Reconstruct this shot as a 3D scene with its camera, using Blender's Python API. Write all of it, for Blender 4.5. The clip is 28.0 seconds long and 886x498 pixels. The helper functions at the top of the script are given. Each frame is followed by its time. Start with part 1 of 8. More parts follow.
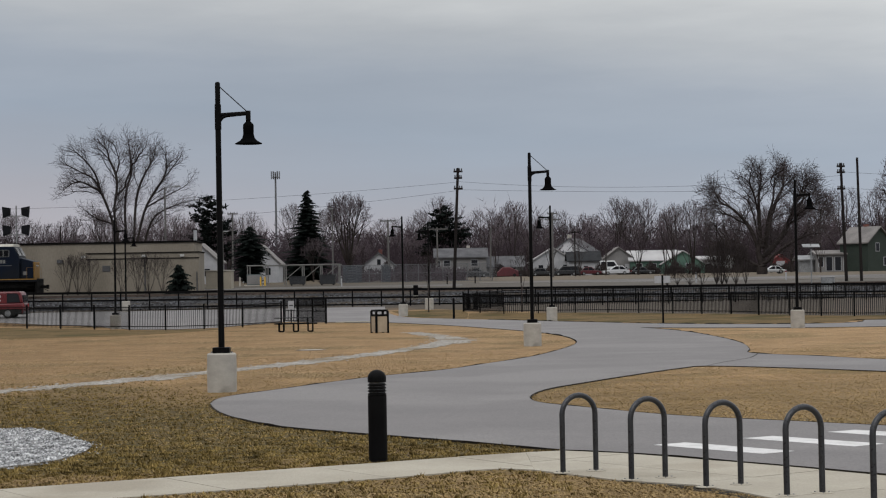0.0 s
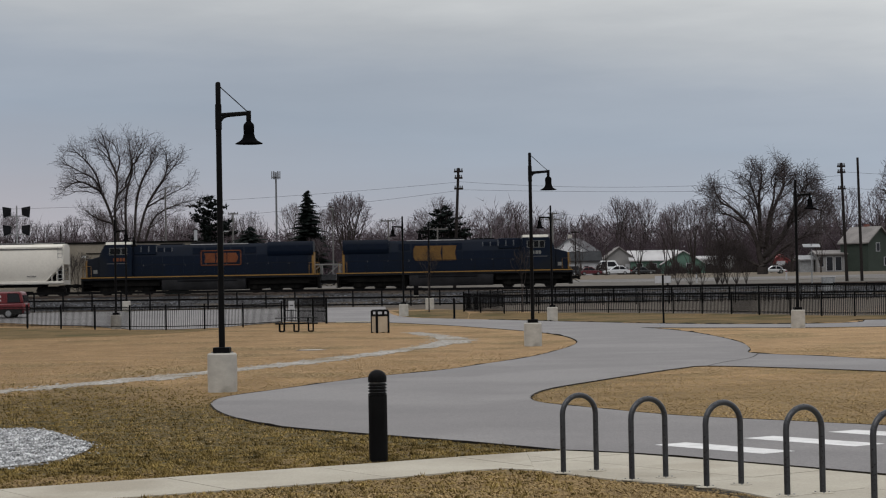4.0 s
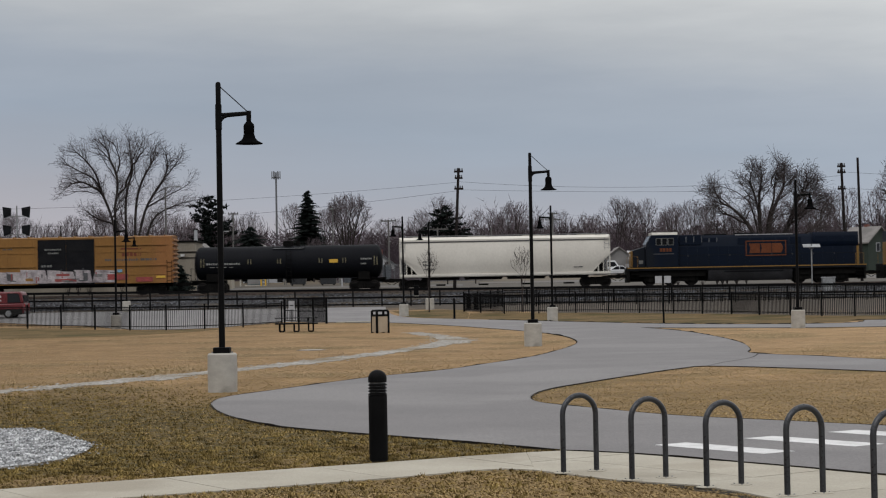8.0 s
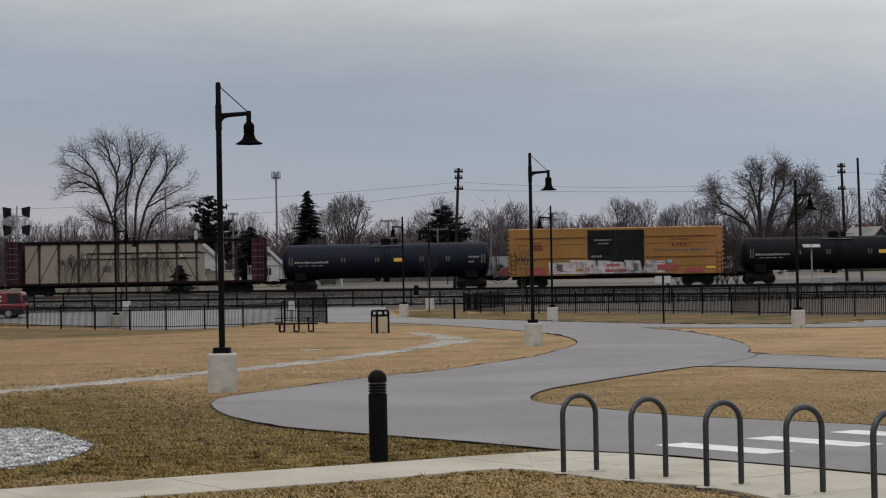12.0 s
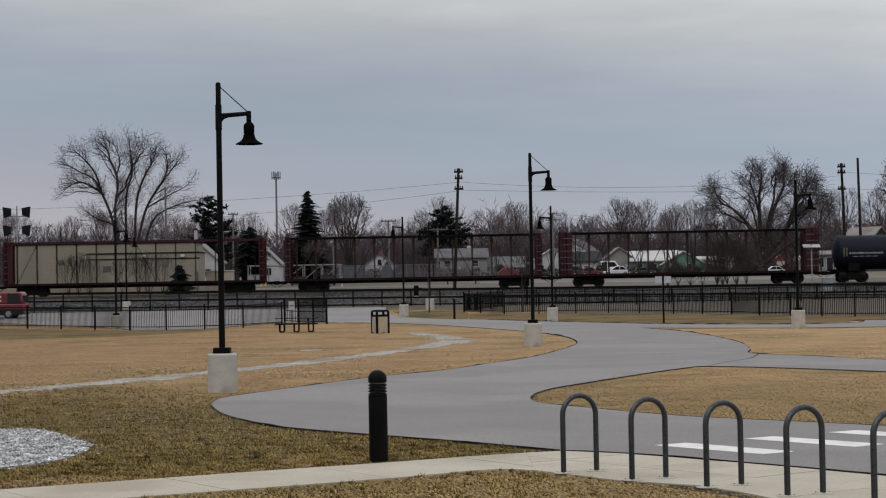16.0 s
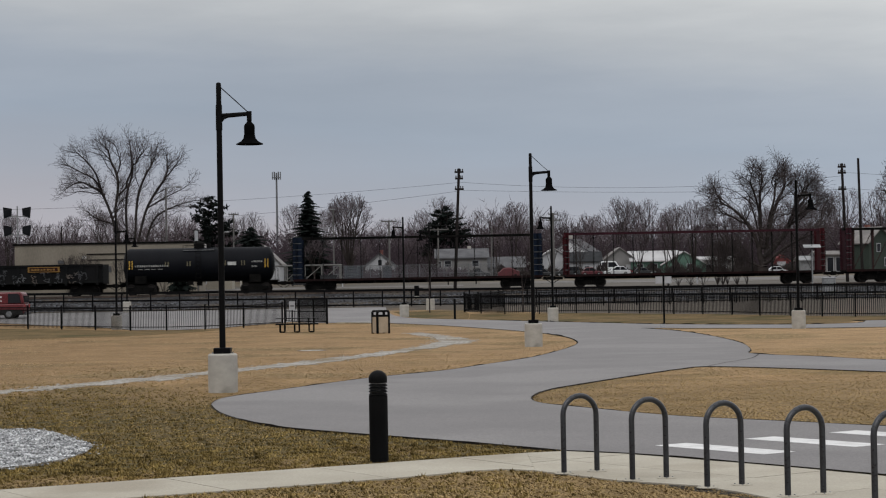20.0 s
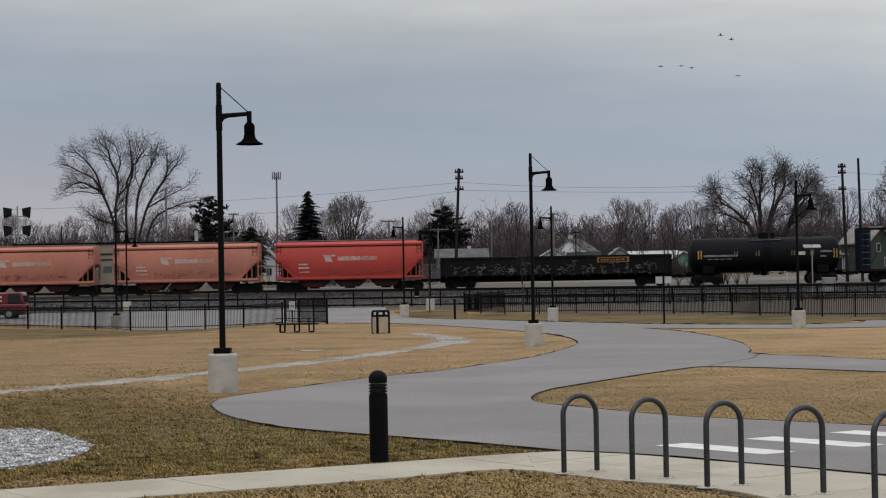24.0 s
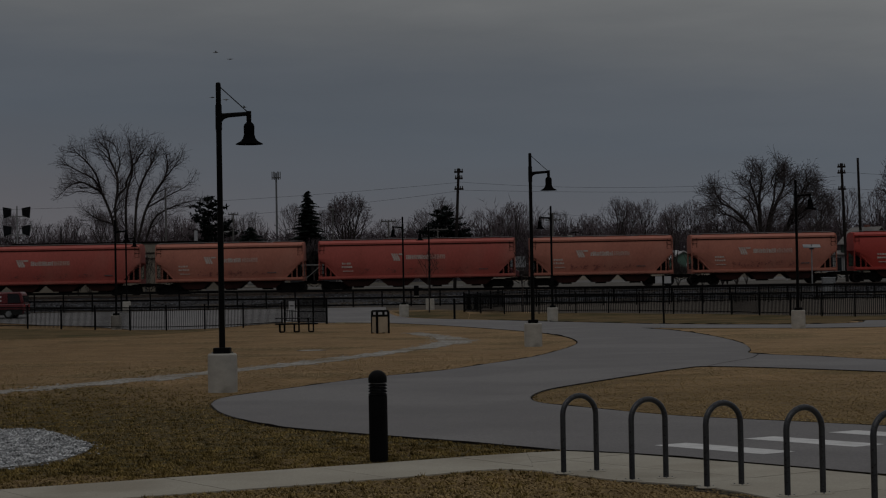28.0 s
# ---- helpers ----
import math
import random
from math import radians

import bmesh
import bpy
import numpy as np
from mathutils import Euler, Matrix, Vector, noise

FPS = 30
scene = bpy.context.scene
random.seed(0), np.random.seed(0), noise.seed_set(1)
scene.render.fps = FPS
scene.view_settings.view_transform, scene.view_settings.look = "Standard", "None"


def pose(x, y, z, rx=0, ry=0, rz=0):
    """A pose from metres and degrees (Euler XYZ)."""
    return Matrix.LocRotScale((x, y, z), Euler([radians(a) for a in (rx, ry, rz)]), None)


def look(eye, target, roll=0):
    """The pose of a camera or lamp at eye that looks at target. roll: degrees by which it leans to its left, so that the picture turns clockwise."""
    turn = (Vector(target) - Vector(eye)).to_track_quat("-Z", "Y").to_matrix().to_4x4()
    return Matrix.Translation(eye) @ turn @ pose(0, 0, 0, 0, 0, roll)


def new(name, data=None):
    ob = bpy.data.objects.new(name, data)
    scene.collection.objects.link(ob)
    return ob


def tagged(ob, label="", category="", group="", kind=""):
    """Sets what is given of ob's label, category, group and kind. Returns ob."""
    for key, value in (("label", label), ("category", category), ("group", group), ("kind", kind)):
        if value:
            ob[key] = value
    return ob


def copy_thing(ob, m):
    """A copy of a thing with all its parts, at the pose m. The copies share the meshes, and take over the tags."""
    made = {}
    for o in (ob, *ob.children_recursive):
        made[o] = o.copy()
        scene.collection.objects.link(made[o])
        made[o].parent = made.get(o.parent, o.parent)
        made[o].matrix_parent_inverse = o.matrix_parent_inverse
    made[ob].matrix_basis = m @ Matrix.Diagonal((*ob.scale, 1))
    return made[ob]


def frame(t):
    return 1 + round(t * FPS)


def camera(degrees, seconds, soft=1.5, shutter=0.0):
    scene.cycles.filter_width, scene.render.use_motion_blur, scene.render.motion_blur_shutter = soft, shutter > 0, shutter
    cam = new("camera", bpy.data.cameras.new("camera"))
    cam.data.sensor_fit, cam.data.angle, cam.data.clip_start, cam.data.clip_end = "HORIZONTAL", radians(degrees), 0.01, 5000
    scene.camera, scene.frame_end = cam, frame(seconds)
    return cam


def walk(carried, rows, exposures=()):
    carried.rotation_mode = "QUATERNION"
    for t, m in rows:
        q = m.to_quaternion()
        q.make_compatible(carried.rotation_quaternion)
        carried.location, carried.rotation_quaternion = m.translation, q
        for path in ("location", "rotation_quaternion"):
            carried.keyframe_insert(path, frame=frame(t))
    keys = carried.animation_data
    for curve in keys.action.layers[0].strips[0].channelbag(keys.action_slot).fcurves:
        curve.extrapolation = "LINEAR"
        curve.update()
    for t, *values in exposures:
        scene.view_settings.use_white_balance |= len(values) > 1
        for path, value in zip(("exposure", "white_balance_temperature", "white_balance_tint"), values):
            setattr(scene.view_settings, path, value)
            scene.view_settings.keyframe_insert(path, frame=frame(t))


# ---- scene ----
import numpy
import mathutils.geometry

cam = camera(25.6, 28.0, soft=1.15, shutter=0.25)
EYE = (0.0, 0.0, 2.0)


def aim(yaw, pitch):
    """The standing camera's pose, turned by small angles in degrees."""
    a, b = radians(yaw), radians(1.1126 + pitch)
    return look(EYE, (100 * math.sin(a), 100 * math.cos(a), 2.0 + 100 * math.tan(b)), -1.03)


walk(cam, [(0.0, aim(0.0, 0.0)), (4.0, aim(-0.013, 0.0)), (10.5, aim(-0.016, 0.004)), (15.0, aim(-0.016, 0.008)),
           (20.5, aim(-0.03, 0.016)), (24.0, aim(-0.03, 0.016)), (28.0, aim(-0.02, 0.012))],
     exposures=[(0.0, 0.0), (27.0, 0.0), (27.2, -0.2), (27.5, -0.8), (28.0, -2.0)])

# ---- world and light: overcast winter daylight ----
SUN_EL, SUN_AZ = 48.0, 200.0


def build_world():
    w = bpy.data.worlds.new("overcast_sky")
    scene.world = w
    w.use_nodes = True
    nt = w.node_tree
    nt.nodes.clear()
    n, l = nt.nodes.new, nt.links.new
    tc = n("ShaderNodeTexCoord")
    sep = n("ShaderNodeSeparateXYZ")
    l(tc.outputs["Generated"], sep.inputs[0])
    mp = n("ShaderNodeMapping")
    mp.inputs["Scale"].default_value = (2.2, 2.2, 13.0)
    mp.inputs["Rotation"].default_value = (0.0, radians(4), 0.0)
    l(tc.outputs["Generated"], mp.inputs[0])
    nz = n("ShaderNodeTexNoise")
    nz.inputs["Scale"].default_value, nz.inputs["Detail"].default_value, nz.inputs["Roughness"].default_value = 1.6, 7.0, 0.55
    l(mp.outputs[0], nz.inputs["Vector"])
    # height in the sky, bent a little by the clouds
    bend = n("ShaderNodeMath")
    bend.operation = "MULTIPLY_ADD"
    l(nz.outputs["Fac"], bend.inputs[0])
    bend.inputs[1].default_value = 0.05
    l(sep.outputs["Z"], bend.inputs[2])
    # the cloud is thinner, and brighter, towards the east
    east = n("ShaderNodeMath")
    east.operation = "MULTIPLY_ADD"
    l(sep.outputs["X"], east.inputs[0])
    east.inputs[1].default_value = 0.095
    l(bend.outputs[0], east.inputs[2])
    ramp = n("ShaderNodeValToRGB")
    l(east.outputs[0], ramp.inputs[0])
    stops = [(0.0, (0.42, 0.39, 0.43)), (0.045, (0.405, 0.395, 0.44)), (0.075, (0.335, 0.36, 0.42)), (0.105, (0.30, 0.345, 0.415)),
             (0.132, (0.325, 0.362, 0.42)), (0.155, (0.42, 0.44, 0.465)), (0.18, (0.58, 0.59, 0.59)), (0.215, (0.68, 0.68, 0.68)), (0.45, (0.80, 0.81, 0.83)), (1.0, (1.35, 1.36, 1.38))]
    e = ramp.color_ramp.elements
    e[0].position, e[1].position = stops[0][0], stops[-1][0]
    e[0].color, e[1].color = (*stops[0][1], 1), (*stops[-1][1], 1)
    for p, c in stops[1:-1]:
        e.new(p).color = (*c, 1)
    vary = n("ShaderNodeMapRange")
    l(nz.outputs["Fac"], vary.inputs["Value"])
    vary.inputs["From Min"].default_value, vary.inputs["From Max"].default_value = 0.3, 0.7
    vary.inputs["To Min"].default_value, vary.inputs["To Max"].default_value = 0.93, 1.07
    clouds = n("ShaderNodeMixRGB")
    clouds.blend_type = "MULTIPLY"
    clouds.inputs[0].default_value = 1.0
    l(ramp.outputs[0], clouds.inputs[1])
    l(vary.outputs[0], clouds.inputs[2])
    side, lift = n("ShaderNodeMapRange"), n("ShaderNodeMixRGB")
    l(sep.outputs["X"], side.inputs["Value"])
    for k, v in (("From Min", -0.02), ("From Max", 0.22), ("To Min", 1.0), ("To Max", 1.14)):
        side.inputs[k].default_value = v
    lift.blend_type = "MULTIPLY"
    lift.inputs[0].default_value = 1.0
    l(clouds.outputs[0], lift.inputs[1])
    l(side.outputs[0], lift.inputs[2])
    clouds = lift
    sky = n("ShaderNodeTexSky")
    sky.sky_type, sky.sun_disc = "NISHITA", False
    sky.sun_elevation, sky.sun_rotation = radians(SUN_EL), radians(SUN_AZ)
    b1, b2, add = n("ShaderNodeBackground"), n("ShaderNodeBackground"), n("ShaderNodeAddShader")
    l(sky.outputs[0], b1.inputs[0])
    b1.inputs[1].default_value = 0.005
    l(clouds.outputs[0], b2.inputs[0])
    b2.inputs[1].default_value = 1.0
    l(b1.outputs[0], add.inputs[0])
    l(b2.outputs[0], add.inputs[1])
    l(add.outputs[0], n("ShaderNodeOutputWorld").inputs[0])


build_world()
sun = new("sun", bpy.data.lights.new("sun", "SUN"))
sun.data.energy, sun.data.angle, sun.data.color = 0.9, radians(25), (1.0, 0.97, 0.93)
a_, e_ = radians(SUN_AZ), radians(SUN_EL)
sun.matrix_world = look((80 * math.sin(a_) * math.cos(e_), 80 * math.cos(a_) * math.cos(e_), 80 * math.sin(e_)), (0, 0, 0))

# ---- materials ----


def mat(name, c1, c2=None, scale=3.0, rough=0.8, bump=0.0, fine=40.0, metal=0.0, coords="Object", grain=0.35, c3=None, c3at=0.62, stretch=None, spec=0.5, rand=0.0):
    """Two-scale noise colour (c1 to c2, with patches of c3), grain and fine relief. Sizes are in waves per metre."""
    m = bpy.data.materials.new(name)
    m.use_nodes = True
    nt = m.node_tree
    n, l = nt.nodes.new, nt.links.new
    bs = nt.nodes["Principled BSDF"]
    bs.inputs["Roughness"].default_value, bs.inputs["Metallic"].default_value = rough, metal
    bs.inputs["Specular IOR Level"].default_value = spec
    c2 = c2 or tuple(v * 0.75 for v in c1)
    tc = n("ShaderNodeTexCoord")
    src = tc.outputs[coords]
    if stretch:
        mp = n("ShaderNodeMapping")
        mp.inputs["Scale"].default_value = stretch
        l(src, mp.inputs[0])
        src = mp.outputs[0]

    def nz(s, d):
        t = n("ShaderNodeTexNoise")
        t.inputs["Scale"].default_value, t.inputs["Detail"].default_value = s, d
        l(src, t.inputs["Vector"])
        return t

    def mix(kind, fac, a, b):
        t = n("ShaderNodeMixRGB")
        t.blend_type = kind
        for i, v in ((0, fac), (1, a), (2, b)):
            if isinstance(v, (int, float)):
                t.inputs[i].default_value = v
            elif isinstance(v, tuple):
                t.inputs[i].default_value = (*v, 1)
            else:
                l(v, t.inputs[i])
        return t.outputs[0]

    def rng(v, a, b, lo, hi):
        t = n("ShaderNodeMapRange")
        l(v, t.inputs["Value"])
        for k, x in (("From Min", a), ("From Max", b), ("To Min", lo), ("To Max", hi)):
            t.inputs[k].default_value = x
        return t.outputs[0]

    big, small = nz(scale, 5.0), nz(fine, 3.0)
    col = mix("MIX", rng(big.outputs["Fac"], 0.35, 0.65, 0.0, 1.0), c1, c2)
    if c3:
        third = nz(scale * 0.37, 6.0)
        col = mix("MIX", rng(third.outputs["Fac"], c3at - 0.04, c3at + 0.06, 0.0, 1.0), col, c3)
    col = mix("MULTIPLY", 1.0, col, rng(small.outputs["Fac"], 0.3, 0.7, 1.0 - grain, 1.0 + grain))
    if rand:
        info = n("ShaderNodeObjectInfo")
        col = mix("MULTIPLY", 1.0, col, rng(info.outputs["Random"], 0.0, 1.0, 1.0 - rand, 1.0 + rand))
    l(col, bs.inputs["Base Color"])
    l(rng(small.outputs["Fac"], 0.3, 0.7, max(0.05, rough - 0.1), min(1.0, rough + 0.1)), bs.inputs["Roughness"])
    if bump:
        bp = n("ShaderNodeBump")
        bp.inputs["Strength"].default_value = min(1.0, bump)
        bp.inputs["Distance"].default_value = 0.02
        l(small.outputs["Fac"], bp.inputs["Height"])
        l(bp.outputs[0], bs.inputs["Normal"])
    return m


M_ASPHALT = mat("weathered_asphalt", (0.149, 0.141, 0.140), (0.131, 0.124, 0.124), 0.5, 0.78, 0.5, 30.0, grain=0.3, c3=(0.166, 0.158, 0.156), c3at=0.54, spec=0.3)
M_SOIL = mat("bare_dark_soil", (0.045, 0.033, 0.020), (0.028, 0.021, 0.013), 1.5, 0.95, 0.6, 30.0, grain=0.4, spec=0.05)
# near-black: the turf overhang's shadow is put into this soil colour
M_LIP = mat("shadowed_edge_soil", (0.006, 0.005, 0.004), (0.011, 0.009, 0.006), 2.5, 0.95, 0.6, 30.0, grain=0.4, spec=0.03)
M_EDGE = mat("asphalt_edge", (0.03, 0.027, 0.022), (0.018, 0.016, 0.014), 2.0, 0.95, 0.6, 60.0, spec=0.1)
M_CONC = mat("pale_concrete", (0.335, 0.308, 0.252), (0.288, 0.262, 0.212), 1.1, 0.85, 0.3, 40.0, grain=0.14, rand=0.06, c3=(0.25, 0.222, 0.174), c3at=0.56, spec=0.3)
M_PIER = mat("cast_concrete", (0.345, 0.328, 0.295), (0.285, 0.27, 0.242), 3.5, 0.9, 0.25, 45.0, grain=0.09, c3=(0.2, 0.19, 0.168), stretch=(1, 1, 1.5), c3at=0.62)
M_PAINT = mat("road_paint_white", (0.56, 0.555, 0.55), (0.45, 0.445, 0.44), 4.0, 0.7, 0.3, 70.0, grain=0.15)
M_BLACK = mat("black_powder_coat", (0.0022, 0.0022, 0.0025), (0.0038, 0.0038, 0.004), 3.0, 0.55, 0.1, 80.0, grain=0.3, spec=0.06)
M_HOOP = mat("grey_galvanised_steel", (0.03, 0.0315, 0.036), (0.044, 0.045, 0.049), 3.0, 0.34, 0.05, 40.0, metal=0.5, grain=0.12, spec=0.4)
M_GRAVEL = mat("crushed_limestone", (0.275, 0.26, 0.237), (0.165, 0.15, 0.128), 0.9, 0.95, 0.9, 26.0, grain=0.45, c3=(0.13, 0.098, 0.055), c3at=0.58)
M_BALLAST = mat("ballast_stone", (0.027, 0.0265, 0.029), (0.011, 0.011, 0.0115), 0.5, 0.95, 0.9, 5.0, grain=0.6, c3=(0.042, 0.034, 0.026), c3at=0.55, spec=0.1)
M_FARROAD = mat("worn_pale_roadway", (0.138, 0.132, 0.128), (0.09, 0.085, 0.08), 0.15, 0.9, 0.3, 4.0, grain=0.4, c3=(0.098, 0.086, 0.074), c3at=0.53, stretch=(0.4, 1, 1), spec=0.15)
M_STEEL = mat("worn_rail_steel", (0.10, 0.075, 0.06), (0.06, 0.045, 0.04), 2.0, 0.6, 0.2, 30.0, metal=0.5)
M_TIE = mat("creosoted_timber", (0.05, 0.04, 0.033), (0.03, 0.025, 0.02), 3.0, 0.9, 0.4, 30.0, spec=0.1)
M_GALV = mat("galvanised_metal", (0.26, 0.265, 0.27), (0.18, 0.185, 0.19), 2.0, 0.5, 0.1, 30.0, metal=0.4, spec=0.3)
M_WOOD = mat("grey_pole_timber", (0.022, 0.019, 0.018), (0.013, 0.011, 0.011), 2.0, 0.9, 0.3, 30.0, stretch=(1, 1, 0.1), spec=0.05)
M_POLEL = mat("pale_pole_timber", (0.1, 0.096, 0.093), (0.066, 0.063, 0.061), 2.0, 0.9, 0.3, 30.0, stretch=(1, 1, 0.1))
M_BARK = mat("grey_bark", (0.042, 0.035, 0.033), (0.026, 0.022, 0.021), 1.0, 0.95, 0.4, 12.0, rand=0.15, spec=0.05)
M_TWIG = mat("winter_twig", (0.15, 0.124, 0.135), (0.1, 0.081, 0.089), 0.6, 0.95, 0, 5.0, rand=0.2, spec=0.1)
M_TWIGD = mat("dark_twig", (0.058, 0.048, 0.046), (0.036, 0.030, 0.030), 0.6, 0.95, 0, 5.0, spec=0.05)
M_MAST = mat("dull_mast_steel", (0.11, 0.115, 0.125), (0.08, 0.083, 0.09), 0.5, 0.6, 0, 5.0)
M_TURF = mat("damp_olive_turf", (0.135, 0.093, 0.045), (0.082, 0.058, 0.027), 0.7, 0.95, 0.6, 8.0, grain=0.4, c3=(0.06, 0.05, 0.021), c3at=0.55, spec=0.05)
M_BRUSH = mat("winter_brush", (0.075, 0.057, 0.067), (0.043, 0.033, 0.039), 0.3, 0.95, 0, 3.0, rand=0.2, spec=0.1)
M_NEEDLE = mat("spruce_needles", (0.0075, 0.0115, 0.0095), (0.0045, 0.0065, 0.006), 0.8, 0.9, 0, 5.0, spec=0.1)
M_TAN = mat("tan_plastic_panel", (0.33, 0.265, 0.19), (0.27, 0.215, 0.15), 3.0, 0.7, 0.2, 60.0, grain=0.15)
M_BEIGE = mat("beige_render", (0.205, 0.182, 0.15), (0.158, 0.14, 0.113), 0.4, 0.9, 0.3, 10.0, grain=0.12, c3=(0.135, 0.123, 0.104), c3at=0.62, stretch=(1, 1, 0.3), spec=0.2)
M_CREAM = mat("cream_render", (0.29, 0.262, 0.215), (0.235, 0.21, 0.17), 0.6, 0.9, 0.3, 10.0, grain=0.12, spec=0.2)
M_WHITE = mat("white_siding", (0.34, 0.345, 0.36), (0.26, 0.265, 0.28), 0.5, 0.8, 0.2, 6.0, grain=0.1)
M_WHITEB = mat("fresh_white_siding", (0.5, 0.505, 0.52), (0.42, 0.425, 0.44), 0.5, 0.8, 0.2, 6.0, grain=0.1)
M_GREYW = mat("grey_siding", (0.175, 0.17, 0.168), (0.13, 0.127, 0.125), 0.5, 0.85, 0.2, 6.0, grain=0.12)
M_MINT = mat("mint_green_siding", (0.068, 0.128, 0.1), (0.05, 0.1, 0.078), 0.5, 0.85, 0.2, 6.0, grain=0.12)
M_GREEN = mat("dark_green_siding", (0.016, 0.026, 0.019), (0.012, 0.02, 0.014), 0.6, 0.85, 0.2, 6.0, grain=0.12)
M_ROOFG = mat("grey_shingle", (0.10, 0.10, 0.105), (0.065, 0.065, 0.07), 0.6, 0.9, 0.4, 8.0, grain=0.25, spec=0.1)
M_ROOFL = mat("pale_worn_shingle", (0.175, 0.162, 0.155), (0.12, 0.112, 0.108), 0.6, 0.9, 0.4, 8.0, grain=0.25)
M_ROOFW = mat("white_metal_roof", (0.36, 0.357, 0.36), (0.27, 0.265, 0.268), 0.4, 0.6, 0.1, 8.0, grain=0.1)
M_ROOFD = mat("dark_shingle", (0.028, 0.030, 0.032), (0.018, 0.018, 0.020), 0.6, 0.9, 0.4, 8.0, spec=0.1)
M_BRICK = mat("red_brick", (0.16, 0.06, 0.045), (0.11, 0.04, 0.035), 2.0, 0.9, 0.4, 14.0)
M_REDP = mat("red_barn_paint", (0.17, 0.028, 0.028), (0.12, 0.02, 0.02), 0.8, 0.8, 0.2, 10.0)
M_TARP = mat("red_tarpaulin", (0.075, 0.008, 0.013), (0.055, 0.006, 0.009), 0.9, 0.6, 0.3, 6.0)
M_VANRED = mat("red_vehicle_paint", (0.095, 0.006, 0.010), (0.075, 0.005, 0.008), 1.0, 0.3, 0, 30.0, grain=0.08)
M_CARBLK = mat("black_vehicle_paint", (0.012, 0.013, 0.015), (0.018, 0.019, 0.021), 1.0, 0.3, 0, 30.0)
M_CARRED = mat("dark_red_vehicle_paint", (0.075, 0.009, 0.014), (0.06, 0.007, 0.011), 1.0, 0.3, 0, 30.0)
M_CARSIL = mat("silver_vehicle_paint", (0.50, 0.51, 0.53), (0.44, 0.45, 0.47), 1.0, 0.35, 0, 30.0, metal=0.2, grain=0.06)
M_CARWHT = mat("white_vehicle_paint", (0.62, 0.63, 0.64), (0.55, 0.56, 0.57), 1.0, 0.35, 0, 30.0, grain=0.06)
M_GLASS = mat("dark_window_glass", (0.008, 0.009, 0.011), (0.012, 0.013, 0.016), 1.0, 0.08, 0, 10.0, grain=0.1, spec=0.25)
M_TYRE = mat("tyre_rubber", (0.012, 0.012, 0.012), (0.02, 0.019, 0.018), 6.0, 0.85, 0.2, 40.0, spec=0.15)
M_YELLOW = mat("safety_yellow_paint", (0.55, 0.33, 0.03), (0.45, 0.27, 0.03), 2.0, 0.6, 0, 20.0, grain=0.15)
M_REDLAMP = mat("red_lens", (0.35, 0.01, 0.01), None, 2.0, 0.3)
# rolling stock
M_LBLUE = mat("locomotive_dark_blue", (0.0022, 0.0058, 0.0148), (0.0027, 0.0057, 0.0122), 0.5, 0.5, 0.1, 14.0, grain=0.25, c3=(0.0065, 0.0085, 0.0125), c3at=0.6, spec=0.1)
M_LGREY = mat("locomotive_sooty_grey", (0.009, 0.01, 0.012), (0.006, 0.006, 0.007), 0.8, 0.7, 0.2, 14.0, spec=0.06)
M_LGRILLE = mat("blue_black_grille", (0.0028, 0.0062, 0.015), (0.0036, 0.0068, 0.0145), 6.0, 0.6, 0.2, 30.0, spec=0.08)
M_LPOST = mat("worn_grille_post", (0.15, 0.155, 0.17), (0.1, 0.105, 0.115), 2.0, 0.7, 0.1, 14.0, spec=0.1)
# colour of the highlight on the hood's chamfered edge
M_LGLINT = mat("pale_edge_highlight", (0.3, 0.3, 0.31), (0.2, 0.2, 0.21), 2.0, 0.8, 0.2, 14.0, spec=0.1)
M_CABGLASS = mat("sooty_cab_glass", (0.004, 0.0045, 0.0055), (0.006, 0.0065, 0.0075), 1.0, 0.3, 0, 10.0, grain=0.1, spec=0.1)
M_FTANK = mat("sooty_grey_tank", (0.02, 0.02, 0.022), (0.012, 0.012, 0.013), 0.8, 0.7, 0.2, 14.0, spec=0.08)
M_LYEL = mat("locomotive_yellow", (0.19, 0.105, 0.027), (0.155, 0.083, 0.021), 0.9, 0.6, 0.1, 14.0, grain=0.25, spec=0.2)
M_LEMB = mat("dull_ochre_emblem", (0.115, 0.062, 0.018), (0.092, 0.05, 0.015), 0.9, 0.6, 0.1, 14.0, grain=0.25, spec=0.15)
M_LROOF = mat("pale_cab_roof", (0.40, 0.385, 0.345), (0.33, 0.315, 0.28), 0.9, 0.6, 0.1, 14.0, spec=0.2)
M_RUNGEAR = mat("grimy_running_gear", (0.008, 0.0075, 0.007), (0.004, 0.004, 0.004), 1.5, 0.85, 0.3, 18.0, spec=0.04)
M_WHEEL = mat("wheel_steel", (0.018, 0.016, 0.015), (0.01, 0.009, 0.009), 2.0, 0.6, 0.1, 18.0, metal=0.4, spec=0.1)
M_TANK = mat("black_tank_paint", (0.0042, 0.0048, 0.0066), (0.0062, 0.0068, 0.0085), 0.4, 0.6, 0.15, 10.0, grain=0.3, c3=(0.010, 0.0098, 0.0105), c3at=0.62, spec=0.06)
M_TANKB = mat("blue_black_tank_paint", (0.0042, 0.0062, 0.0125), (0.006, 0.008, 0.0135), 0.4, 0.6, 0.15, 10.0, grain=0.25, spec=0.09)
M_HWHITE = mat("white_car_paint", (0.54, 0.515, 0.465), (0.48, 0.455, 0.41), 0.35, 0.6, 0.1, 10.0, grain=0.06, c3=(0.46, 0.44, 0.39), c3at=0.63, stretch=(1, 1, 0.5), spec=0.25)
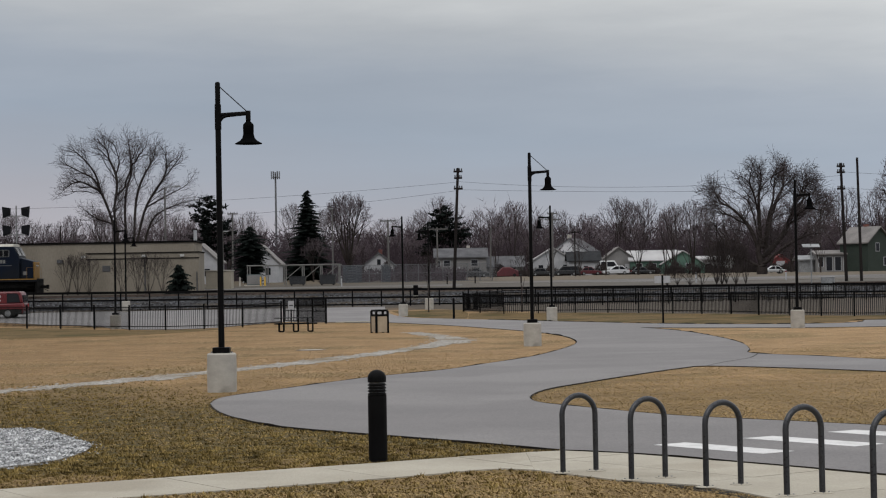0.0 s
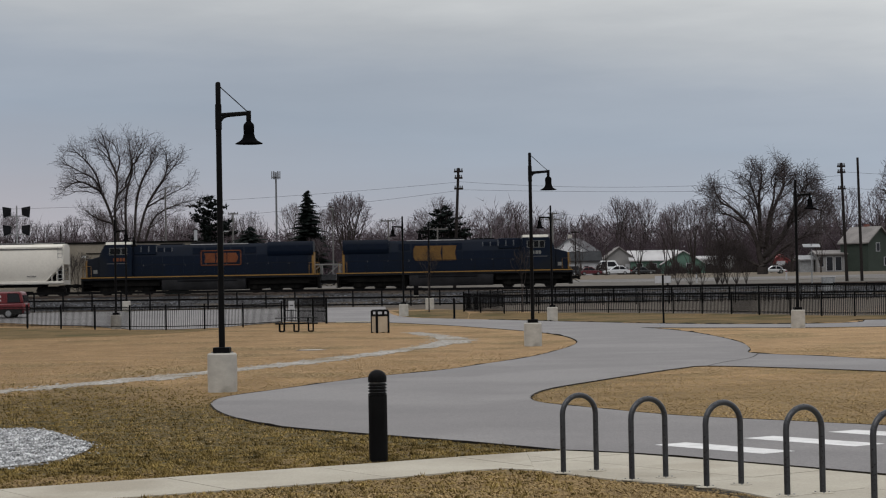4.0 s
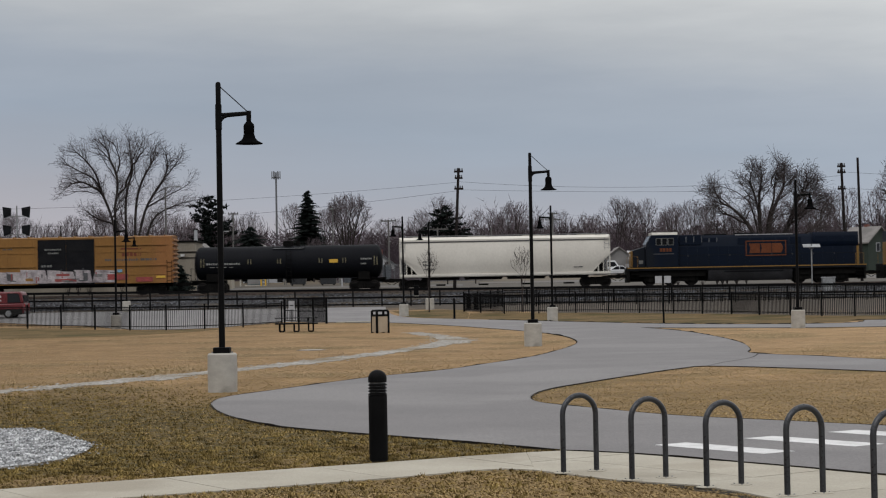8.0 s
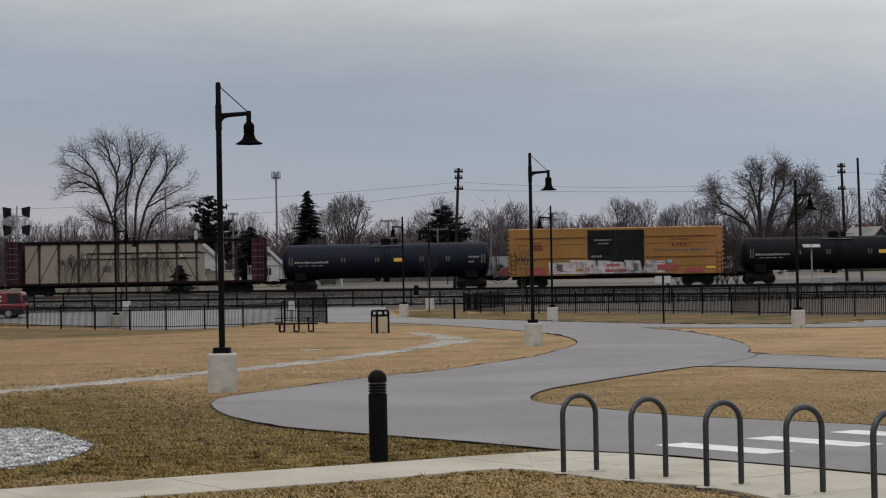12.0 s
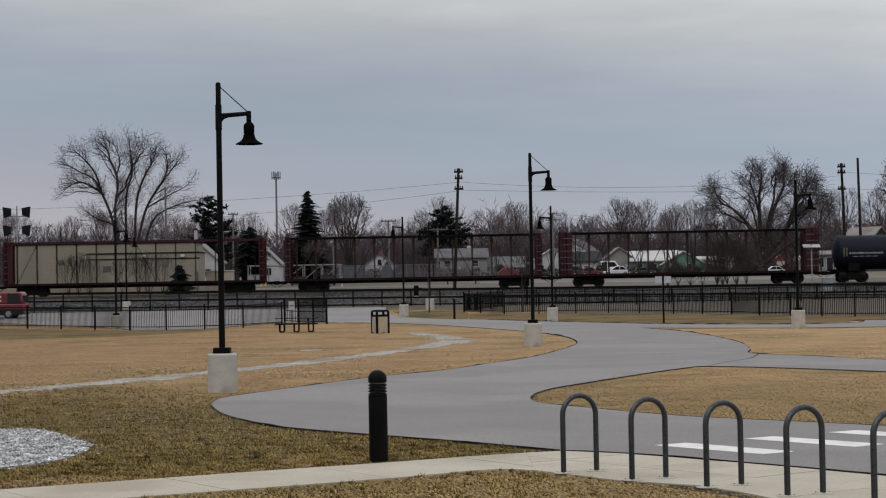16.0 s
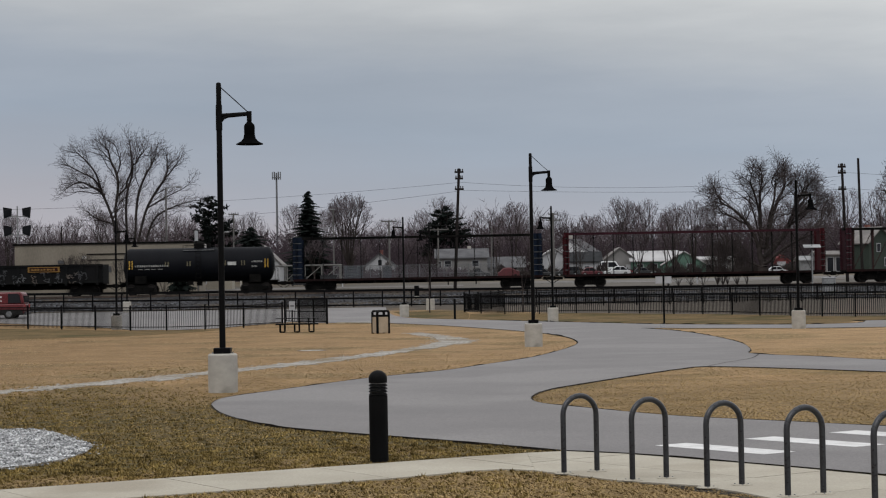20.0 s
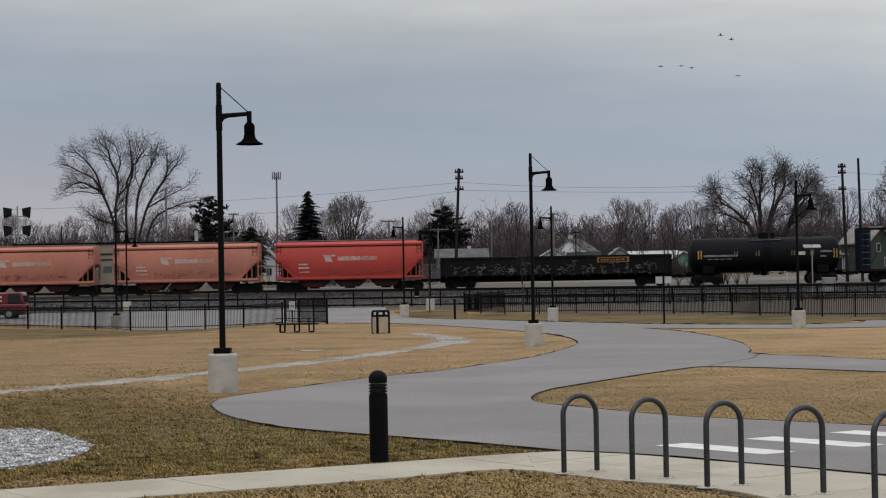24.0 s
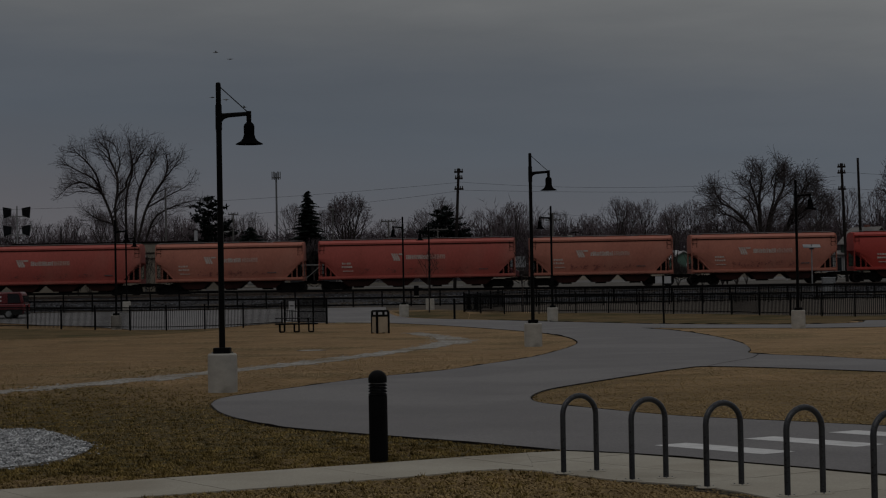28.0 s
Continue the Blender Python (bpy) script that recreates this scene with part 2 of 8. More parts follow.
M_HRED = mat("red_car_paint", (0.345, 0.042, 0.033), (0.295, 0.037, 0.029), 0.4, 0.55, 0.1, 10.0, grain=0.1, c3=(0.31, 0.065, 0.048), c3at=0.64, spec=0.25)
M_HFADE = mat("faded_salmon_car_paint", (0.378, 0.146, 0.103), (0.314, 0.118, 0.085), 0.4, 0.7, 0.1, 10.0, grain=0.12, c3=(0.348, 0.155, 0.114), c3at=0.6, stretch=(1, 1, 0.4), spec=0.2)
M_HROSE = mat("weathered_red_car_paint", (0.351, 0.081, 0.066), (0.299, 0.069, 0.055), 0.4, 0.65, 0.1, 10.0, grain=0.12, c3=(0.302, 0.103, 0.080), c3at=0.6, stretch=(1, 1, 0.4), spec=0.2)
M_BOX = mat("yellow_boxcar_paint", (0.222, 0.110, 0.030), (0.182, 0.09, 0.025), 0.4, 0.6, 0.1, 10.0, grain=0.12, c3=(0.225, 0.1, 0.035), c3at=0.6, stretch=(1, 1, 0.4), spec=0.2)
M_BOXBLK = mat("black_door_paint", (0.005, 0.0055, 0.007), (0.009, 0.009, 0.01), 0.8, 0.6, 0.1, 10.0, spec=0.08)
M_SPRAYW = mat("sprayed_white", (0.37, 0.335, 0.34), (0.22, 0.195, 0.205), 1.5, 0.7, 0.1, 10.0, grain=0.3, c3=(0.14, 0.115, 0.12), c3at=0.58)
M_TAGG = mat("sprayed_grey", (0.046, 0.048, 0.053), (0.027, 0.028, 0.031), 1.5, 0.7, 0.1, 10.0, grain=0.3)
M_TAGL = mat("sprayed_pale_grey", (0.1, 0.103, 0.108), (0.06, 0.06, 0.065), 1.5, 0.7, 0.1, 10.0, grain=0.3)
M_TAGP = mat("sprayed_dull_brown", (0.1, 0.075, 0.06), (0.06, 0.05, 0.045), 1.5, 0.7, 0.1, 10.0, grain=0.3)
M_SPRAYR = mat("sprayed_red", (0.22, 0.032, 0.03), (0.17, 0.034, 0.03), 1.5, 0.7, 0.1, 10.0)
M_SPRAYB = mat("sprayed_blue", (0.14, 0.30, 0.42), (0.12, 0.24, 0.34), 1.5, 0.7, 0.1, 10.0)
M_MARK = mat("pale_marking", (0.42, 0.42, 0.41), (0.34, 0.34, 0.33), 3.0, 0.7, 0, 20.0)
M_MARKD = mat("dark_marking", (0.06, 0.06, 0.065), (0.04, 0.04, 0.042), 3.0, 0.7, 0, 20.0)
M_MARKR = mat("red_marking", (0.13, 0.034, 0.018), (0.1, 0.03, 0.016), 3.0, 0.7, 0, 20.0, spec=0.2)
M_OXIDE = mat("maroon_frame_paint", (0.042, 0.014, 0.019), (0.03, 0.011, 0.015), 0.8, 0.75, 0.2, 10.0, spec=0.08)
M_POST = mat("grimy_maroon_steel", (0.036, 0.018, 0.018), (0.024, 0.013, 0.013), 0.8, 0.8, 0.2, 10.0, spec=0.06)
M_ORED = mat("bright_red_frame_paint", (0.055, 0.010, 0.013), (0.04, 0.008, 0.010), 0.8, 0.7, 0.2, 10.0, spec=0.08)
M_OBLUE = mat("blue_frame_paint", (0.006, 0.011, 0.023), (0.005, 0.009, 0.018), 0.8, 0.7, 0.2, 10.0, spec=0.08)
M_GOND = mat("black_gondola_paint", (0.006, 0.0065, 0.007), (0.01, 0.01, 0.01), 0.5, 0.8, 0.2, 10.0, grain=0.3, spec=0.06)
M_FRAMEL = mat("dull_pale_frame", (0.13, 0.13, 0.125), (0.10, 0.10, 0.095), 3.0, 0.7, 0, 20.0)
M_SCRAWL = mat("faded_maroon_spray", (0.16, 0.055, 0.05), (0.2, 0.08, 0.07), 1.5, 0.8, 0, 10.0, spec=0.1)
M_CHUTE = mat("dark_red_brown_paint", (0.03, 0.011, 0.009), (0.018, 0.008, 0.007), 0.9, 0.8, 0.2, 12.0, grain=0.3, spec=0.08)
M_MARKP = mat("faded_pale_marking", (0.42, 0.36, 0.325), (0.34, 0.285, 0.255), 3.0, 0.7, 0, 20.0)
M_BSTONE = mat("pale_blue_ballast_stone", (0.115, 0.12, 0.135), (0.05, 0.052, 0.057), 1.5, 0.95, 0, 6.0, grain=0.4, spec=0.1)
M_LORANGE = mat("faded_orange_paint", (0.12, 0.040, 0.018), (0.095, 0.032, 0.015), 0.9, 0.7, 0.1, 14.0, grain=0.25, spec=0.1)
M_TSTONE = mat("pale_trail_stone", (0.27, 0.25, 0.215), (0.19, 0.172, 0.145), 3.0, 0.95, 0, 20.0, grain=0.3)
M_MARKF = mat("worn_away_marking", (0.39, 0.25, 0.21), (0.33, 0.2, 0.165), 3.0, 0.7, 0, 20.0)
M_TWIGO = mat("oak_twig", (0.098, 0.082, 0.084), (0.062, 0.052, 0.054), 0.6, 0.95, 0, 5.0, spec=0.05)
M_DECK = mat("grimy_dark_red_deck", (0.018, 0.008, 0.008), (0.009, 0.006, 0.006), 1.0, 0.85, 0.2, 12.0, spec=0.05)
M_SHADE = mat("matt_black_shade", (0.0022, 0.0022, 0.0025), (0.0034, 0.0034, 0.0036), 3.0, 0.9, 0, 80.0, grain=0.2, spec=0.01)
M_DULLY = mat("dull_yellow_reflector", (0.17, 0.15, 0.085), (0.12, 0.105, 0.06), 3.0, 0.7, 0, 20.0)
M_TMARK = mat("dull_tank_marking", (0.21, 0.21, 0.2), (0.16, 0.16, 0.155), 3.0, 0.7, 0, 20.0)
M_BIRD = mat("grey_brown_feather", (0.12, 0.115, 0.11), (0.085, 0.08, 0.076), 5.0, 0.9)

# ---- mesh helpers ----


class Shape:
    """Collects vertices and faces for one mesh."""

    def __init__(self):
        self.v, self.f = [], []

    def add(self, v, f):
        o = len(self.v)
        self.v += [tuple(p) for p in v]
        self.f += [tuple(i + o for i in q) for q in f]
        return self

    def box(self, x0, y0, z0, x1, y1, z1):
        return self.add([(x0, y0, z0), (x1, y0, z0), (x1, y1, z0), (x0, y1, z0), (x0, y0, z1), (x1, y0, z1), (x1, y1, z1), (x0, y1, z1)],
                        [(0, 3, 2, 1), (4, 5, 6, 7), (0, 1, 5, 4), (1, 2, 6, 5), (2, 3, 7, 6), (3, 0, 4, 7)])

    def tube(self, p0, p1, r0, r1=None, n=8, caps=True):
        r1 = r0 if r1 is None else r1
        p0, p1 = Vector(p0), Vector(p1)
        d = (p1 - p0).normalized()
        a = d.orthogonal().normalized()
        b = d.cross(a)
        v = []
        for p, r in ((p0, r0), (p1, r1)):
            for i in range(n):
                t = 2 * math.pi * i / n
                v.append(p + (a * math.cos(t) + b * math.sin(t)) * r)
        f = [(i, (i + 1) % n, n + (i + 1) % n, n + i) for i in range(n)]
        if caps:
            f += [tuple(range(n - 1, -1, -1)), tuple(range(n, 2 * n))]
        return self.add(v, f)

    def pipe(self, pts, r, n=8):
        """A bent tube through pts."""
        pts = [Vector(p) for p in pts]
        d0 = (pts[1] - pts[0]).normalized()
        a = d0.orthogonal().normalized()
        v = []
        for i, p in enumerate(pts):
            d = (pts[min(i + 1, len(pts) - 1)] - pts[max(i - 1, 0)]).normalized()
            a = (a - d * a.dot(d)).normalized()
            b = d.cross(a)
            v += [p + (a * math.cos(2 * math.pi * k / n) + b * math.sin(2 * math.pi * k / n)) * r for k in range(n)]
        f = [(i * n + k, i * n + (k + 1) % n, (i + 1) * n + (k + 1) % n, (i + 1) * n + k) for i in range(len(pts) - 1) for k in range(n)]
        f += [tuple(range(n - 1, -1, -1)), tuple((len(pts) - 1) * n + k for k in range(n))]
        return self.add(v, f)

    def lathe(self, prof, n=20, c=(0, 0, 0), axis="z"):
        v = []
        for r, h in prof:
            for k in range(n):
                t = 2 * math.pi * k / n
                x, y = r * math.cos(t), r * math.sin(t)
                p = (x, y, h) if axis == "z" else ((h, x, y) if axis == "x" else (y, h, x))
                v.append((p[0] + c[0], p[1] + c[1], p[2] + c[2]))
        f = [(i * n + k, i * n + (k + 1) % n, (i + 1) * n + (k + 1) % n, (i + 1) * n + k) for i in range(len(prof) - 1) for k in range(n)]
        f += [tuple(range(n - 1, -1, -1)), tuple((len(prof) - 1) * n + k for k in range(n))]
        return self.add(v, f)

    def prism(self, poly, a, b, axis="y"):
        """poly in the plane across the axis, pushed from a to b along it."""
        def put(p, q, h):
            return (p, h, q) if axis == "y" else ((h, p, q) if axis == "x" else (p, q, h))
        n = len(poly)
        v = [put(p, q, a) for p, q in poly] + [put(p, q, b) for p, q in poly]
        f = [(i, (i + 1) % n, n + (i + 1) % n, n + i) for i in range(n)] + [tuple(range(n - 1, -1, -1)), tuple(range(n, 2 * n))]
        return self.add(v, f)

    def mesh(self, name, smooth=35.0):
        me = bpy.data.meshes.new(name)
        me.from_pydata(self.v, [], self.f)
        if len(self.f) < 30000:
            b = bmesh.new()
            b.from_mesh(me)
            bmesh.ops.recalc_face_normals(b, faces=b.faces)
            b.to_mesh(me)
            b.free()
        if smooth:
            me.polygons.foreach_set("use_smooth", [True] * len(me.polygons))
            me.set_sharp_from_angle(angle=radians(smooth))
        me.update()
        return me


def part(name, shape, material, parent, label="", at=None, bevel=0.0, smooth=35.0, kind=""):
    me = shape if isinstance(shape, bpy.types.Mesh) else shape.mesh(name, smooth)
    if not me.materials:
        me.materials.append(material)
    ob = new(name, me)
    ob.parent = parent
    if at is not None:
        ob.matrix_basis = at if isinstance(at, Matrix) else Matrix.Translation(at)
    if bevel:
        bv = ob.modifiers.new("worn_edges", "BEVEL")
        bv.width, bv.segments, bv.limit_method, bv.angle_limit = bevel, 2, "ANGLE", radians(40)
    return tagged(ob, label, kind=kind)


def thing(name, label, category, m=None, group="", kind=""):
    ob = new(name)
    ob.empty_display_size = 0.3
    if m is not None:
        ob.matrix_basis = m
    return tagged(ob, label, category, group, kind)


def smooth_line(pts, steps=5, closed=False):
    """A rounded line through pts."""
    out, n = [], len(pts)
    for i in range(n if closed else n - 1):
        p = [Vector(pts[(i + k) % n] if closed else pts[min(max(i + k, 0), n - 1)]) for k in (-1, 0, 1, 2)]
        for s in range(steps):
            t = s / steps
            out.append(tuple(0.5 * (2 * p[1] + (p[2] - p[0]) * t + (2 * p[0] - 5 * p[1] + 4 * p[2] - p[3]) * t * t + (3 * p[1] - p[0] - 3 * p[2] + p[3]) * t ** 3)))
    if not closed:
        out.append(tuple(pts[-1]))
    return out


# ---- the lie of the land: flat park, bank up to the tracks, gentle rise beyond ----
LEVELS = [(-400, 0.0), (105, 0.0), (118, 0.12), (136, 0.6), (150, 0.9), (166, 1.35), (180, 1.5), (222, 2.45), (380, 3.8), (470, 4.2), (4500, 4.2)]


def land(y):
    for (a, za), (b, zb) in zip(LEVELS, LEVELS[1:]):
        if y <= b:
            return za + (zb - za) * max(0.0, y - a) / (b - a)
    return LEVELS[-1][1]


def inside(poly, x, y):
    """Whether points lie in the outline (numpy)."""
    r = np.zeros(len(x), bool)
    for (x0, y0), (x1, y1) in zip(poly, poly[1:] + poly[:1]):
        c = (y0 > y) != (y1 > y)
        if y1 != y0:
            r ^= c & (x < (x1 - x0) * (y - y0) / (y1 - y0) + x0)
    return r


def sheet(name, outline, lift, material, edge=None, label="", parent=None, skirt=0.05, kind="structure", category=""):
    """A flat-laid sheet with that outline, that follows the land, with a skirt down into the soil."""
    b = bmesh.new()
    vs, _, fs, *_ = mathutils.geometry.delaunay_2d_cdt([Vector((p[0], p[1])) for p in outline], [], [list(range(len(outline)))], 1, 1e-5)
    vs = [b.verts.new((p.x, p.y, 0)) for p in vs]
    for q in fs:
        b.faces.new([vs[i] for i in q])
    for y, _ in LEVELS[1:-1]:
        bmesh.ops.bisect_plane(b, geom=b.verts[:] + b.edges[:] + b.faces[:], plane_co=(0, y, 0), plane_no=(0, 1, 0))
    bmesh.ops.recalc_face_normals(b, faces=b.faces)
    if b.faces[:] and sum(f.normal.z for f in b.faces) < 0:
        bmesh.ops.reverse_faces(b, faces=b.faces)
    rim = [e for e in b.edges if len(e.link_faces) == 1]
    made = bmesh.ops.extrude_edge_only(b, edges=rim)["geom"]
    low = {v for v in made if isinstance(v, bmesh.types.BMVert)}
    for f in made:
        if isinstance(f, bmesh.types.BMFace):
            f.material_index = 1
    for f in b.faces:
        if any(v in low for v in f.verts):
            f.material_index = 1
    for v in b.verts:
        v.co.z = land(v.co.y) + lift - (skirt if v in low else 0)
    me = bpy.data.meshes.new(name)
    b.to_mesh(me)
    b.free()
    me.materials.append(material)
    me.materials.append(edge or material)
    ob = new(name, me)
    ob.parent = parent
    return tagged(ob, label, category, kind=kind)

# ---- ground ----


def ground_material():
    m = mat("dead_winter_lawn", (0.27, 0.179, 0.095), (0.208, 0.134, 0.068), 0.55, 0.95, 0.8, 16.0, grain=0.38, c3=(0.15, 0.105, 0.050), c3at=0.56, spec=0.1)
    nt = m.node_tree
    n, l = nt.nodes.new, nt.links.new
    bs = nt.nodes["Principled BSDF"]
    old = bs.inputs["Base Color"].links[0].from_socket
    tc, sep, nz = n("ShaderNodeTexCoord"), n("ShaderNodeSeparateXYZ"), n("ShaderNodeTexNoise")
    l(tc.outputs["Object"], sep.inputs[0])
    l(tc.outputs["Object"], nz.inputs["Vector"])
    nz.inputs["Scale"].default_value, nz.inputs["Detail"].default_value = 0.35, 6.0
    bend = n("ShaderNodeMath")
    bend.operation = "MULTIPLY_ADD"
    l(nz.outputs["Fac"], bend.inputs[0])
    bend.inputs[1].default_value = 16.0
    l(sep.outputs["Y"], bend.inputs[2])

    # behind the slanting fence the turf gives way to dark cinders and weeds
    slant, beyond = n("ShaderNodeMapRange"), n("ShaderNodeMath")
    l(sep.outputs["X"], slant.inputs["Value"])
    for k, v in (("From Min", -2.0), ("From Max", 28.0), ("To Min", -15.0), ("To Max", 20.0)):
        slant.inputs[k].default_value = v
    beyond.operation = "ADD"
    l(bend.outputs[0], beyond.inputs[0])
    l(slant.outputs[0], beyond.inputs[1])

    def zone(prev, a, b, colour, by=None):
        """From a to b metres out the soil turns to another cover."""
        r, x = n("ShaderNodeMapRange"), n("ShaderNodeMixRGB")
        l((by or bend).outputs[0], r.inputs["Value"])
        r.inputs["From Min"].default_value, r.inputs["From Max"].default_value = a, b
        l(r.outputs[0], x.inputs[0])
        if isinstance(prev, tuple):
            x.inputs[1].default_value = (*prev, 1)
        else:
            l(prev, x.inputs[1])
        if isinstance(colour, tuple):
            x.inputs[2].default_value = (*colour, 1)
        else:
            l(colour, x.inputs[2])
        return x.outputs[0]

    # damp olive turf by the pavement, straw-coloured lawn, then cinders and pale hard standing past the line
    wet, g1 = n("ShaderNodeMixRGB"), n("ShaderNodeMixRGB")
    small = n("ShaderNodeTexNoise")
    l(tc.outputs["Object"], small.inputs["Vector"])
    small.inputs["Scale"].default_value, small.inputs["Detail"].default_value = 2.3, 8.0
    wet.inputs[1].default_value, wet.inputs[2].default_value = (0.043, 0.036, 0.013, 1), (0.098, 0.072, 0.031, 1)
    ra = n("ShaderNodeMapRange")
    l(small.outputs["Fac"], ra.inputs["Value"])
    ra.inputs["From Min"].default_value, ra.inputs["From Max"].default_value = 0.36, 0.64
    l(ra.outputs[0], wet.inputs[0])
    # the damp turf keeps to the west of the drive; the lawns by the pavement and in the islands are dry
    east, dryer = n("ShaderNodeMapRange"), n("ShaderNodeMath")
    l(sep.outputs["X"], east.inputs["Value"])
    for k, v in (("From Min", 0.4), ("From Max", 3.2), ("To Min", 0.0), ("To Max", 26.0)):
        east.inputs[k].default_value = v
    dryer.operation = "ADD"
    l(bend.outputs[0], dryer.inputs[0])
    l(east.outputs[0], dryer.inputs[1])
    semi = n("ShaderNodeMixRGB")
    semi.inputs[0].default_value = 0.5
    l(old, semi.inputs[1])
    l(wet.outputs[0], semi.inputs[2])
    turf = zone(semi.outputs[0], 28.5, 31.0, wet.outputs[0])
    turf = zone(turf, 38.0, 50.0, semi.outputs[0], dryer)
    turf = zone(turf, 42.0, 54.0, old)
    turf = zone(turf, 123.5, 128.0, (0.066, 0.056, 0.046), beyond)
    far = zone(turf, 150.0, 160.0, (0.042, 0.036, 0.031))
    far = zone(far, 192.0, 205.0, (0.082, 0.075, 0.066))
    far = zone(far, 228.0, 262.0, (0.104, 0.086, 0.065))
    g1.blend_type = "MULTIPLY"
    g1.inputs[0].default_value = 1.0
    l(far, g1.inputs[1])
    fine = n("ShaderNodeTexNoise")
    l(tc.outputs["Object"], fine.inputs["Vector"])
    fine.inputs["Scale"].default_value, fine.inputs["Detail"].default_value, fine.inputs["Roughness"].default_value = 0.85, 12.0, 0.74
    rb = n("ShaderNodeMapRange")
    l(fine.outputs["Fac"], rb.inputs["Value"])
    for k, v in (("From Min", 0.3), ("From Max", 0.7), ("To Min", 0.72), ("To Max", 1.28)):
        rb.inputs[k].default_value = v
    l(rb.outputs[0], g1.inputs[2])
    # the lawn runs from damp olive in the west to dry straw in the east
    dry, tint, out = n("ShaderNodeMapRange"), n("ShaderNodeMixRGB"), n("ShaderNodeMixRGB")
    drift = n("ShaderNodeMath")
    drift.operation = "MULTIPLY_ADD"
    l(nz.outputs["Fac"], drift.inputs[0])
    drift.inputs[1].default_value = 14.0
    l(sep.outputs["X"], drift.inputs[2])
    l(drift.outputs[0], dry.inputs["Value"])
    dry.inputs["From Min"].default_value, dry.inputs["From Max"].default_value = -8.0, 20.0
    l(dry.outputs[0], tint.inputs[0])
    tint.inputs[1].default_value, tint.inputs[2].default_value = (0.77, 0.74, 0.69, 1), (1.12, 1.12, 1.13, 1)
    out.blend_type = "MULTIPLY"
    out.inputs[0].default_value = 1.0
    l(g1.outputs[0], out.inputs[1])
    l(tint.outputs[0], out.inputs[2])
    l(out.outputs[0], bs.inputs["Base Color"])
    return m


def build_ground():
    s = Shape()
    xs = [-2500, -900, -300, -120, -60, -30, -15, 0, 15, 30, 60, 120, 300, 900, 2500]
    ys = [-300, -60, 0, 15, 30, 50, 75, 105, 118, 136, 150, 166, 180, 222, 300, 380, 470, 800, 1500, 4200]
    n = len(xs)
    s.add([(x, y, land(y)) for y in ys for x in xs],
          [(j * n + i, j * n + i + 1, (j + 1) * n + i + 1, (j + 1) * n + i) for j in range(len(ys) - 1) for i in range(n - 1)])
    me = s.mesh("ground", 60)
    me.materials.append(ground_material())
    return tagged(new("ground", me), "dormant tan winter lawn rising gently to the railway", "ground", kind="structure")


build_ground()

ROAD_LOW = [(-4.14, 34.3), (-3.78, 32.32), (-3.25, 30.39), (-2.38, 28.31), (-1.08, 26.58), (0.07, 25.2), (1.04, 23.91), (1.42, 23.4)]
PLAZA_FAR = [(1.42, 23.4), (2.12, 22.87), (2.63, 22.27), (3.68, 20.89), (4.45, 19.8), (6.93, 16.14), (9.9, 11.88)]
ISLAND_S = [(15.84, 15.35), (9.11, 22.97), (5.95, 26.43), (4.88, 27.62), (3.47, 29.2), (2.37, 31.33), (1.67, 32.87), (1.49, 34.11), (1.61, 35.69), (2.03, 37.52),
            (2.89, 39.65), (4.23, 42.72), (5.4, 45.19), (6.22, 46.23), (7.88, 44.45), (9.47, 41.98), (12.87, 36.63), (21.78, 23.76)]
ISLAND_N = [(25.74, 26.73), (13.86, 42.08), (10.88, 48.16), (9.8, 51.08), (8.51, 54.05), (8.99, 57.62), (9.65, 63.71), (9.92, 72.37), (9.7, 81.03), (8.81, 87.71)]
STRIP_S = [(10.1, 86.13), (14.65, 82.57), (18.41, 81.58), (39.6, 80.19)]
STRIP_N = [(39.6, 95.04), (21.48, 95.24), (20.39, 94.64), (19.11, 90.49), (15.84, 89.5), (10.79, 94.94), (6.49, 104.9), (0.46, 115.1), (-2.5, 120.2), (-3.7, 128.0), (-4.2, 138.6)]
LOT = [(-60.0, 138.6), (-60.0, 128.0), (-28.0, 122.5), (-25.0, 119.0), (-22.0, 115.0), (-19.6, 111.0), (-16.5, 104.0), (-14.0, 102.5), (-12.3, 105.0), (-10.8, 111.0),
       (-9.2, 115.5), (-7.5, 113.0), (-5.5, 111.0)]
ROAD_UP = [(-3.05, 109.1), (-0.79, 103.9), (1.72, 93.65), (3.72, 83.75), (4.39, 78.31), (4.67, 73.56), (4.61, 68.41), (4.26, 64.45), (3.5, 59.75), (2.41, 54.4), (0.89, 49.55),
           (-0.11, 46.58), (-1.73, 43.46), (-3.27, 39.15), (-4.12, 36.58)]
ROAD = (smooth_line(ROAD_LOW)[:-1] + smooth_line(PLAZA_FAR) + smooth_line(ISLAND_S) + smooth_line(ISLAND_N) + smooth_line(STRIP_S) + smooth_line(STRIP_N)
        + LOT + smooth_line(ROAD_UP + [(-4.18, 34.65)])[:-1])
WALK = [(-7.94, 18.0), (-4.57, 19.98), (-3.24, 20.78), (-1.82, 21.62), (-0.79, 22.21), (0.2, 22.84), (0.94, 23.23)]
WALK_NEAR = [(0.94, 21.03), (0.62, 21.25), (0.3, 21.13), (-0.54, 20.47), (-1.67, 19.78), (-2.47, 19.33), (-3.23, 18.89), (-7.94, 16.07)]
PLAZA = [(0.942, 23.23), (1.39, 23.37), (2.08, 22.85), (2.6, 22.24), (3.65, 20.85), (4.41, 19.76), (6.89, 16.09), (9.82, 11.9), (6.94, 9.42), (3.05, 15.4), (3.0, 17.8), (2.75, 18.5),
         (2.43, 19.15), (1.7, 19.8), (0.942, 21.02)]
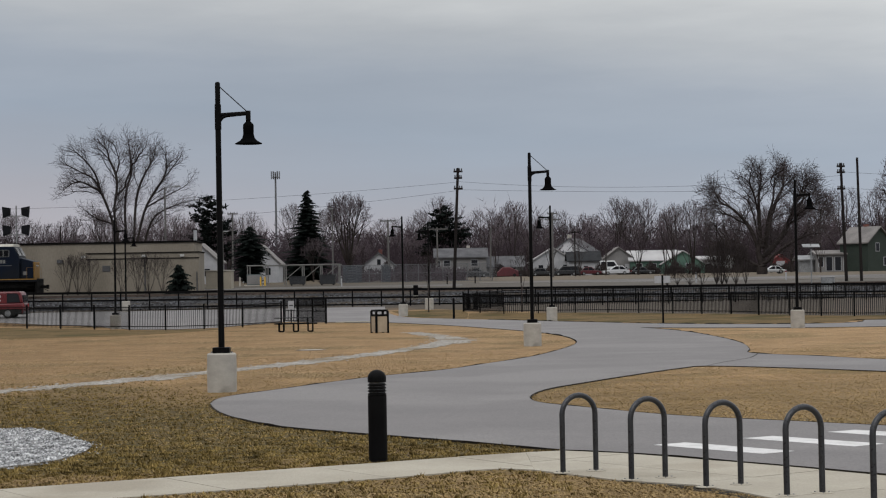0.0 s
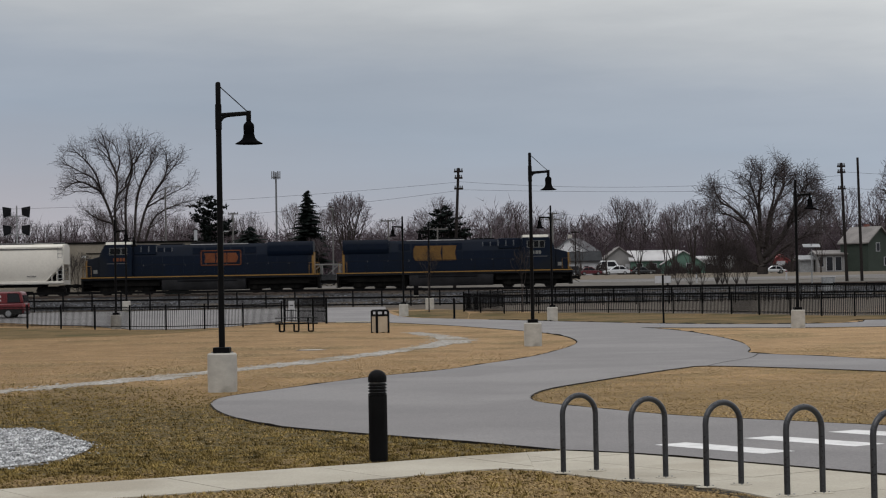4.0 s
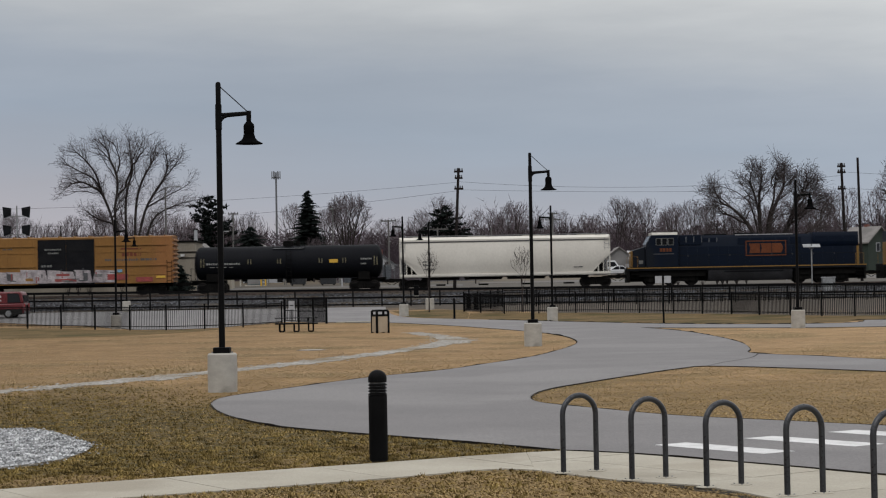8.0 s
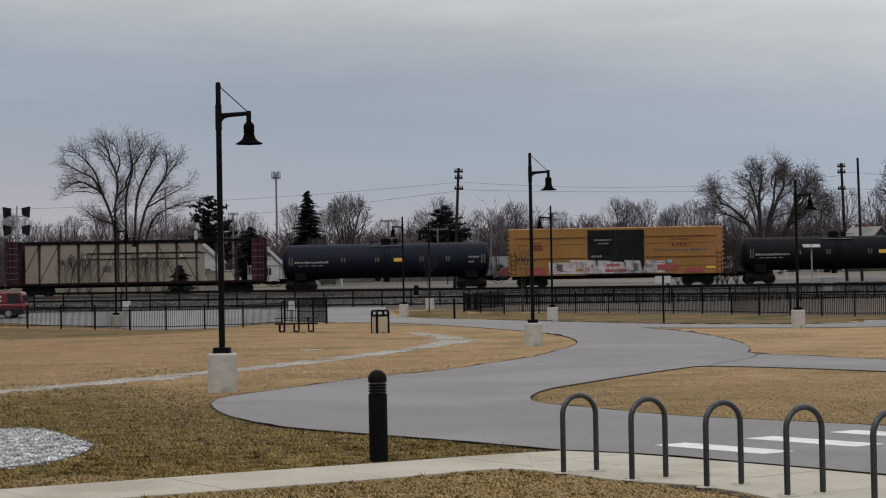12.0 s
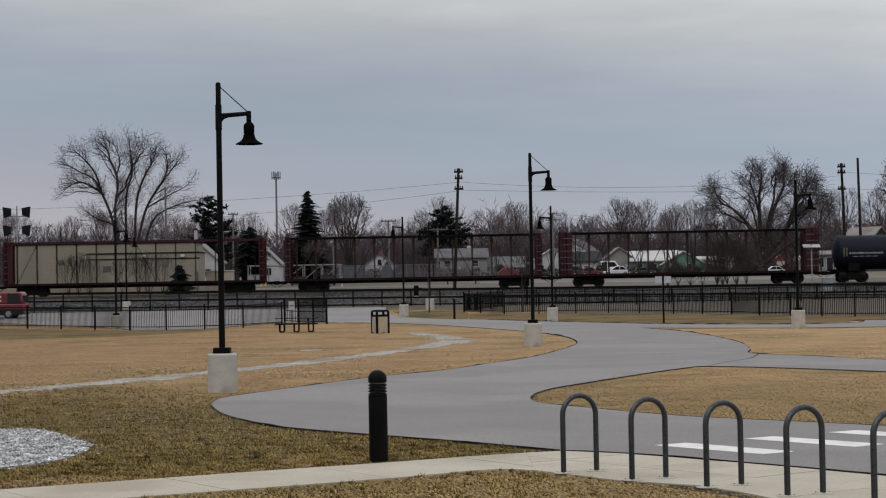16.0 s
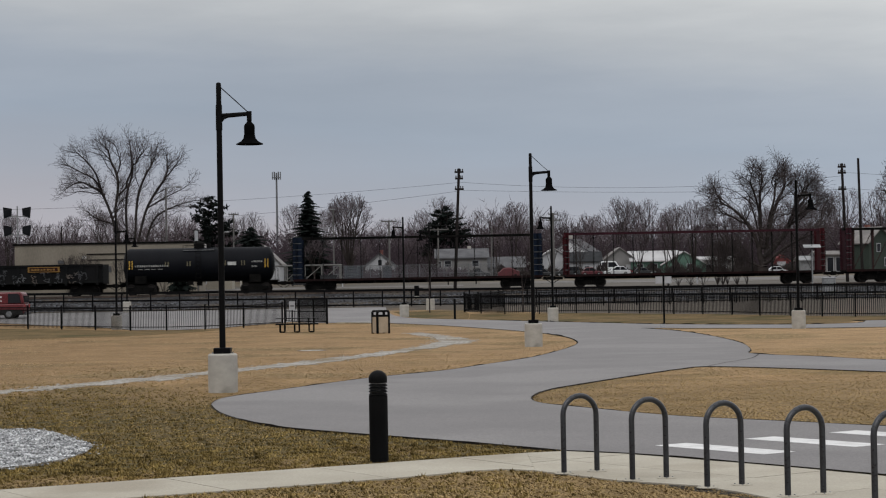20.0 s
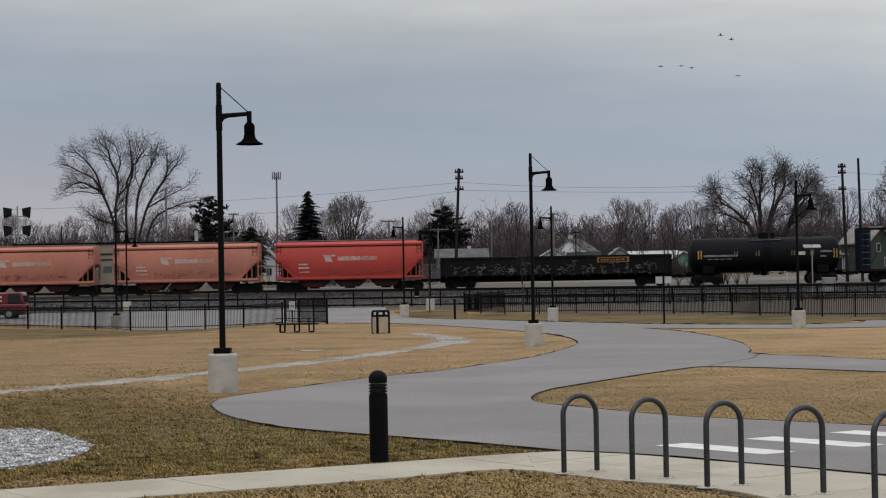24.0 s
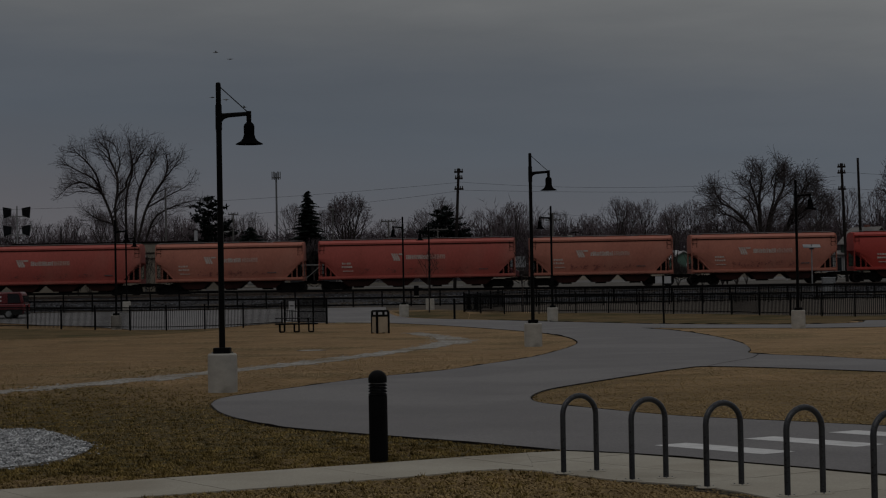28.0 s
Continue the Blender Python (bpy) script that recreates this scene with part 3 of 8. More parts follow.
TRAIL_S = [(-14.0, 33.0), (-9.03, 39.55), (-7.81, 42.25), (-6.33, 44.8), (-4.94, 49.1), (-3.48, 52.8), (-1.51, 59.85), (0.06, 66.6), (0.86, 70.1), (0.85, 74.6), (0.07, 78.6), (-0.4, 82.6), (-1.29, 87.4)]
TRAIL_N = [(-1.75, 86.4), (-1.0, 82.0), (-0.61, 79.1), (-0.3, 73.85), (-0.6, 68.1), (-1.62, 62.6), (-3.67, 55.75), (-5.12, 50.9), (-6.63, 46.95), (-8.06, 43.6), (-9.4, 41.2), (-15.0, 34.5)]
PATCH = [(-9.5, 27.2), (-6.6, 28.8), (-5.8, 28.3), (-5.15, 26.8), (-4.6, 25.3), (-4.6, 23.7), (-5.0, 22.5), (-6.5, 21.6), (-9.5, 22.0)]

sheet("road", ROAD, 0.020, M_ASPHALT, M_EDGE, "smooth grey asphalt drive curving through the lawn")


def widened(outline, by):
    """An outline moved outwards by about so many metres, unevenly."""
    out, n = [], len(outline)
    area = sum(a[0] * b[1] - b[0] * a[1] for a, b in zip(outline, outline[1:] + outline[:1]))
    for k in range(n):
        a, b, c = outline[k - 1], outline[k], outline[(k + 1) % n]
        d = Vector((c[0] - a[0], c[1] - a[1])).normalized() * (1 if area > 0 else -1)
        w = by * (0.7 + 0.9 * abs(noise.noise((b[0] * 2.0, b[1] * 0.8, 1.0))))
        out.append((b[0] + d.y * w, b[1] - d.x * w))
    return out


def turf_lip():
    """The cut turf edge along the drive: a low uneven ridge of soil, coloured with its overhang's shadow."""
    n = len(ROAD)
    area = sum(a[0] * b[1] - b[0] * a[1] for a, b in zip(ROAD, ROAD[1:] + ROAD[:1]))
    s = Shape()
    pts = []
    for a, b in zip(ROAD, ROAD[1:] + ROAD[:1]):
        d = Vector((b[0] - a[0], b[1] - a[1]))
        m = max(1, int(d.length / 0.35))
        o = d.normalized() * (1 if area > 0 else -1)
        pts += [(a[0] + d.x * k / m, a[1] + d.y * k / m, o.y, -o.x) for k in range(m)]
    ring = []
    for x, y, ox, oy in pts:
        near = abs(x) < 30 and y < 112 and not (x > 12 and y < 20)
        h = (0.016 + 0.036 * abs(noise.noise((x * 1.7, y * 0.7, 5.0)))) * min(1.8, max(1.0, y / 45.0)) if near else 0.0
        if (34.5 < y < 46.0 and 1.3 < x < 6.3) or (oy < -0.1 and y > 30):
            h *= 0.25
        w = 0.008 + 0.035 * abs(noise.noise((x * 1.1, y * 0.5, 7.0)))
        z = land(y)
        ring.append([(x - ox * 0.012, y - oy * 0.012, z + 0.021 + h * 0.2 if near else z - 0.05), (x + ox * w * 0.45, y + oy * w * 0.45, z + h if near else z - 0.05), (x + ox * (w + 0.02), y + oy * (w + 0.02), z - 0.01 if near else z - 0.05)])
    k = len(ring)
    s.add([p for r in ring for p in r], [(3 * i + j, 3 * ((i + 1) % k) + j, 3 * ((i + 1) % k) + j + 1, 3 * i + j + 1) for i in range(k) for j in (0, 1)])
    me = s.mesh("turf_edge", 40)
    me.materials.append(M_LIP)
    tagged(new("turf_edge", me), "cut soil edge of the lawn along the drive, its overhang's shadow in the black", "lawn edge", kind="structure")


turf_lip()
sheet("damp_turf", [(-40, 84), (-20, 88.3), (-15, 89.5), (-12.4, 96), (-11.6, 102.3), (-14.5, 101.4), (-16.7, 102.9), (-19.1, 106), (-21.4, 108.5), (-26.3, 113), (-40, 122)], 0.008, M_TURF, M_TURF, "damp olive turf below the fence", skirt=0.02)
sheet("damp_turf_east", [(11.2, 96.8), (16.3, 91.4), (19.1, 92.4), (20.4, 96.8), (40, 97.2), (40, 106), (22, 107), (16, 117), (8, 122.5), (1.6, 124), (1.4, 115.2), (7, 105.4)], 0.008, M_TURF, M_TURF, "damp olive turf before the trackside fence", skirt=0.02)
sheet("damp_turf_middle", [(-3.5, 130), (-2.35, 120.7), (0.65, 115.5), (1.35, 115.3), (1.55, 124), (1.2, 130)], 0.008, M_TURF, M_TURF, "damp olive turf between the drives", skirt=0.02)
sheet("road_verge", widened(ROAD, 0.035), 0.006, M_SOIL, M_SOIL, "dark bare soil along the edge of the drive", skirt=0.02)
TRAIL = [(x + 0.28 * noise.noise((x * 1.1, y * 1.1, 4.0)), y + 1.1 * noise.noise((x * 1.3, y * 0.9, 9.0))) for x, y in smooth_line(TRAIL_S, 12) + smooth_line(TRAIL_N, 12)]
sheet("trail", TRAIL, 0.012, M_GRAVEL, M_GRAVEL, "narrow crushed limestone trail across the lawn", skirt=0.02)


def clip(poly, p, nrm):
    """The part of an outline on the side of the line through p to which nrm points."""
    out = []
    for a, b in zip(poly, poly[1:] + poly[:1]):
        da = (a[0] - p[0]) * nrm[0] + (a[1] - p[1]) * nrm[1]
        db = (b[0] - p[0]) * nrm[0] + (b[1] - p[1]) * nrm[1]
        if da >= 0:
            out.append(a)
        if (da > 0 > db) or (da < 0 < db):
            t = da / (da - db)
            out.append((a[0] + (b[0] - a[0]) * t, a[1] + (b[1] - a[1]) * t))
    return out


def slabs(owner, outline, origin, along, size, across=None, top=0.016):
    """Cuts an outline into cast slabs with open joints, each a part."""
    a = Vector(along).normalized()
    c = Vector((-a.y, a.x))
    o = Vector(origin)
    gap = 0.006
    us = [(Vector(p) - o).dot(a) for p in outline]
    vs = [(Vector(p) - o).dot(c) for p in outline]
    rows = [(min(vs), max(vs))] if across is None else [(k * across, (k + 1) * across) for k in range(math.floor(min(vs) / across), math.ceil(max(vs) / across))]
    for v0, v1 in rows:
        for k in range(math.floor(min(us) / size), math.ceil(max(us) / size)):
            q = outline
            for p, nrm in ((o + a * (k * size + gap), a), (o + a * ((k + 1) * size - gap), -a), (o + c * (v0 + gap), c), (o + c * (v1 - gap), -c)):
                q = clip(q, p, nrm) if len(q) > 2 else []
            if len(q) > 2 and abs(sum(m[0] * n_[1] - n_[0] * m[1] for m, n_ in zip(q, q[1:] + q[:1]))) > 0.06:
                s = Shape().prism(q, -0.05, top + random.uniform(-0.002, 0.002), "z")
                part("slab", s, M_CONC, owner, smooth=0)


walkway = thing("sidewalk", "pale cast concrete sidewalk along the lawn", "sidewalk", kind="structure")
slabs(walkway, WALK + WALK_NEAR, (-2.6, 20.2), (0.86, 0.53), 1.83)
plaza = thing("pavement", "pale concrete pad under the bicycle hoops", "pavement", kind="structure")
slabs(plaza, PLAZA, (2.2, 21.0), (0.592, -0.806), 1.5, across=1.35)
sheet("mortar_bed", [(-8, 16.25), (-8, 18.1), (0.9, 23.35), (1.4, 23.5), (9.8, 12.0), (7.0, 9.6), (2.75, 15.5), (2.7, 18.2), (1.0, 21.1), (0.5, 21.3), (-3.2, 19.1)], 0.004, M_EDGE,
      label="dark soil in the slab joints", skirt=0.02)

# crossing bars painted on the drive
for k, (cx, cy) in enumerate([(3.29, 23.26), (4.50, 24.03), (5.72, 24.8)]):
    q = [(cx + u * 0.345 + w * 0.21, cy - u * 0.475 + w * 0.145) for u, w in ((-1.58, -1), (1.56, -1), (1.56, 1), (-1.58, 1))]
    ob = sheet("crossing_bar", q, 0.025, M_PAINT, label="worn white crossing bar painted on the asphalt", skirt=0.004, kind="", category="road marking")
    tagged(ob, group="crossing bars")


def blade_material(name, shades, patch=0.9, clump=6.0, low=0.5):
    """Dead grass: each blade takes one of the shades, and patches of the lawn run lighter or darker."""
    m = bpy.data.materials.new(name)
    m.use_nodes = True
    nt = m.node_tree
    n, l = nt.nodes.new, nt.links.new
    bs = nt.nodes["Principled BSDF"]
    bs.inputs["Roughness"].default_value, bs.inputs["Specular IOR Level"].default_value = 0.9, 0.05
    geo, ramp, tc, nz, rg, mx = n("ShaderNodeNewGeometry"), n("ShaderNodeValToRGB"), n("ShaderNodeTexCoord"), n("ShaderNodeTexNoise"), n("ShaderNodeMapRange"), n("ShaderNodeMixRGB")
    l(geo.outputs["Random Per Island"], ramp.inputs[0])
    e = ramp.color_ramp.elements
    e[0].color, e[1].color, e[1].position = (*shades[0], 1), (*shades[-1], 1), 1.0
    for k, c in enumerate(shades[1:-1], 1):
        e.new(k / (len(shades) - 1)).color = (*c, 1)
    l(tc.outputs["Object"], nz.inputs["Vector"])
    nz.inputs["Scale"].default_value, nz.inputs["Detail"].default_value = patch, 6.0
    l(nz.outputs["Fac"], rg.inputs["Value"])
    for k, v in (("From Min", 0.3), ("From Max", 0.7), ("To Min", 0.66), ("To Max", 1.3)):
        rg.inputs[k].default_value = v
    mx.blend_type = "MULTIPLY"
    mx.inputs[0].default_value = 1.0
    l(ramp.outputs[0], mx.inputs[1])
    l(rg.outputs[0], mx.inputs[2])
    tuft, rt, my = n("ShaderNodeTexNoise"), n("ShaderNodeMapRange"), n("ShaderNodeMixRGB")
    l(tc.outputs["Object"], tuft.inputs["Vector"])
    tuft.inputs["Scale"].default_value, tuft.inputs["Detail"].default_value = clump, 3.0
    l(tuft.outputs["Fac"], rt.inputs["Value"])
    for k, v in (("From Min", 0.32), ("From Max", 0.68), ("To Min", low), ("To Max", 1.9 - low)):
        rt.inputs[k].default_value = v
    my.blend_type = "MULTIPLY"
    my.inputs[0].default_value = 1.0
    l(mx.outputs[0], my.inputs[1])
    l(rt.outputs[0], my.inputs[2])
    l(my.outputs[0], bs.inputs["Base Color"])
    return m


def scatter_blades(name, seed, n, y0, y1, tall, wide, rough, material, label, damp):
    """Dead grass on the lawns: small leaning tufts of blades that spread from one root, as one mesh; thicker on the ground close by."""
    rs = np.random.RandomState(seed)
    each = 6
    y = 1.0 / (1.0 / y0 + (1.0 / y1 - 1.0 / y0) * rs.rand(n))
    x = (rs.rand(n) - 0.5) * 0.50 * y
    olive = np.clip((47.0 - y + 5 * np.sin(x * 0.7 + 1.0) + 4 * np.sin(y * 0.45 + x * 0.3)) / 20.0, 0, 1) * np.clip((1.9 - x) / 1.2, 0, 1) * np.clip((y - 20.7 - 0.4 * np.sin(x * 2.7)) / 0.5, 0.25, 1)
    keep = ~inside(ROAD, x, y) & ~inside(WALK + WALK_NEAR, x, y) & ~inside(PLAZA, x, y) & ~inside(TRAIL, x, y) & ~inside(PATCH, x, y)
    if damp is not None:
        wet = rs.rand(n) < olive
        keep &= wet if damp else ~wet
    x, y = x[keep], y[keep]
    n = len(x)
    z = np.interp(y, [p[0] for p in LEVELS], [p[1] for p in LEVELS])
    clump = np.zeros(n)
    for k in range(7):
        a, f = 0.9 * k + 0.4, 13.0 + 4.3 * k
        clump += np.sin(f * (np.cos(a) * x + 0.6 * np.sin(a) * y) + 2.0 * np.sin(1.7 * x + 0.8 * y + k))
    size = (0.6 + 0.8 * rs.rand(n) ** 1.5) * np.clip(0.85 + rough * clump / 2.6, 0.25, 2.6)
    v = np.empty((n, 1 + 2 * each, 3))
    v[:, 0] = np.stack([x, y, z - 0.003], 1)
    f = np.empty((n, each, 3), int)
    for k in range(each):
        a = 6.283 * (k + rs.rand(n)) / each
        r, h = wide * (0.8 + 0.9 * rs.rand(n)), tall * size * (0.4 + 0.8 * rs.rand(n))
        c, d = np.cos(a), np.sin(a)
        v[:, 1 + 2 * k] = np.stack([x + c * r * 1.5, y + d * r * 1.5, z - 0.003], 1)
        lean = wide * 3.0 * (0.3 + rs.rand(n))
        v[:, 2 + 2 * k] = np.stack([x + c * lean - d * r, y + d * lean + c * r, z + h], 1)
        f[:, k] = np.stack([np.arange(n) * (1 + 2 * each), np.arange(n) * (1 + 2 * each) + 1 + 2 * k, np.arange(n) * (1 + 2 * each) + 2 + 2 * k], 1)
    me = bpy.data.meshes.new(name)
    me.vertices.add(v.shape[0] * v.shape[1])
    me.vertices.foreach_set("co", v.ravel())
    me.loops.add(f.size)
    me.loops.foreach_set("vertex_index", f.ravel())
    me.polygons.add(n * each)
    me.polygons.foreach_set("loop_start", np.arange(0, f.size, 3))
    me.update(calc_edges=True)
    me.materials.append(material)
    tagged(new(name, me), label, "grass", kind="stuff")


M_OLIVE = blade_material("damp_grass_blade", [(0.128, 0.092, 0.031), (0.15, 0.109, 0.037), (0.172, 0.126, 0.045), (0.203, 0.146, 0.055), (0.25, 0.177, 0.073)], 0.8, 3.2, 0.36)
M_DRY = blade_material("dry_grass_blade", [(0.245, 0.171, 0.077), (0.27, 0.192, 0.089), (0.30, 0.214, 0.102), (0.335, 0.242, 0.122), (0.37, 0.271, 0.143)], 0.5, 4.0, 0.74)
M_STRAW = blade_material("straw_tuft", [(0.32, 0.231, 0.138), (0.345, 0.252, 0.152), (0.365, 0.268, 0.163), (0.375, 0.277, 0.169)], 0.2, 0.9, 0.84)
scatter_blades("grass_blades", 3, 150000, 15.5, 60.0, 0.024, 0.008, 0.6, M_OLIVE, "short dead grass blades, straw and olive", True)
scatter_blades("dry_grass_blades", 5, 140000, 14.5, 58.0, 0.012, 0.009, 0.3, M_DRY, "short dry straw-brown grass blades", False)
scatter_blades("grass_tufts", 4, 130000, 44.0, 121.0, 0.007, 0.014, 0.1, M_STRAW, "dry straw-coloured grass tufts of the far lawn", None)


def rubble(name, pts, size, material, label, category, seed, squash=0.6):
    """Many loose stones as one mesh of irregular lumps."""
    rs = random.Random(seed)
    s = Shape()
    base = [(0, 0, 1), (0.9, 0, 0.1), (0.2, 0.9, 0), (-0.8, 0.4, 0.1), (-0.5, -0.8, 0), (0.5, -0.8, 0.15)]
    fc = [(0, 1, 2), (0, 2, 3), (0, 3, 4), (0, 4, 5), (0, 5, 1)]
    for x, y, z in pts:
        r, t = size * rs.uniform(0.6, 1.4), rs.uniform(0, 6.283)
        c, d = math.cos(t), math.sin(t)
        s.add([(x + r * (a * c - b * d) * rs.uniform(0.7, 1.2), y + r * (a * d + b * c) * rs.uniform(0.7, 1.2), z + r * h * squash * rs.uniform(0.6, 1.2)) for a, b, h in base], fc)
    me = s.mesh(name, 0)
    me.materials.append(material)
    return tagged(new(name, me), label, category, kind="stuff")


M_STONE = blade_material("white_stone", [(0.075, 0.078, 0.082), (0.2, 0.204, 0.208), (0.33, 0.334, 0.34), (0.47, 0.475, 0.48)], 3.0)


def build_patch():
    rs = random.Random(8)
    sheet("gravel_bed", smooth_line(PATCH, 5, True), 0.012, M_GRAVEL, M_GRAVEL, "low bed of white crushed stone in the lawn", skirt=0.03)
    xs, ys = [], []
    while len(xs) < 26000:
        xs.append(rs.uniform(-8.2, -4.4))
        ys.append(rs.uniform(21.4, 29.0))
    edge = smooth_line(PATCH, 5, True)
    ok = inside(edge, np.array(xs) + 0.0, np.array(ys))
    pts = [(x, y, 0.018 + 0.03 * max(0, noise.noise((x, y, 0)))) for x, y, k in zip(xs, ys, ok) if k]
    pts += [(x + rs.uniform(-0.2, 0.2), y + rs.uniform(-0.2, 0.2), 0.004) for x, y in edge[5:32] for _ in range(2)]
    rubble("gravel_stones", pts, 0.023, M_STONE, "loose white and grey crushed stones", "gravel", 9, 0.8)


build_patch()


def trail_stones():
    rs = random.Random(18)
    pts = []
    for a, b in zip(smooth_line(TRAIL_S, 12), reversed(smooth_line(TRAIL_N, 12))):
        for _ in range(13):
            u = rs.uniform(-0.12, 1.12)
            pts.append((a[0] + (b[0] - a[0]) * u + rs.uniform(-0.3, 0.3), a[1] + (b[1] - a[1]) * u + rs.uniform(-0.5, 0.5), 0.008))
    rubble("trail_stones", pts, 0.045, M_TSTONE, "loose pale stones strewn along the trail", "gravel", 19, 0.4)


trail_stones()
seam = thing("road_seam", "dark sealed seam across the asphalt", "road seam", kind="structure")
line = smooth_line([(6.22, 46.3), (6.9, 48.2), (7.9, 50.6), (8.6, 53.6)], 6)
for (ax, ay), (bx, by) in zip(line, line[1:]):
    part("seal", Shape().add([(ax - 0.02, ay, 0.0245), (ax + 0.02, ay, 0.0245), (bx + 0.02, by, 0.0245), (bx - 0.02, by, 0.0245)], [(0, 1, 2, 3)]), M_EDGE, seam, smooth=0)

# ---- park furniture ----


def lamp_post(x, y, z, side, tall=6.15, label="black lamp post with bell shade on a concrete pier"):
    """A steel post with one arm and a bell-shaped shade, on a round concrete pier."""
    t = thing("street_lamp", label, "street lamp", pose(x, y, z, 0, 0, 0 if side > 0 else 180), "park lamps")
    part("pier", Shape().lathe([(0.29, -0.1), (0.295, 0.4), (0.29, 0.74), (0.265, 0.77)], 28), M_PIER, t, "stained round concrete pier")
    part("base_plate", Shape().box(-0.165, -0.165, 0.77, 0.165, 0.165, 0.885), M_BLACK, t, bevel=0.012)
    for bx, by in ((0.2, 0.0), (-0.2, 0.0)):
        part("anchor_nut", Shape().tube((bx, by, 0.765), (bx, by, 0.80), 0.016, n=6), M_GALV, t)
    part("pole", Shape().tube((0, 0, 0.88), (0, 0, tall - 0.7), 0.062, 0.056, 16).tube((0, 0, tall - 0.95), (0, 0, tall - 0.45), 0.066, 0.064, 16), M_BLACK, t)
    part("pole_top", Shape().lathe([(0.052, tall - 0.5), (0.052, tall - 0.05), (0.045, tall - 0.015), (0.02, tall)], 16), M_BLACK, t)
    az = tall - 0.655
    part("arm", Shape().pipe([(0.03, 0, az - 0.13), (0.09, 0, az - 0.055), (0.18, 0, az - 0.02), (0.56, 0, az + 0.01)], 0.033, 10).tube((0.0, 0, az + 0.0), (0.6, 0, az + 0.03), 0.034, n=10), M_BLACK, t)
    part("arm_end", Shape().tube((0.6, 0, az - 0.11), (0.6, 0, az + 0.07), 0.05, n=12), M_BLACK, t)
    part("stay", Shape().tube((0.04, 0, tall - 0.1), (0.57, 0, az + 0.06), 0.011, n=6), M_BLACK, t)
    b = az - 0.58
    part("fitter", Shape().lathe([(0.035, b + 0.50), (0.05, b + 0.47), (0.045, b + 0.44), (0.10, b + 0.38), (0.108, b + 0.34), (0.105, b + 0.17)], 20, (0.6, 0, 0)), M_SHADE, t)
    shade = part("shade", Shape().lathe([(0.108, b + 0.18), (0.125, b + 0.11), (0.17, b + 0.055), (0.25, b + 0.012), (0.272, b), (0.268, b - 0.012), (0.24, b + 0.006), (0.1, b + 0.08)], 28, (0.6, 0, 0)),
                 M_SHADE, t, "black spun-metal bell shade")
    return t


lamp_post(-4.42, 38.65, 0, 1)
lamp_post(2.89, 64.1, 0, 1, 6.37)
lamp_post(14.87, 82.1, 0, 1, 6.26)
lamp_post(5.89, 106.6, 0.02, -1, 6.33)
lamp_post(-2.54, 121.6, 0.2, -1, 6.25)
lamp_post(-0.99, 131.8, 0.49, -1, 5.95)
lamp_post(-17.95, 106.6, 0.02, 1, 6.0)
lamp_post(-22.36, 137.2, 0.63, 1, 5.85)


def bollard():
    t = thing("bollard_light", "black louvred bollard light at the pavement edge", "bollard", pose(-0.79, 22.52, 0.0))
    part("foot", Shape().lathe([(0.15, -0.05), (0.15, 0.004), (0.135, 0.007)], 24), M_SOIL, t, "disturbed soil ring at the foot")
    part("shaft", Shape().lathe([(0.108, 0.0), (0.108, 0.765), (0.1, 0.77)], 28), M_BLACK, t)
    for k in range(4):
        z = 0.785 + k * 0.035
        part("louvre", Shape().lathe([(0.088, z - 0.018), (0.108, z - 0.012), (0.110, z - 0.006), (0.09, z + 0.014)], 28), M_BLACK, t)
    part("core", Shape().lathe([(0.086, 0.76), (0.086, 0.92)], 20), M_GALV, t, "frosted inner lens between the louvres")
    part("cap", Shape().lathe([(0.106, 0.915), (0.108, 0.96)] + [(0.108 * math.cos(a), 0.96 + 0.1 * math.sin(a)) for a in (0.25, 0.5, 0.75, 1.0, 1.25, 1.5)], 28), M_BLACK, t, "domed black cap")


bollard()


def bike_hoop():
    t = thing("bike_rack", "grey steel inverted-U bicycle hoop on flanged feet", "bike rack", None, "bicycle hoops")
    w, top, r = 0.2, 0.812, 0.029
    pts = [(-w, 0, 0.0), (-w, 0, 0.3), (-w, 0, top - w)] + [(-w * math.cos(a), 0, top - w + (w - r) * math.sin(a) + r * math.sin(a)) for a in [math.pi * k / 14 for k in range(1, 14)]] + [(w, 0, top - w), (w, 0, 0.3), (w, 0, 0.0)]
    part("hoop", Shape().pipe(pts, r, 14), M_HOOP, t)
    for sx in (-w, w):
        foot = part("foot_plate", Shape().lathe([(0.105, 0.0), (0.105, 0.006), (0.04, 0.012)], 20, (sx, 0, 0)), M_CONC, t, "round dusty foot plate")
        for a in range(3):
            part("bolt", Shape().tube((sx + 0.075 * math.cos(a * 2.1), 0.075 * math.sin(a * 2.1), 0.005), (sx + 0.075 * math.cos(a * 2.1), 0.075 * math.sin(a * 2.1), 0.016), 0.009, n=6), M_GALV, foot)
    return t


rack = bike_hoop()
HOOPS = [(1.405, 20.7), (2.045, 19.84), (2.69, 19.02), (3.315, 18.13), (3.93, 17.27)]
for k, (hx, hy) in enumerate(HOOPS):
    m = pose(hx, hy, 0.015, 0, 0, 25.5)
    if k:
        copy_thing(rack, m)
    else:
        rack.matrix_basis = m


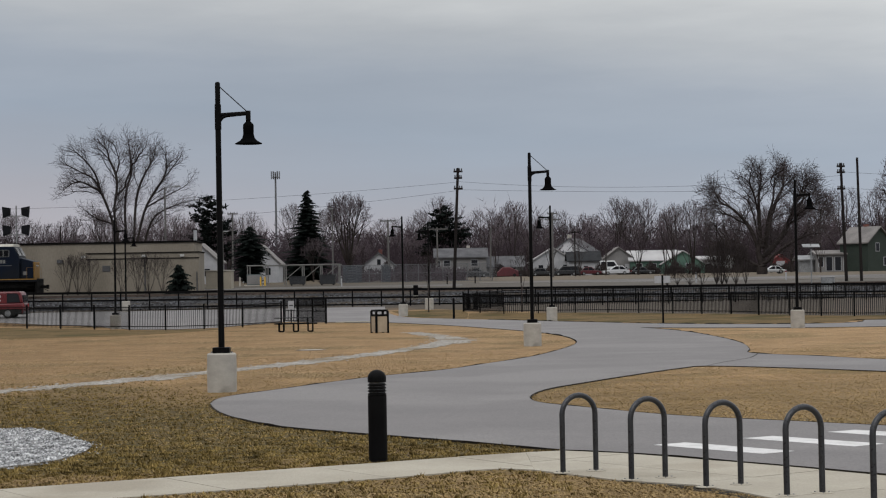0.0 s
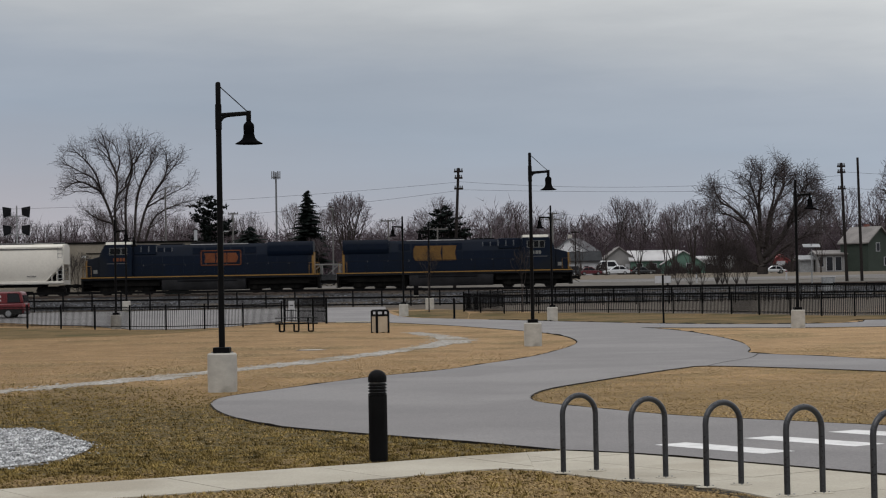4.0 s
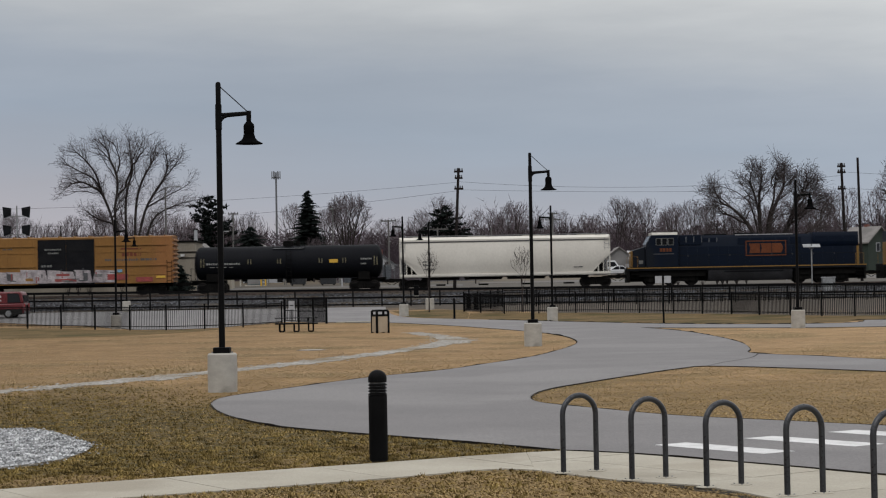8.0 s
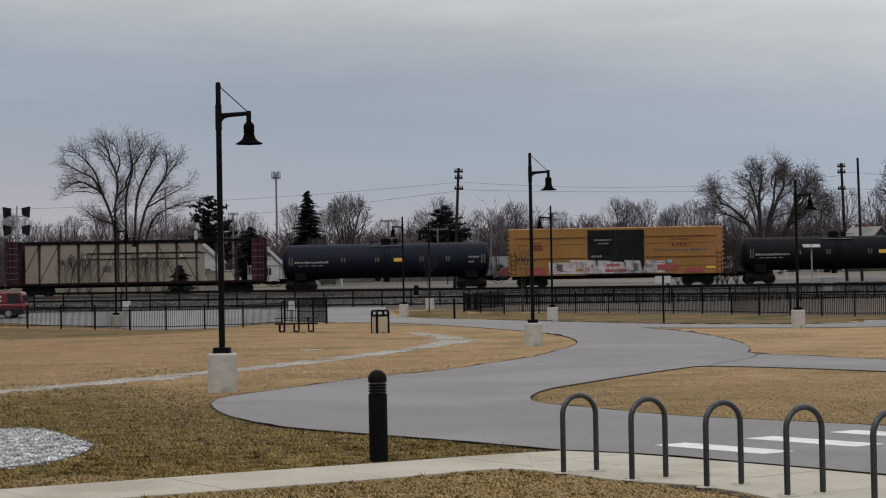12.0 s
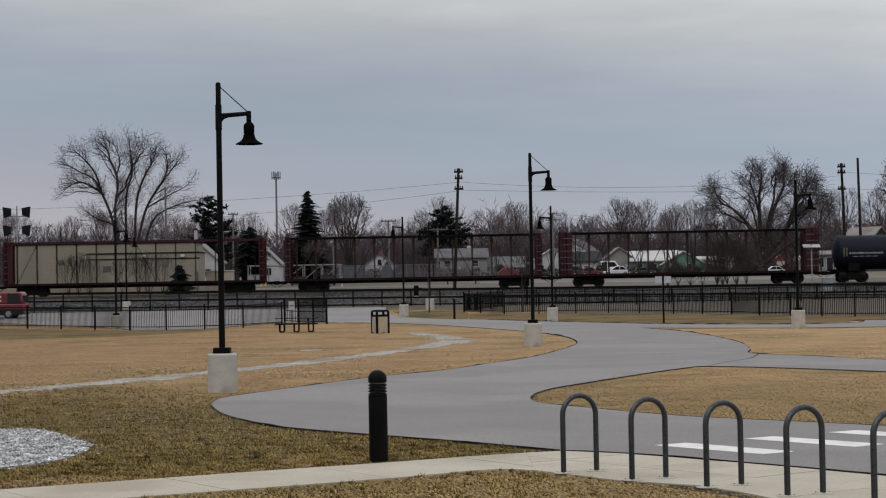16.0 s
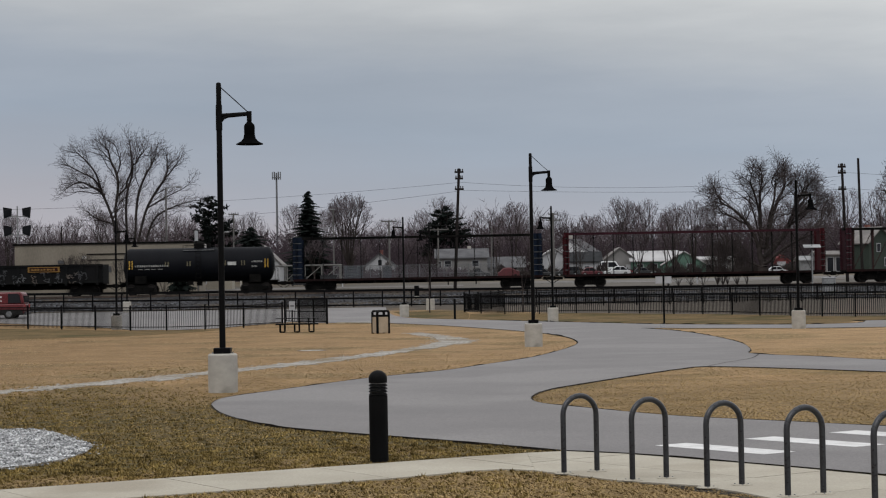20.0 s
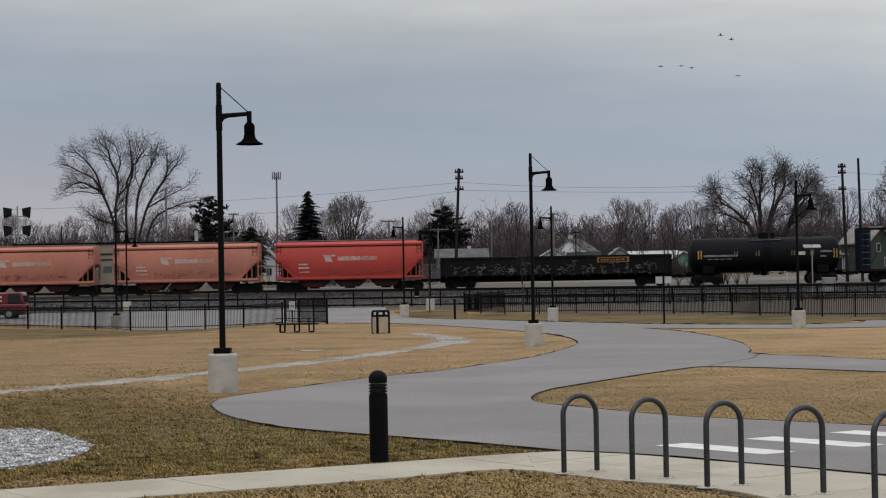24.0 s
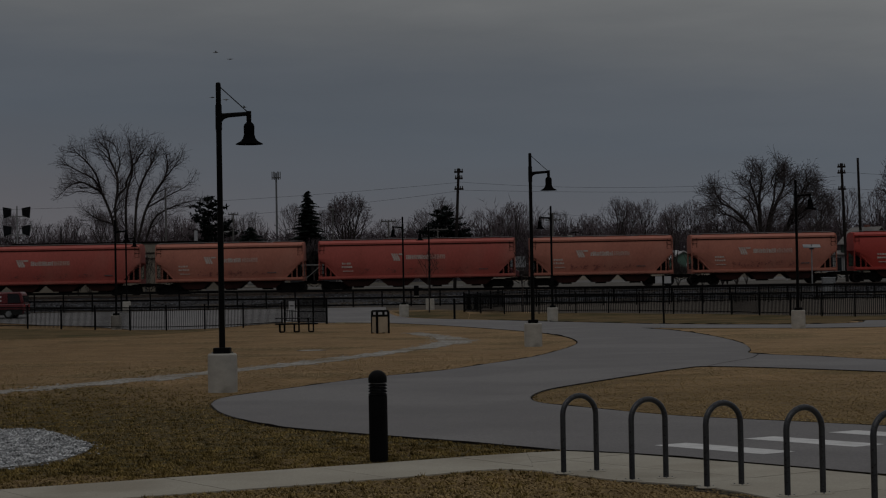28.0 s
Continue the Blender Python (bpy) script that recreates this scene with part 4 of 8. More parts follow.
def bin_():
    t = thing("litter_bin", "tan panelled litter bin with black frame and open top", "bin", pose(-2.88, 86.9, 0.0, 0, 0, 25))
    w, h = 0.30, 0.80
    for a in range(4):
        m = pose(0, 0, 0, 0, 0, 90 * a)
        part("panel", Shape().box(-w + 0.05, -w, 0.04, w - 0.05, -w + 0.03, h), M_TAN, t, at=m, bevel=0.006)
        part("corner_post", Shape().box(-w - 0.02, -w - 0.02, 0, -w + 0.07, -w + 0.07, h + 0.17), M_BLACK, t, at=m, bevel=0.008)
        part("top_rail", Shape().pipe([(-w + 0.02, -w + 0.02, h + 0.12), (-w + 0.1, -w + 0.02, h + 0.2), (w - 0.1, -w + 0.02, h + 0.2), (w - 0.02, -w + 0.02, h + 0.12)], 0.045, 8), M_BLACK, t, at=m)
        part("panel_trim", Shape().box(-w + 0.06, -w - 0.004, h - 0.06, w - 0.06, -w + 0.02, h + 0.03), M_BLACK, t, at=m)
    part("liner", Shape().lathe([(0.22, 0.05), (0.23, h + 0.02)], 18), M_BLACK, t)


bin_()


def picnic_table():
    t = thing("picnic_table", "black metal picnic table with attached benches", "picnic table", pose(-7.02, 92.3, 0.0, 0, 0, 4) @ Matrix.Diagonal((1.1, 0.95, 0.9, 1)))
    part("tabletop", Shape().box(-0.92, -0.36, 0.72, 0.92, 0.36, 0.76), M_BLACK, t, bevel=0.012)
    for s in (-1, 1):
        part("bench_seat", Shape().box(-0.92, s * 0.72 - 0.13, 0.41, 0.92, s * 0.72 + 0.13, 0.47), M_BLACK, t, bevel=0.012)
        for x in (-0.62, 0.0, 0.62):
            part("bench_leg", Shape().pipe([(x - 0.1, s * 0.72, 0.42), (x - 0.1, s * 0.72, 0.06), (x - 0.06, s * 0.72, 0.015), (x + 0.06, s * 0.72, 0.015), (x + 0.1, s * 0.72, 0.06), (x + 0.1, s * 0.72, 0.42)], 0.034, 8), M_BLACK, t)
    for x in (-0.5, 0.5):
        part("table_leg", Shape().pipe([(x, -0.7, 0.4), (x, -0.3, 0.38), (x, -0.26, 0.72)], 0.024, 8).pipe([(x, 0.7, 0.4), (x, 0.3, 0.38), (x, 0.26, 0.72)], 0.024, 8).tube((x, -0.3, 0.38), (x, 0.3, 0.38), 0.022), M_BLACK, t)


picnic_table()

# a flush cover in the lawn
cover = thing("utility_cover", "flush concrete utility cover sunk in the lawn", "utility cover", pose(-4.4, 64.1, 0))
part("lid", Shape().lathe([(0.4, -0.02), (0.4, 0.012), (0.37, 0.016)], 24), M_PIER, cover)
part("ring", Shape().lathe([(0.5, -0.02), (0.5, 0.008), (0.42, 0.008)], 24), M_STEEL, cover)

# ---- fences ----


def picket_fence(name, line, tall, label, half=0.011, gap=0.115, rails=(0.15, 0.85)):
    """Black steel fence along a line of posts: posts, rails and a set of pickets for each bay."""
    t = thing(name, label, "fence")
    for p in line:
        z = land(p[1])
        post = part("post", Shape().box(p[0] - 0.04, p[1] - 0.04, z - 0.1, p[0] + 0.04, p[1] + 0.04, z + tall + 0.06), M_BLACK, t)
        part("post_cap", Shape().box(p[0] - 0.05, p[1] - 0.05, z + tall + 0.06, p[0] + 0.05, p[1] + 0.05, z + tall + 0.085), M_BLACK, post)
    for a, b in zip(line, line[1:]):
        za, zb = land(a[1]), land(b[1])
        d = math.hypot(b[0] - a[0], b[1] - a[1])
        for r in rails:
            part("rail", Shape().tube((a[0], a[1], za + tall * r), (b[0], b[1], zb + tall * r), 0.028, n=4), M_BLACK, t)
        part("rail", Shape().tube((a[0], a[1], za + tall - 0.03), (b[0], b[1], zb + tall - 0.03), 0.03, n=4), M_BLACK, t)
        s, n = Shape(), int(d / gap)
        for k in range(1, n):
            u = k / n
            x, y, z = a[0] + (b[0] - a[0]) * u, a[1] + (b[1] - a[1]) * u, za + (zb - za) * u
            s.box(x - half, y - half, z + 0.07, x + half, y + half, z + tall - 0.02)
        if s.v:
            part("picket_bay", s, M_BLACK, t, kind="stuff", smooth=0)
    return t


def evenly(line, step):
    out = []
    for a, b in zip(line, line[1:]):
        n = max(1, round(math.hypot(b[0] - a[0], b[1] - a[1]) / step))
        out += [(a[0] + (b[0] - a[0]) * k / n, a[1] + (b[1] - a[1]) * k / n) for k in range(n)]
    return out + [line[-1]]


picket_fence("lawn_fence", [(-26.31, 113.5), (-23.74, 111), (-21.44, 109), (-19.1, 106.5), (-16.7, 103.5), (-14.57, 102), (-12.68, 103), (-10.91, 105.5), (-9.1, 109)], 1.25,
             "black steel picket fence between the lawn and the parking lot")
picket_fence("trackside_fence", [(1.25, 127.0), (2.3, 124.5), (3.75, 122.4), (5.9, 122.2), (8.2, 122.0), (10.2, 121.5), (12.0, 120.3), (13.9, 118.6), (15.4, 116.6), (16.85, 114.6), (18.0, 111.6), (19.35, 109.2), (20.7, 107.1),
                                 (22.2, 105.6), (24.0, 104.2), (26.0, 103.2), (28.5, 102.5)], 1.22, "black steel picket fence along the lawn by the railway", 0.016)
picket_fence("rear_picket_fence", evenly([(1.3, 127.3), (4.0, 134.0), (34.0, 136.0)], 2.3), 1.15, "black steel picket fence behind the first along the tracks", 0.014)


def rail_fence():
    t = thing("rail_fence", "long black three-rail steel fence at the foot of the ballast", "fence")
    z, y, n = land(140.0), 140.0, 43
    xs = [-44.0 + 2.08 * k for k in range(n)]
    def fall(x):
        return -0.006 * x
    for x in xs:
        part("post", Shape().box(x - 0.05, y - 0.05, z - 0.3, x + 0.05, y + 0.05, z + 1.25 + fall(x)), M_BLACK, t, smooth=0)
    for a, b in zip(xs, xs[1:]):
        for h, r in ((1.18, 0.095), (0.62, 0.07), (0.12, 0.055)):
            za, zb = z + h + fall(a), z + h + fall(b)
            part("rail", Shape().prism([(a + 0.05, za - r), (b - 0.05, zb - r), (b - 0.05, zb + r * 0.8), (a + 0.05, za + r * 0.8)], y - 0.03, y + 0.03, "y"), M_BLACK, t, smooth=0)


rail_fence()


def gate_screen():
    """The short run of screened gate panels at the corner of the parking lot."""
    t = thing("screen_gate", "black framed gate screen with fine mesh infill", "gate")
    pts = [(-9.4, 114.5), (-8.4, 112.2), (-7.5, 111.2), (-6.68, 110.2)]
    for x, y in pts:
        part("post", Shape().box(x - 0.06, y - 0.06, land(y) - 0.1, x + 0.06, y + 0.06, land(y) + 1.42), M_BLACK, t)
    for (ax, ay), (bx, by) in zip(pts, pts[1:]):
        s = Shape()
        n = 9 if ax < -9 else 17
        for k in range(1, n):
            u = k / n
            x, y = ax + (bx - ax) * u, ay + (by - ay) * u
            s.box(x - 0.017, y - 0.017, land(y) + 0.12, x + 0.017, y + 0.017, land(y) + 1.38)
        part("screen", s, M_BLACK, t, smooth=0, kind="stuff")
        for h in (0.12, 0.7, 1.38):
            part("rail", Shape().tube((ax, ay, land(ay) + h), (bx, by, land(by) + h), 0.035, n=4), M_BLACK, t)


gate_screen()
sign = thing("notice_board", "small white notice plate on the fence", "sign", pose(-8.85, 112.9, 0.5))
part("plate", Shape().box(-0.17, -0.03, 0.35, 0.17, -0.01, 0.85), M_WHITE, sign)
part("mark", Shape().box(-0.11, -0.036, 0.55, 0.11, -0.031, 0.62), M_MARKD, sign)
part("bracket", Shape().box(-0.02, -0.012, -0.5, 0.02, 0.02, 0.8), M_BLACK, sign)

post = thing("marker_post", "short black steel marker post beside the drive", "post", pose(0.57, 115.0, land(115.0)))
part("shaft", Shape().tube((0, 0, -0.1), (0, 0, 1.2), 0.07, n=12), M_BLACK, post)
part("cap", Shape().lathe([(0.072, 1.2), (0.05, 1.235), (0.01, 1.245)], 12), M_BLACK, post)

sp = thing("sign_post", "black post with two small pale plates and a pale foot", "sign", pose(9.95, 88.7, 0))
part("post", Shape().box(-0.04, -0.04, -0.1, 0.04, 0.04, 2.36), M_BLACK, sp)
part("plate", Shape().box(-0.36, -0.05, 2.0, -0.05, -0.03, 2.32), M_WHITE, sp, "pale grey plate")
part("plate", Shape().box(0.05, -0.05, 2.0, 0.36, -0.05 + 0.02, 2.32), M_WHITE, sp, "pale grey plate")
part("crossbar", Shape().box(-0.34, -0.029, 2.14, 0.34, -0.01, 2.18), M_BLACK, sp)
part("foot", Shape().box(-0.2, -0.09, -0.05, 0.04, -0.05, 0.16), M_WHITE, sp, "pale stone at the foot")

cut = thing("kerb_slab", "pale concrete kerb along the far drive", "kerb", kind="structure")
part("slab", Shape().box(-6.2, 111.2, land(111) - 0.03, -3.6, 111.7, land(111) + 0.06), M_CONC, cut, at=None)

# ---- the freight train: x runs along the rails, z = 0 is the rail head ----
RAIL_Y, RAIL_Z = 173.0, 1.8
WHEELS = {}
CARS = []
MESHES = {}


def shared(key, make):
    if key not in MESHES:
        MESHES[key] = make()
    return MESHES[key]


def wheelset_mesh(r):
    s = Shape()
    for y in (-0.78, 0.78):
        o = math.copysign(1, y)
        s.lathe([(r * 0.3, y + o * 0.06), (r * 0.72, y + o * 0.03), (r * 0.8, y + o * 0.07), (r, y + o * 0.07), (r, y - o * 0.04), (r * 1.06, y - o * 0.07), (r * 0.3, y - o * 0.09)], 20, (0, 0, 0), "y")
        for k in range(3):
            a = k * 2.094
            s.tube((r * 0.14 * math.cos(a), y + o * 0.2, r * 0.14 * math.sin(a)), (r * 0.14 * math.cos(a), y + o * 0.26, r * 0.14 * math.sin(a)), 0.03, n=6)
    s.lathe([(0.09, -1.05), (0.09, 1.05)], 10, (0, 0, 0), "y")
    return s.mesh("wheelset")


def truck_mesh(axles, r, half):
    s = Shape()
    for y in (-1.0, 1.0):
        w = 0.07
        if axles == 2:
            s.prism([(-half - 0.28, 0.36), (-half - 0.3, 0.62), (-half + 0.2, 0.66), (-0.45, 0.86), (0.45, 0.86), (half - 0.2, 0.66), (half + 0.3, 0.62), (half + 0.28, 0.36), (half - 0.2, 0.36), (0.42, 0.2), (-0.42, 0.2), (-half + 0.2, 0.36)], y - w, y + w, "y")
            for k in range(-1, 2):
                s.tube((k * 0.2, y * 1.04, 0.26), (k * 0.2, y * 1.04, 0.66), 0.075, n=8)
        else:
            s.prism([(-half - 0.55, 0.38), (-half - 0.6, 1.02), (-0.9, 1.1), (0.9, 1.1), (half + 0.6, 1.02), (half + 0.55, 0.38), (half - 0.5, 0.3), (0.6, 0.38), (0, 0.26), (-0.6, 0.38), (-half + 0.5, 0.3)], y - w, y + w, "y")
            for k in (-half, 0, half):
                s.box(k - 0.17, y - 0.13, 0.32, k + 0.17, y + 0.13, 0.72)
                s.tube((k - 0.36, y * 1.05, 0.4), (k - 0.36, y * 1.05, 0.86), 0.08, n=8)
                s.tube((k + 0.36, y * 1.05, 0.4), (k + 0.36, y * 1.05, 0.86), 0.08, n=8)
    s.box(-0.3, -1.0, 0.4, 0.3, 1.0, 0.78)
    return s.mesh("truck")


def truck(car, x, kind="freight", turned=False):
    """A wheel truck with its wheelsets under a car."""
    axles, r, half = (2, 0.46, 0.88) if kind == "freight" else (3, 0.53, 1.85)
    t = part("truck", shared(("truck", kind), lambda: truck_mesh(axles, r, half)), M_RUNGEAR, car, at=(x, 0, 0))
    for k, dx in enumerate((-half, half) if axles == 2 else (-half, 0.0, half)):
        w = part("wheelset", shared(("wheels", kind), lambda: wheelset_mesh(r)), M_WHEEL, t, at=(dx, 0, r))
        WHEELS.setdefault((dx, r, -1 if turned else 1), []).append(w)


def couplers(car, half):
    for s in (-1, 1):
        part("coupler", Shape().box(min(s * (half - 0.9), s * half), -0.1, 0.72, max(s * (half - 0.9), s * half), 0.1, 0.98).box(min(s * (half - 0.22), s * half), -0.17, 0.66, max(s * (half - 0.22), s * half), 0.17, 1.02)
             .tube((s * (half - 0.7), 0.35, 0.8), (s * (half - 0.1), 0.3, 0.45), 0.03, n=6), M_RUNGEAR, car)


def car_thing(name, label, category, front, rear, turned=False, group="freight cars"):
    t = thing(name, label, category, pose(0, RAIL_Y, RAIL_Z, 0, 0, 180 if turned else 0), group)
    CARS.append((t, (front + rear) / 2, turned))
    return t, (front - rear) / 2


def text_bars(owner, x, z, w, h, y, material, seed, name="lettering", n=None):
    """Unreadable writing as a row of plain bars."""
    rs = random.Random(seed)
    s = Shape()
    n = n or max(2, int(w / (h * 0.75)))
    for k in range(n):
        a = x + w * k / n
        b = a + w / n * rs.uniform(0.55, 0.8)
        y0, y1 = sorted((y, y + math.copysign(0.004, y)))
        s.box(a, y0, z, b, y1, z + h * rs.choice((0.85, 1.0, 1.0)))
    return part(name, s, material, owner, smooth=0)


def spray_tag(owner, rs, x, z, w, h, y, material):
    """Illegible sprayed scrawl: a cluster of short bent strokes."""
    s = Shape()
    for _ in range(rs.randint(7, 11)):
        a, b = rs.uniform(0, 6.283), rs.uniform(0.08, 0.26)
        cx, cz, bow = x + rs.uniform(0.1, 0.9) * w, z + rs.uniform(0.1, 0.9) * h, rs.uniform(-0.9, 0.9)
        wd = rs.uniform(0.018, 0.04)
        for k in range(4):
            c, d = math.cos(a), math.sin(a)
            p = [(cx - d * wd, cz + c * wd), (cx + d * wd, cz - c * wd)]
            cx, cz = cx + c * b * h / 2, min(max(cz + d * b * h / 2, z), z + h)
            p += [(cx + d * wd, cz - c * wd), (cx - d * wd, cz + c * wd)]
            yy = y + math.copysign(0.001 * k, y)
            y0, y1 = sorted((yy, yy + math.copysign(0.004, y)))
            s.prism(p, y0, y1, "y")
            a += bow
    return part("sprayed_scrawl", s, material, owner, smooth=0)


def plate(owner, x0, z0, x1, z1, y, material, name="marking", thick=0.006, label=""):
    y0, y1 = sorted((y, y + math.copysign(thick, y)))
    return part(name, Shape().box(x0, y0, z0, x1, y1, z1), material, owner, label, smooth=0)


def ladder(owner, x, y, z0, z1, material, w=0.4, n=5):
    s = Shape()
    for dx in (-w / 2, w / 2):
        s.tube((x + dx, y, z0), (x + dx, y, z1), 0.022, n=5)
    for k in range(n):
        z = z0 + (z1 - z0) * (k + 0.5) / n
        s.tube((x - w / 2, y, z), (x + w / 2, y, z), 0.018, n=5)
    part("ladder", s, material, owner)


def locomotive(front, rear, turned, boxed, label):
    t, half = car_thing("locomotive", label, "locomotive", front, rear, turned, "locomotives")
    e = half - 0.75
    part("underframe", Shape().box(-e, -1.5, 1.3, e, 1.5, 1.58).box(-e + 1.4, -1.2, 1.05, e - 1.4, 1.2, 1.3), M_LGREY, t, bevel=0.02)
    for s in (-1, 1):
        part("sill_stripe", Shape().box(-e, s * 1.5 - 0.004, 1.49, e, s * 1.5 + 0.006, 1.58), M_LYEL, t, "thin yellow sill stripe")
    hood = part("long_hood", Shape().prism([(-0.92, 1.58), (-0.92, 4.1), (-0.78, 4.34), (0.78, 4.34), (0.92, 4.1), (0.92, 1.58)], -e + 0.7, 6.0, "x"), M_LBLUE, t, "dark blue engine hood with doors")
    for s in (-1, 1):
        for k in range(17):
            x = -e + 1.0 + k * 0.92
            part("hood_door", Shape().box(x, s * 0.93 - 0.012, 1.75, x + 0.85, s * 0.93 + 0.012, 3.35), M_LBLUE, hood, smooth=0)
            if k % 2:
                part("door_latch", Shape().box(x + 0.74, s * 0.95 - 0.012, 2.5, x + 0.8, s * 0.95 + 0.012, 2.65), M_MARKD, hood, smooth=0)
        for k in range(5):
            part("grille", Shape().box(-4.9 + k * 1.15, s * 0.94 - 0.02, 3.5, -3.9 + k * 1.15, s * 0.94 + 0.02, 4.05), M_LGRILLE, hood, smooth=0)
    rad = part("radiator_section", Shape().prism([(-0.93, 3.2), (-1.06, 3.4), (-1.06, 4.25), (-0.96, 4.46), (0.96, 4.46), (1.06, 4.25), (1.06, 3.4), (0.93, 3.2)], -e + 0.55, -e + 4.6, "x"), M_LBLUE, t, "flared radiator housing")
    for s in (-1, 1):
        for k in range(3):
            part("radiator_screen", Shape().box(-e + 0.8 + k * 1.25, s * 1.06 - 0.012, 3.62, -e + 1.9 + k * 1.25, s * 1.06 + 0.012, 4.1), M_LGRILLE, rad, smooth=0)
    part("rear_end", Shape().box(-e + 0.5, -0.93, 1.58, -e + 0.7, 0.93, 3.5), M_LYEL, t, "dull yellow end of the hood", bevel=0.03)
    part("exhaust_housing", Shape().box(-1.2, -0.55, 4.34, 0.9, 0.55, 4.52).box(1.6, -0.6, 4.34, 3.6, 0.6, 4.46), M_LGREY, t, bevel=0.02)
    brake = part("dynamic_brake", Shape().box(3.9, -1.0, 3.5, 5.9, 1.0, 4.4), M_LBLUE, t, bevel=0.05)
    for s in (-1, 1):
        for k in range(5):
            x = 2.5 + 0.68 * k
            y = s * (1.0 if x > 3.85 else 0.93)
            part("brake_screen", Shape().box(x + 0.06, y - 0.02, 3.78, x + 0.6, y + 0.02, 4.2 if x > 3.85 else 4.08), M_LGRILLE, brake, smooth=0)
            part("screen_post", Shape().box(x, y - 0.03, 3.74, x + 0.05, y + 0.03, 4.24 if x > 3.85 else 4.1), M_LPOST, brake, "dull grey screen post", smooth=0)
        # painted highlight of the chamfered hood shoulder, built as a thin pale strip
        part("gutter_rail", Shape().box(-4.2, s * 0.8 - 0.05, 4.3, 0.9, s * 0.8 + 0.05, 4.38), M_LGLINT, t, "pale strip for the highlight along the hood's edge", smooth=0)
    cab = part("cab", Shape().prism([(6.0, 1.58), (6.0, 4.42), (8.35, 4.42), (8.85, 3.45), (8.85, 1.58)], -1.5, 1.5, "y"), M_LBLUE, t, "dark blue crew cab", bevel=0.04)
    part("cab_roof", Shape().prism([(-1.46, 4.42), (-1.2, 4.66), (1.2, 4.66), (1.46, 4.42)], 6.05, 8.3, "x"), M_LROOF, t, "pale cab roof", bevel=0.03)
    for s in (-1, 1):
        for x in (6.45, 7.0, 7.5):
            w = part("cab_window", Shape().box(x, s * 1.5 - 0.02, 3.55, x + 0.42, s * 1.5 + 0.02, 4.1), M_CABGLASS, cab, smooth=0)
            fw = Shape()
            for q in ((x - 0.045, 3.52, x, 4.13), (x + 0.42, 3.52, x + 0.465, 4.13), (x, 4.1, x + 0.42, 4.13), (x, 3.52, x + 0.42, 3.55)):
                fw.box(q[0], s * 1.5 - 0.03, q[1], q[2], s * 1.5 + 0.03, q[3])
            part("window_frame", fw, M_FRAMEL, w, smooth=0)
        text_bars(cab, 6.6, 2.95, 1.1, 0.3, s * 1.506, M_LORANGE if boxed else M_FRAMEL, 5)
        plate(cab, 6.4, 2.72, 8.2, 2.78, s * 1.506, M_MARKD)
        part("windscreen", Shape().prism([(8.4, 4.35), (8.46, 4.35), (8.84, 3.62), (8.78, 3.62)], s * 0.75 - 0.55, s * 0.75 + 0.55, "y"), M_GLASS, cab, smooth=0)
    nose = part("nose", Shape().prism([(8.85, 1.58), (8.85, 3.42), (10.0, 3.1), (10.0, 1.58)], -1.15, 1.15, "y"), M_LBLUE, t, bevel=0.06)
    part("nose_front", Shape().box(10.0, -1.1, 1.6, 10.12, 1.1, 3.05), M_LYEL, t, "yellow nose front", bevel=0.04)
    part("headlight", Shape().tube((10.1, -0.2, 2.7), (10.16, -0.2, 2.7), 0.1, n=12).tube((10.1, 0.2, 2.7), (10.16, 0.2, 2.7), 0.1, n=12), M_MARK, t)
    for s in (-1, 1):
        plate(nose, 9.1, 1.9, 9.45, 2.22, s * 1.156, M_FRAMEL, "small_emblem")
    for x in (-e, e):
        o = math.copysign(1, x)
        part("pilot", Shape().box(min(x, x - o * 0.2), -1.45, 0.28, max(x, x - o * 0.2), 1.45, 1.5), M_RUNGEAR, t, bevel=0.02)
        for s in (-1, 1):
            st = Shape()
            for k in range(4):
                st.box(min(x - o * 0.95, x - o * 0.25), s * 1.42 - 0.14, 0.35 + k * 0.3, max(x - o * 0.95, x - o * 0.25), s * 1.42 + 0.14, 0.4 + k * 0.3)
            part("steps", st, M_RUNGEAR, t, smooth=0)
            part("end_handrail", Shape().pipe([(x - o * 0.2, s * 1.45, 1.5), (x - o * 0.2, s * 1.45, 2.55), (x - o * 0.9, s * 1.45, 2.55), (x - o * 0.9, s * 1.45, 1.55)], 0.02, 5), M_LYEL, t)
    for s in (-1, 1):
        r = Shape().tube((-e + 1, s * 1.44, 2.6), (6.0, s * 1.44, 2.6), 0.018, n=5)
        for k in range(11):
            x = -e + 1 + k * 1.6
            if x < 6:
                r.tube((x, s * 1.44, 1.58), (x, s * 1.44, 2.6), 0.016, n=5)
        part("handrail", r, M_LGREY, t)
    part("traction_gear", Shape().box(-e + 0.3, -0.6, 0.34, e - 0.3, 0.6, 1.3).box(-e + 0.3, -1.25, 0.75, -4.3, 1.25, 1.3).box(3.6, -1.25, 0.75, e - 0.3, 1.25, 1.3), M_RUNGEAR, t, "sooty motors and piping between the wheels")
    part("fuel_tank", Shape().prism([(-1.45, 1.3), (-1.5, 0.6), (-1.35, 0.3), (1.35, 0.3), (1.5, 0.6), (1.45, 1.3)], -4.0, 3.4, "x"), M_FTANK, t, "sooty grey fuel tank", bevel=0.04)
    for s in (-1, 1):
        part("air_reservoir", Shape().tube((-3.2, s * 1.35, 1.15), (2.0, s * 1.35, 1.15), 0.16, n=10), M_LGREY, t)
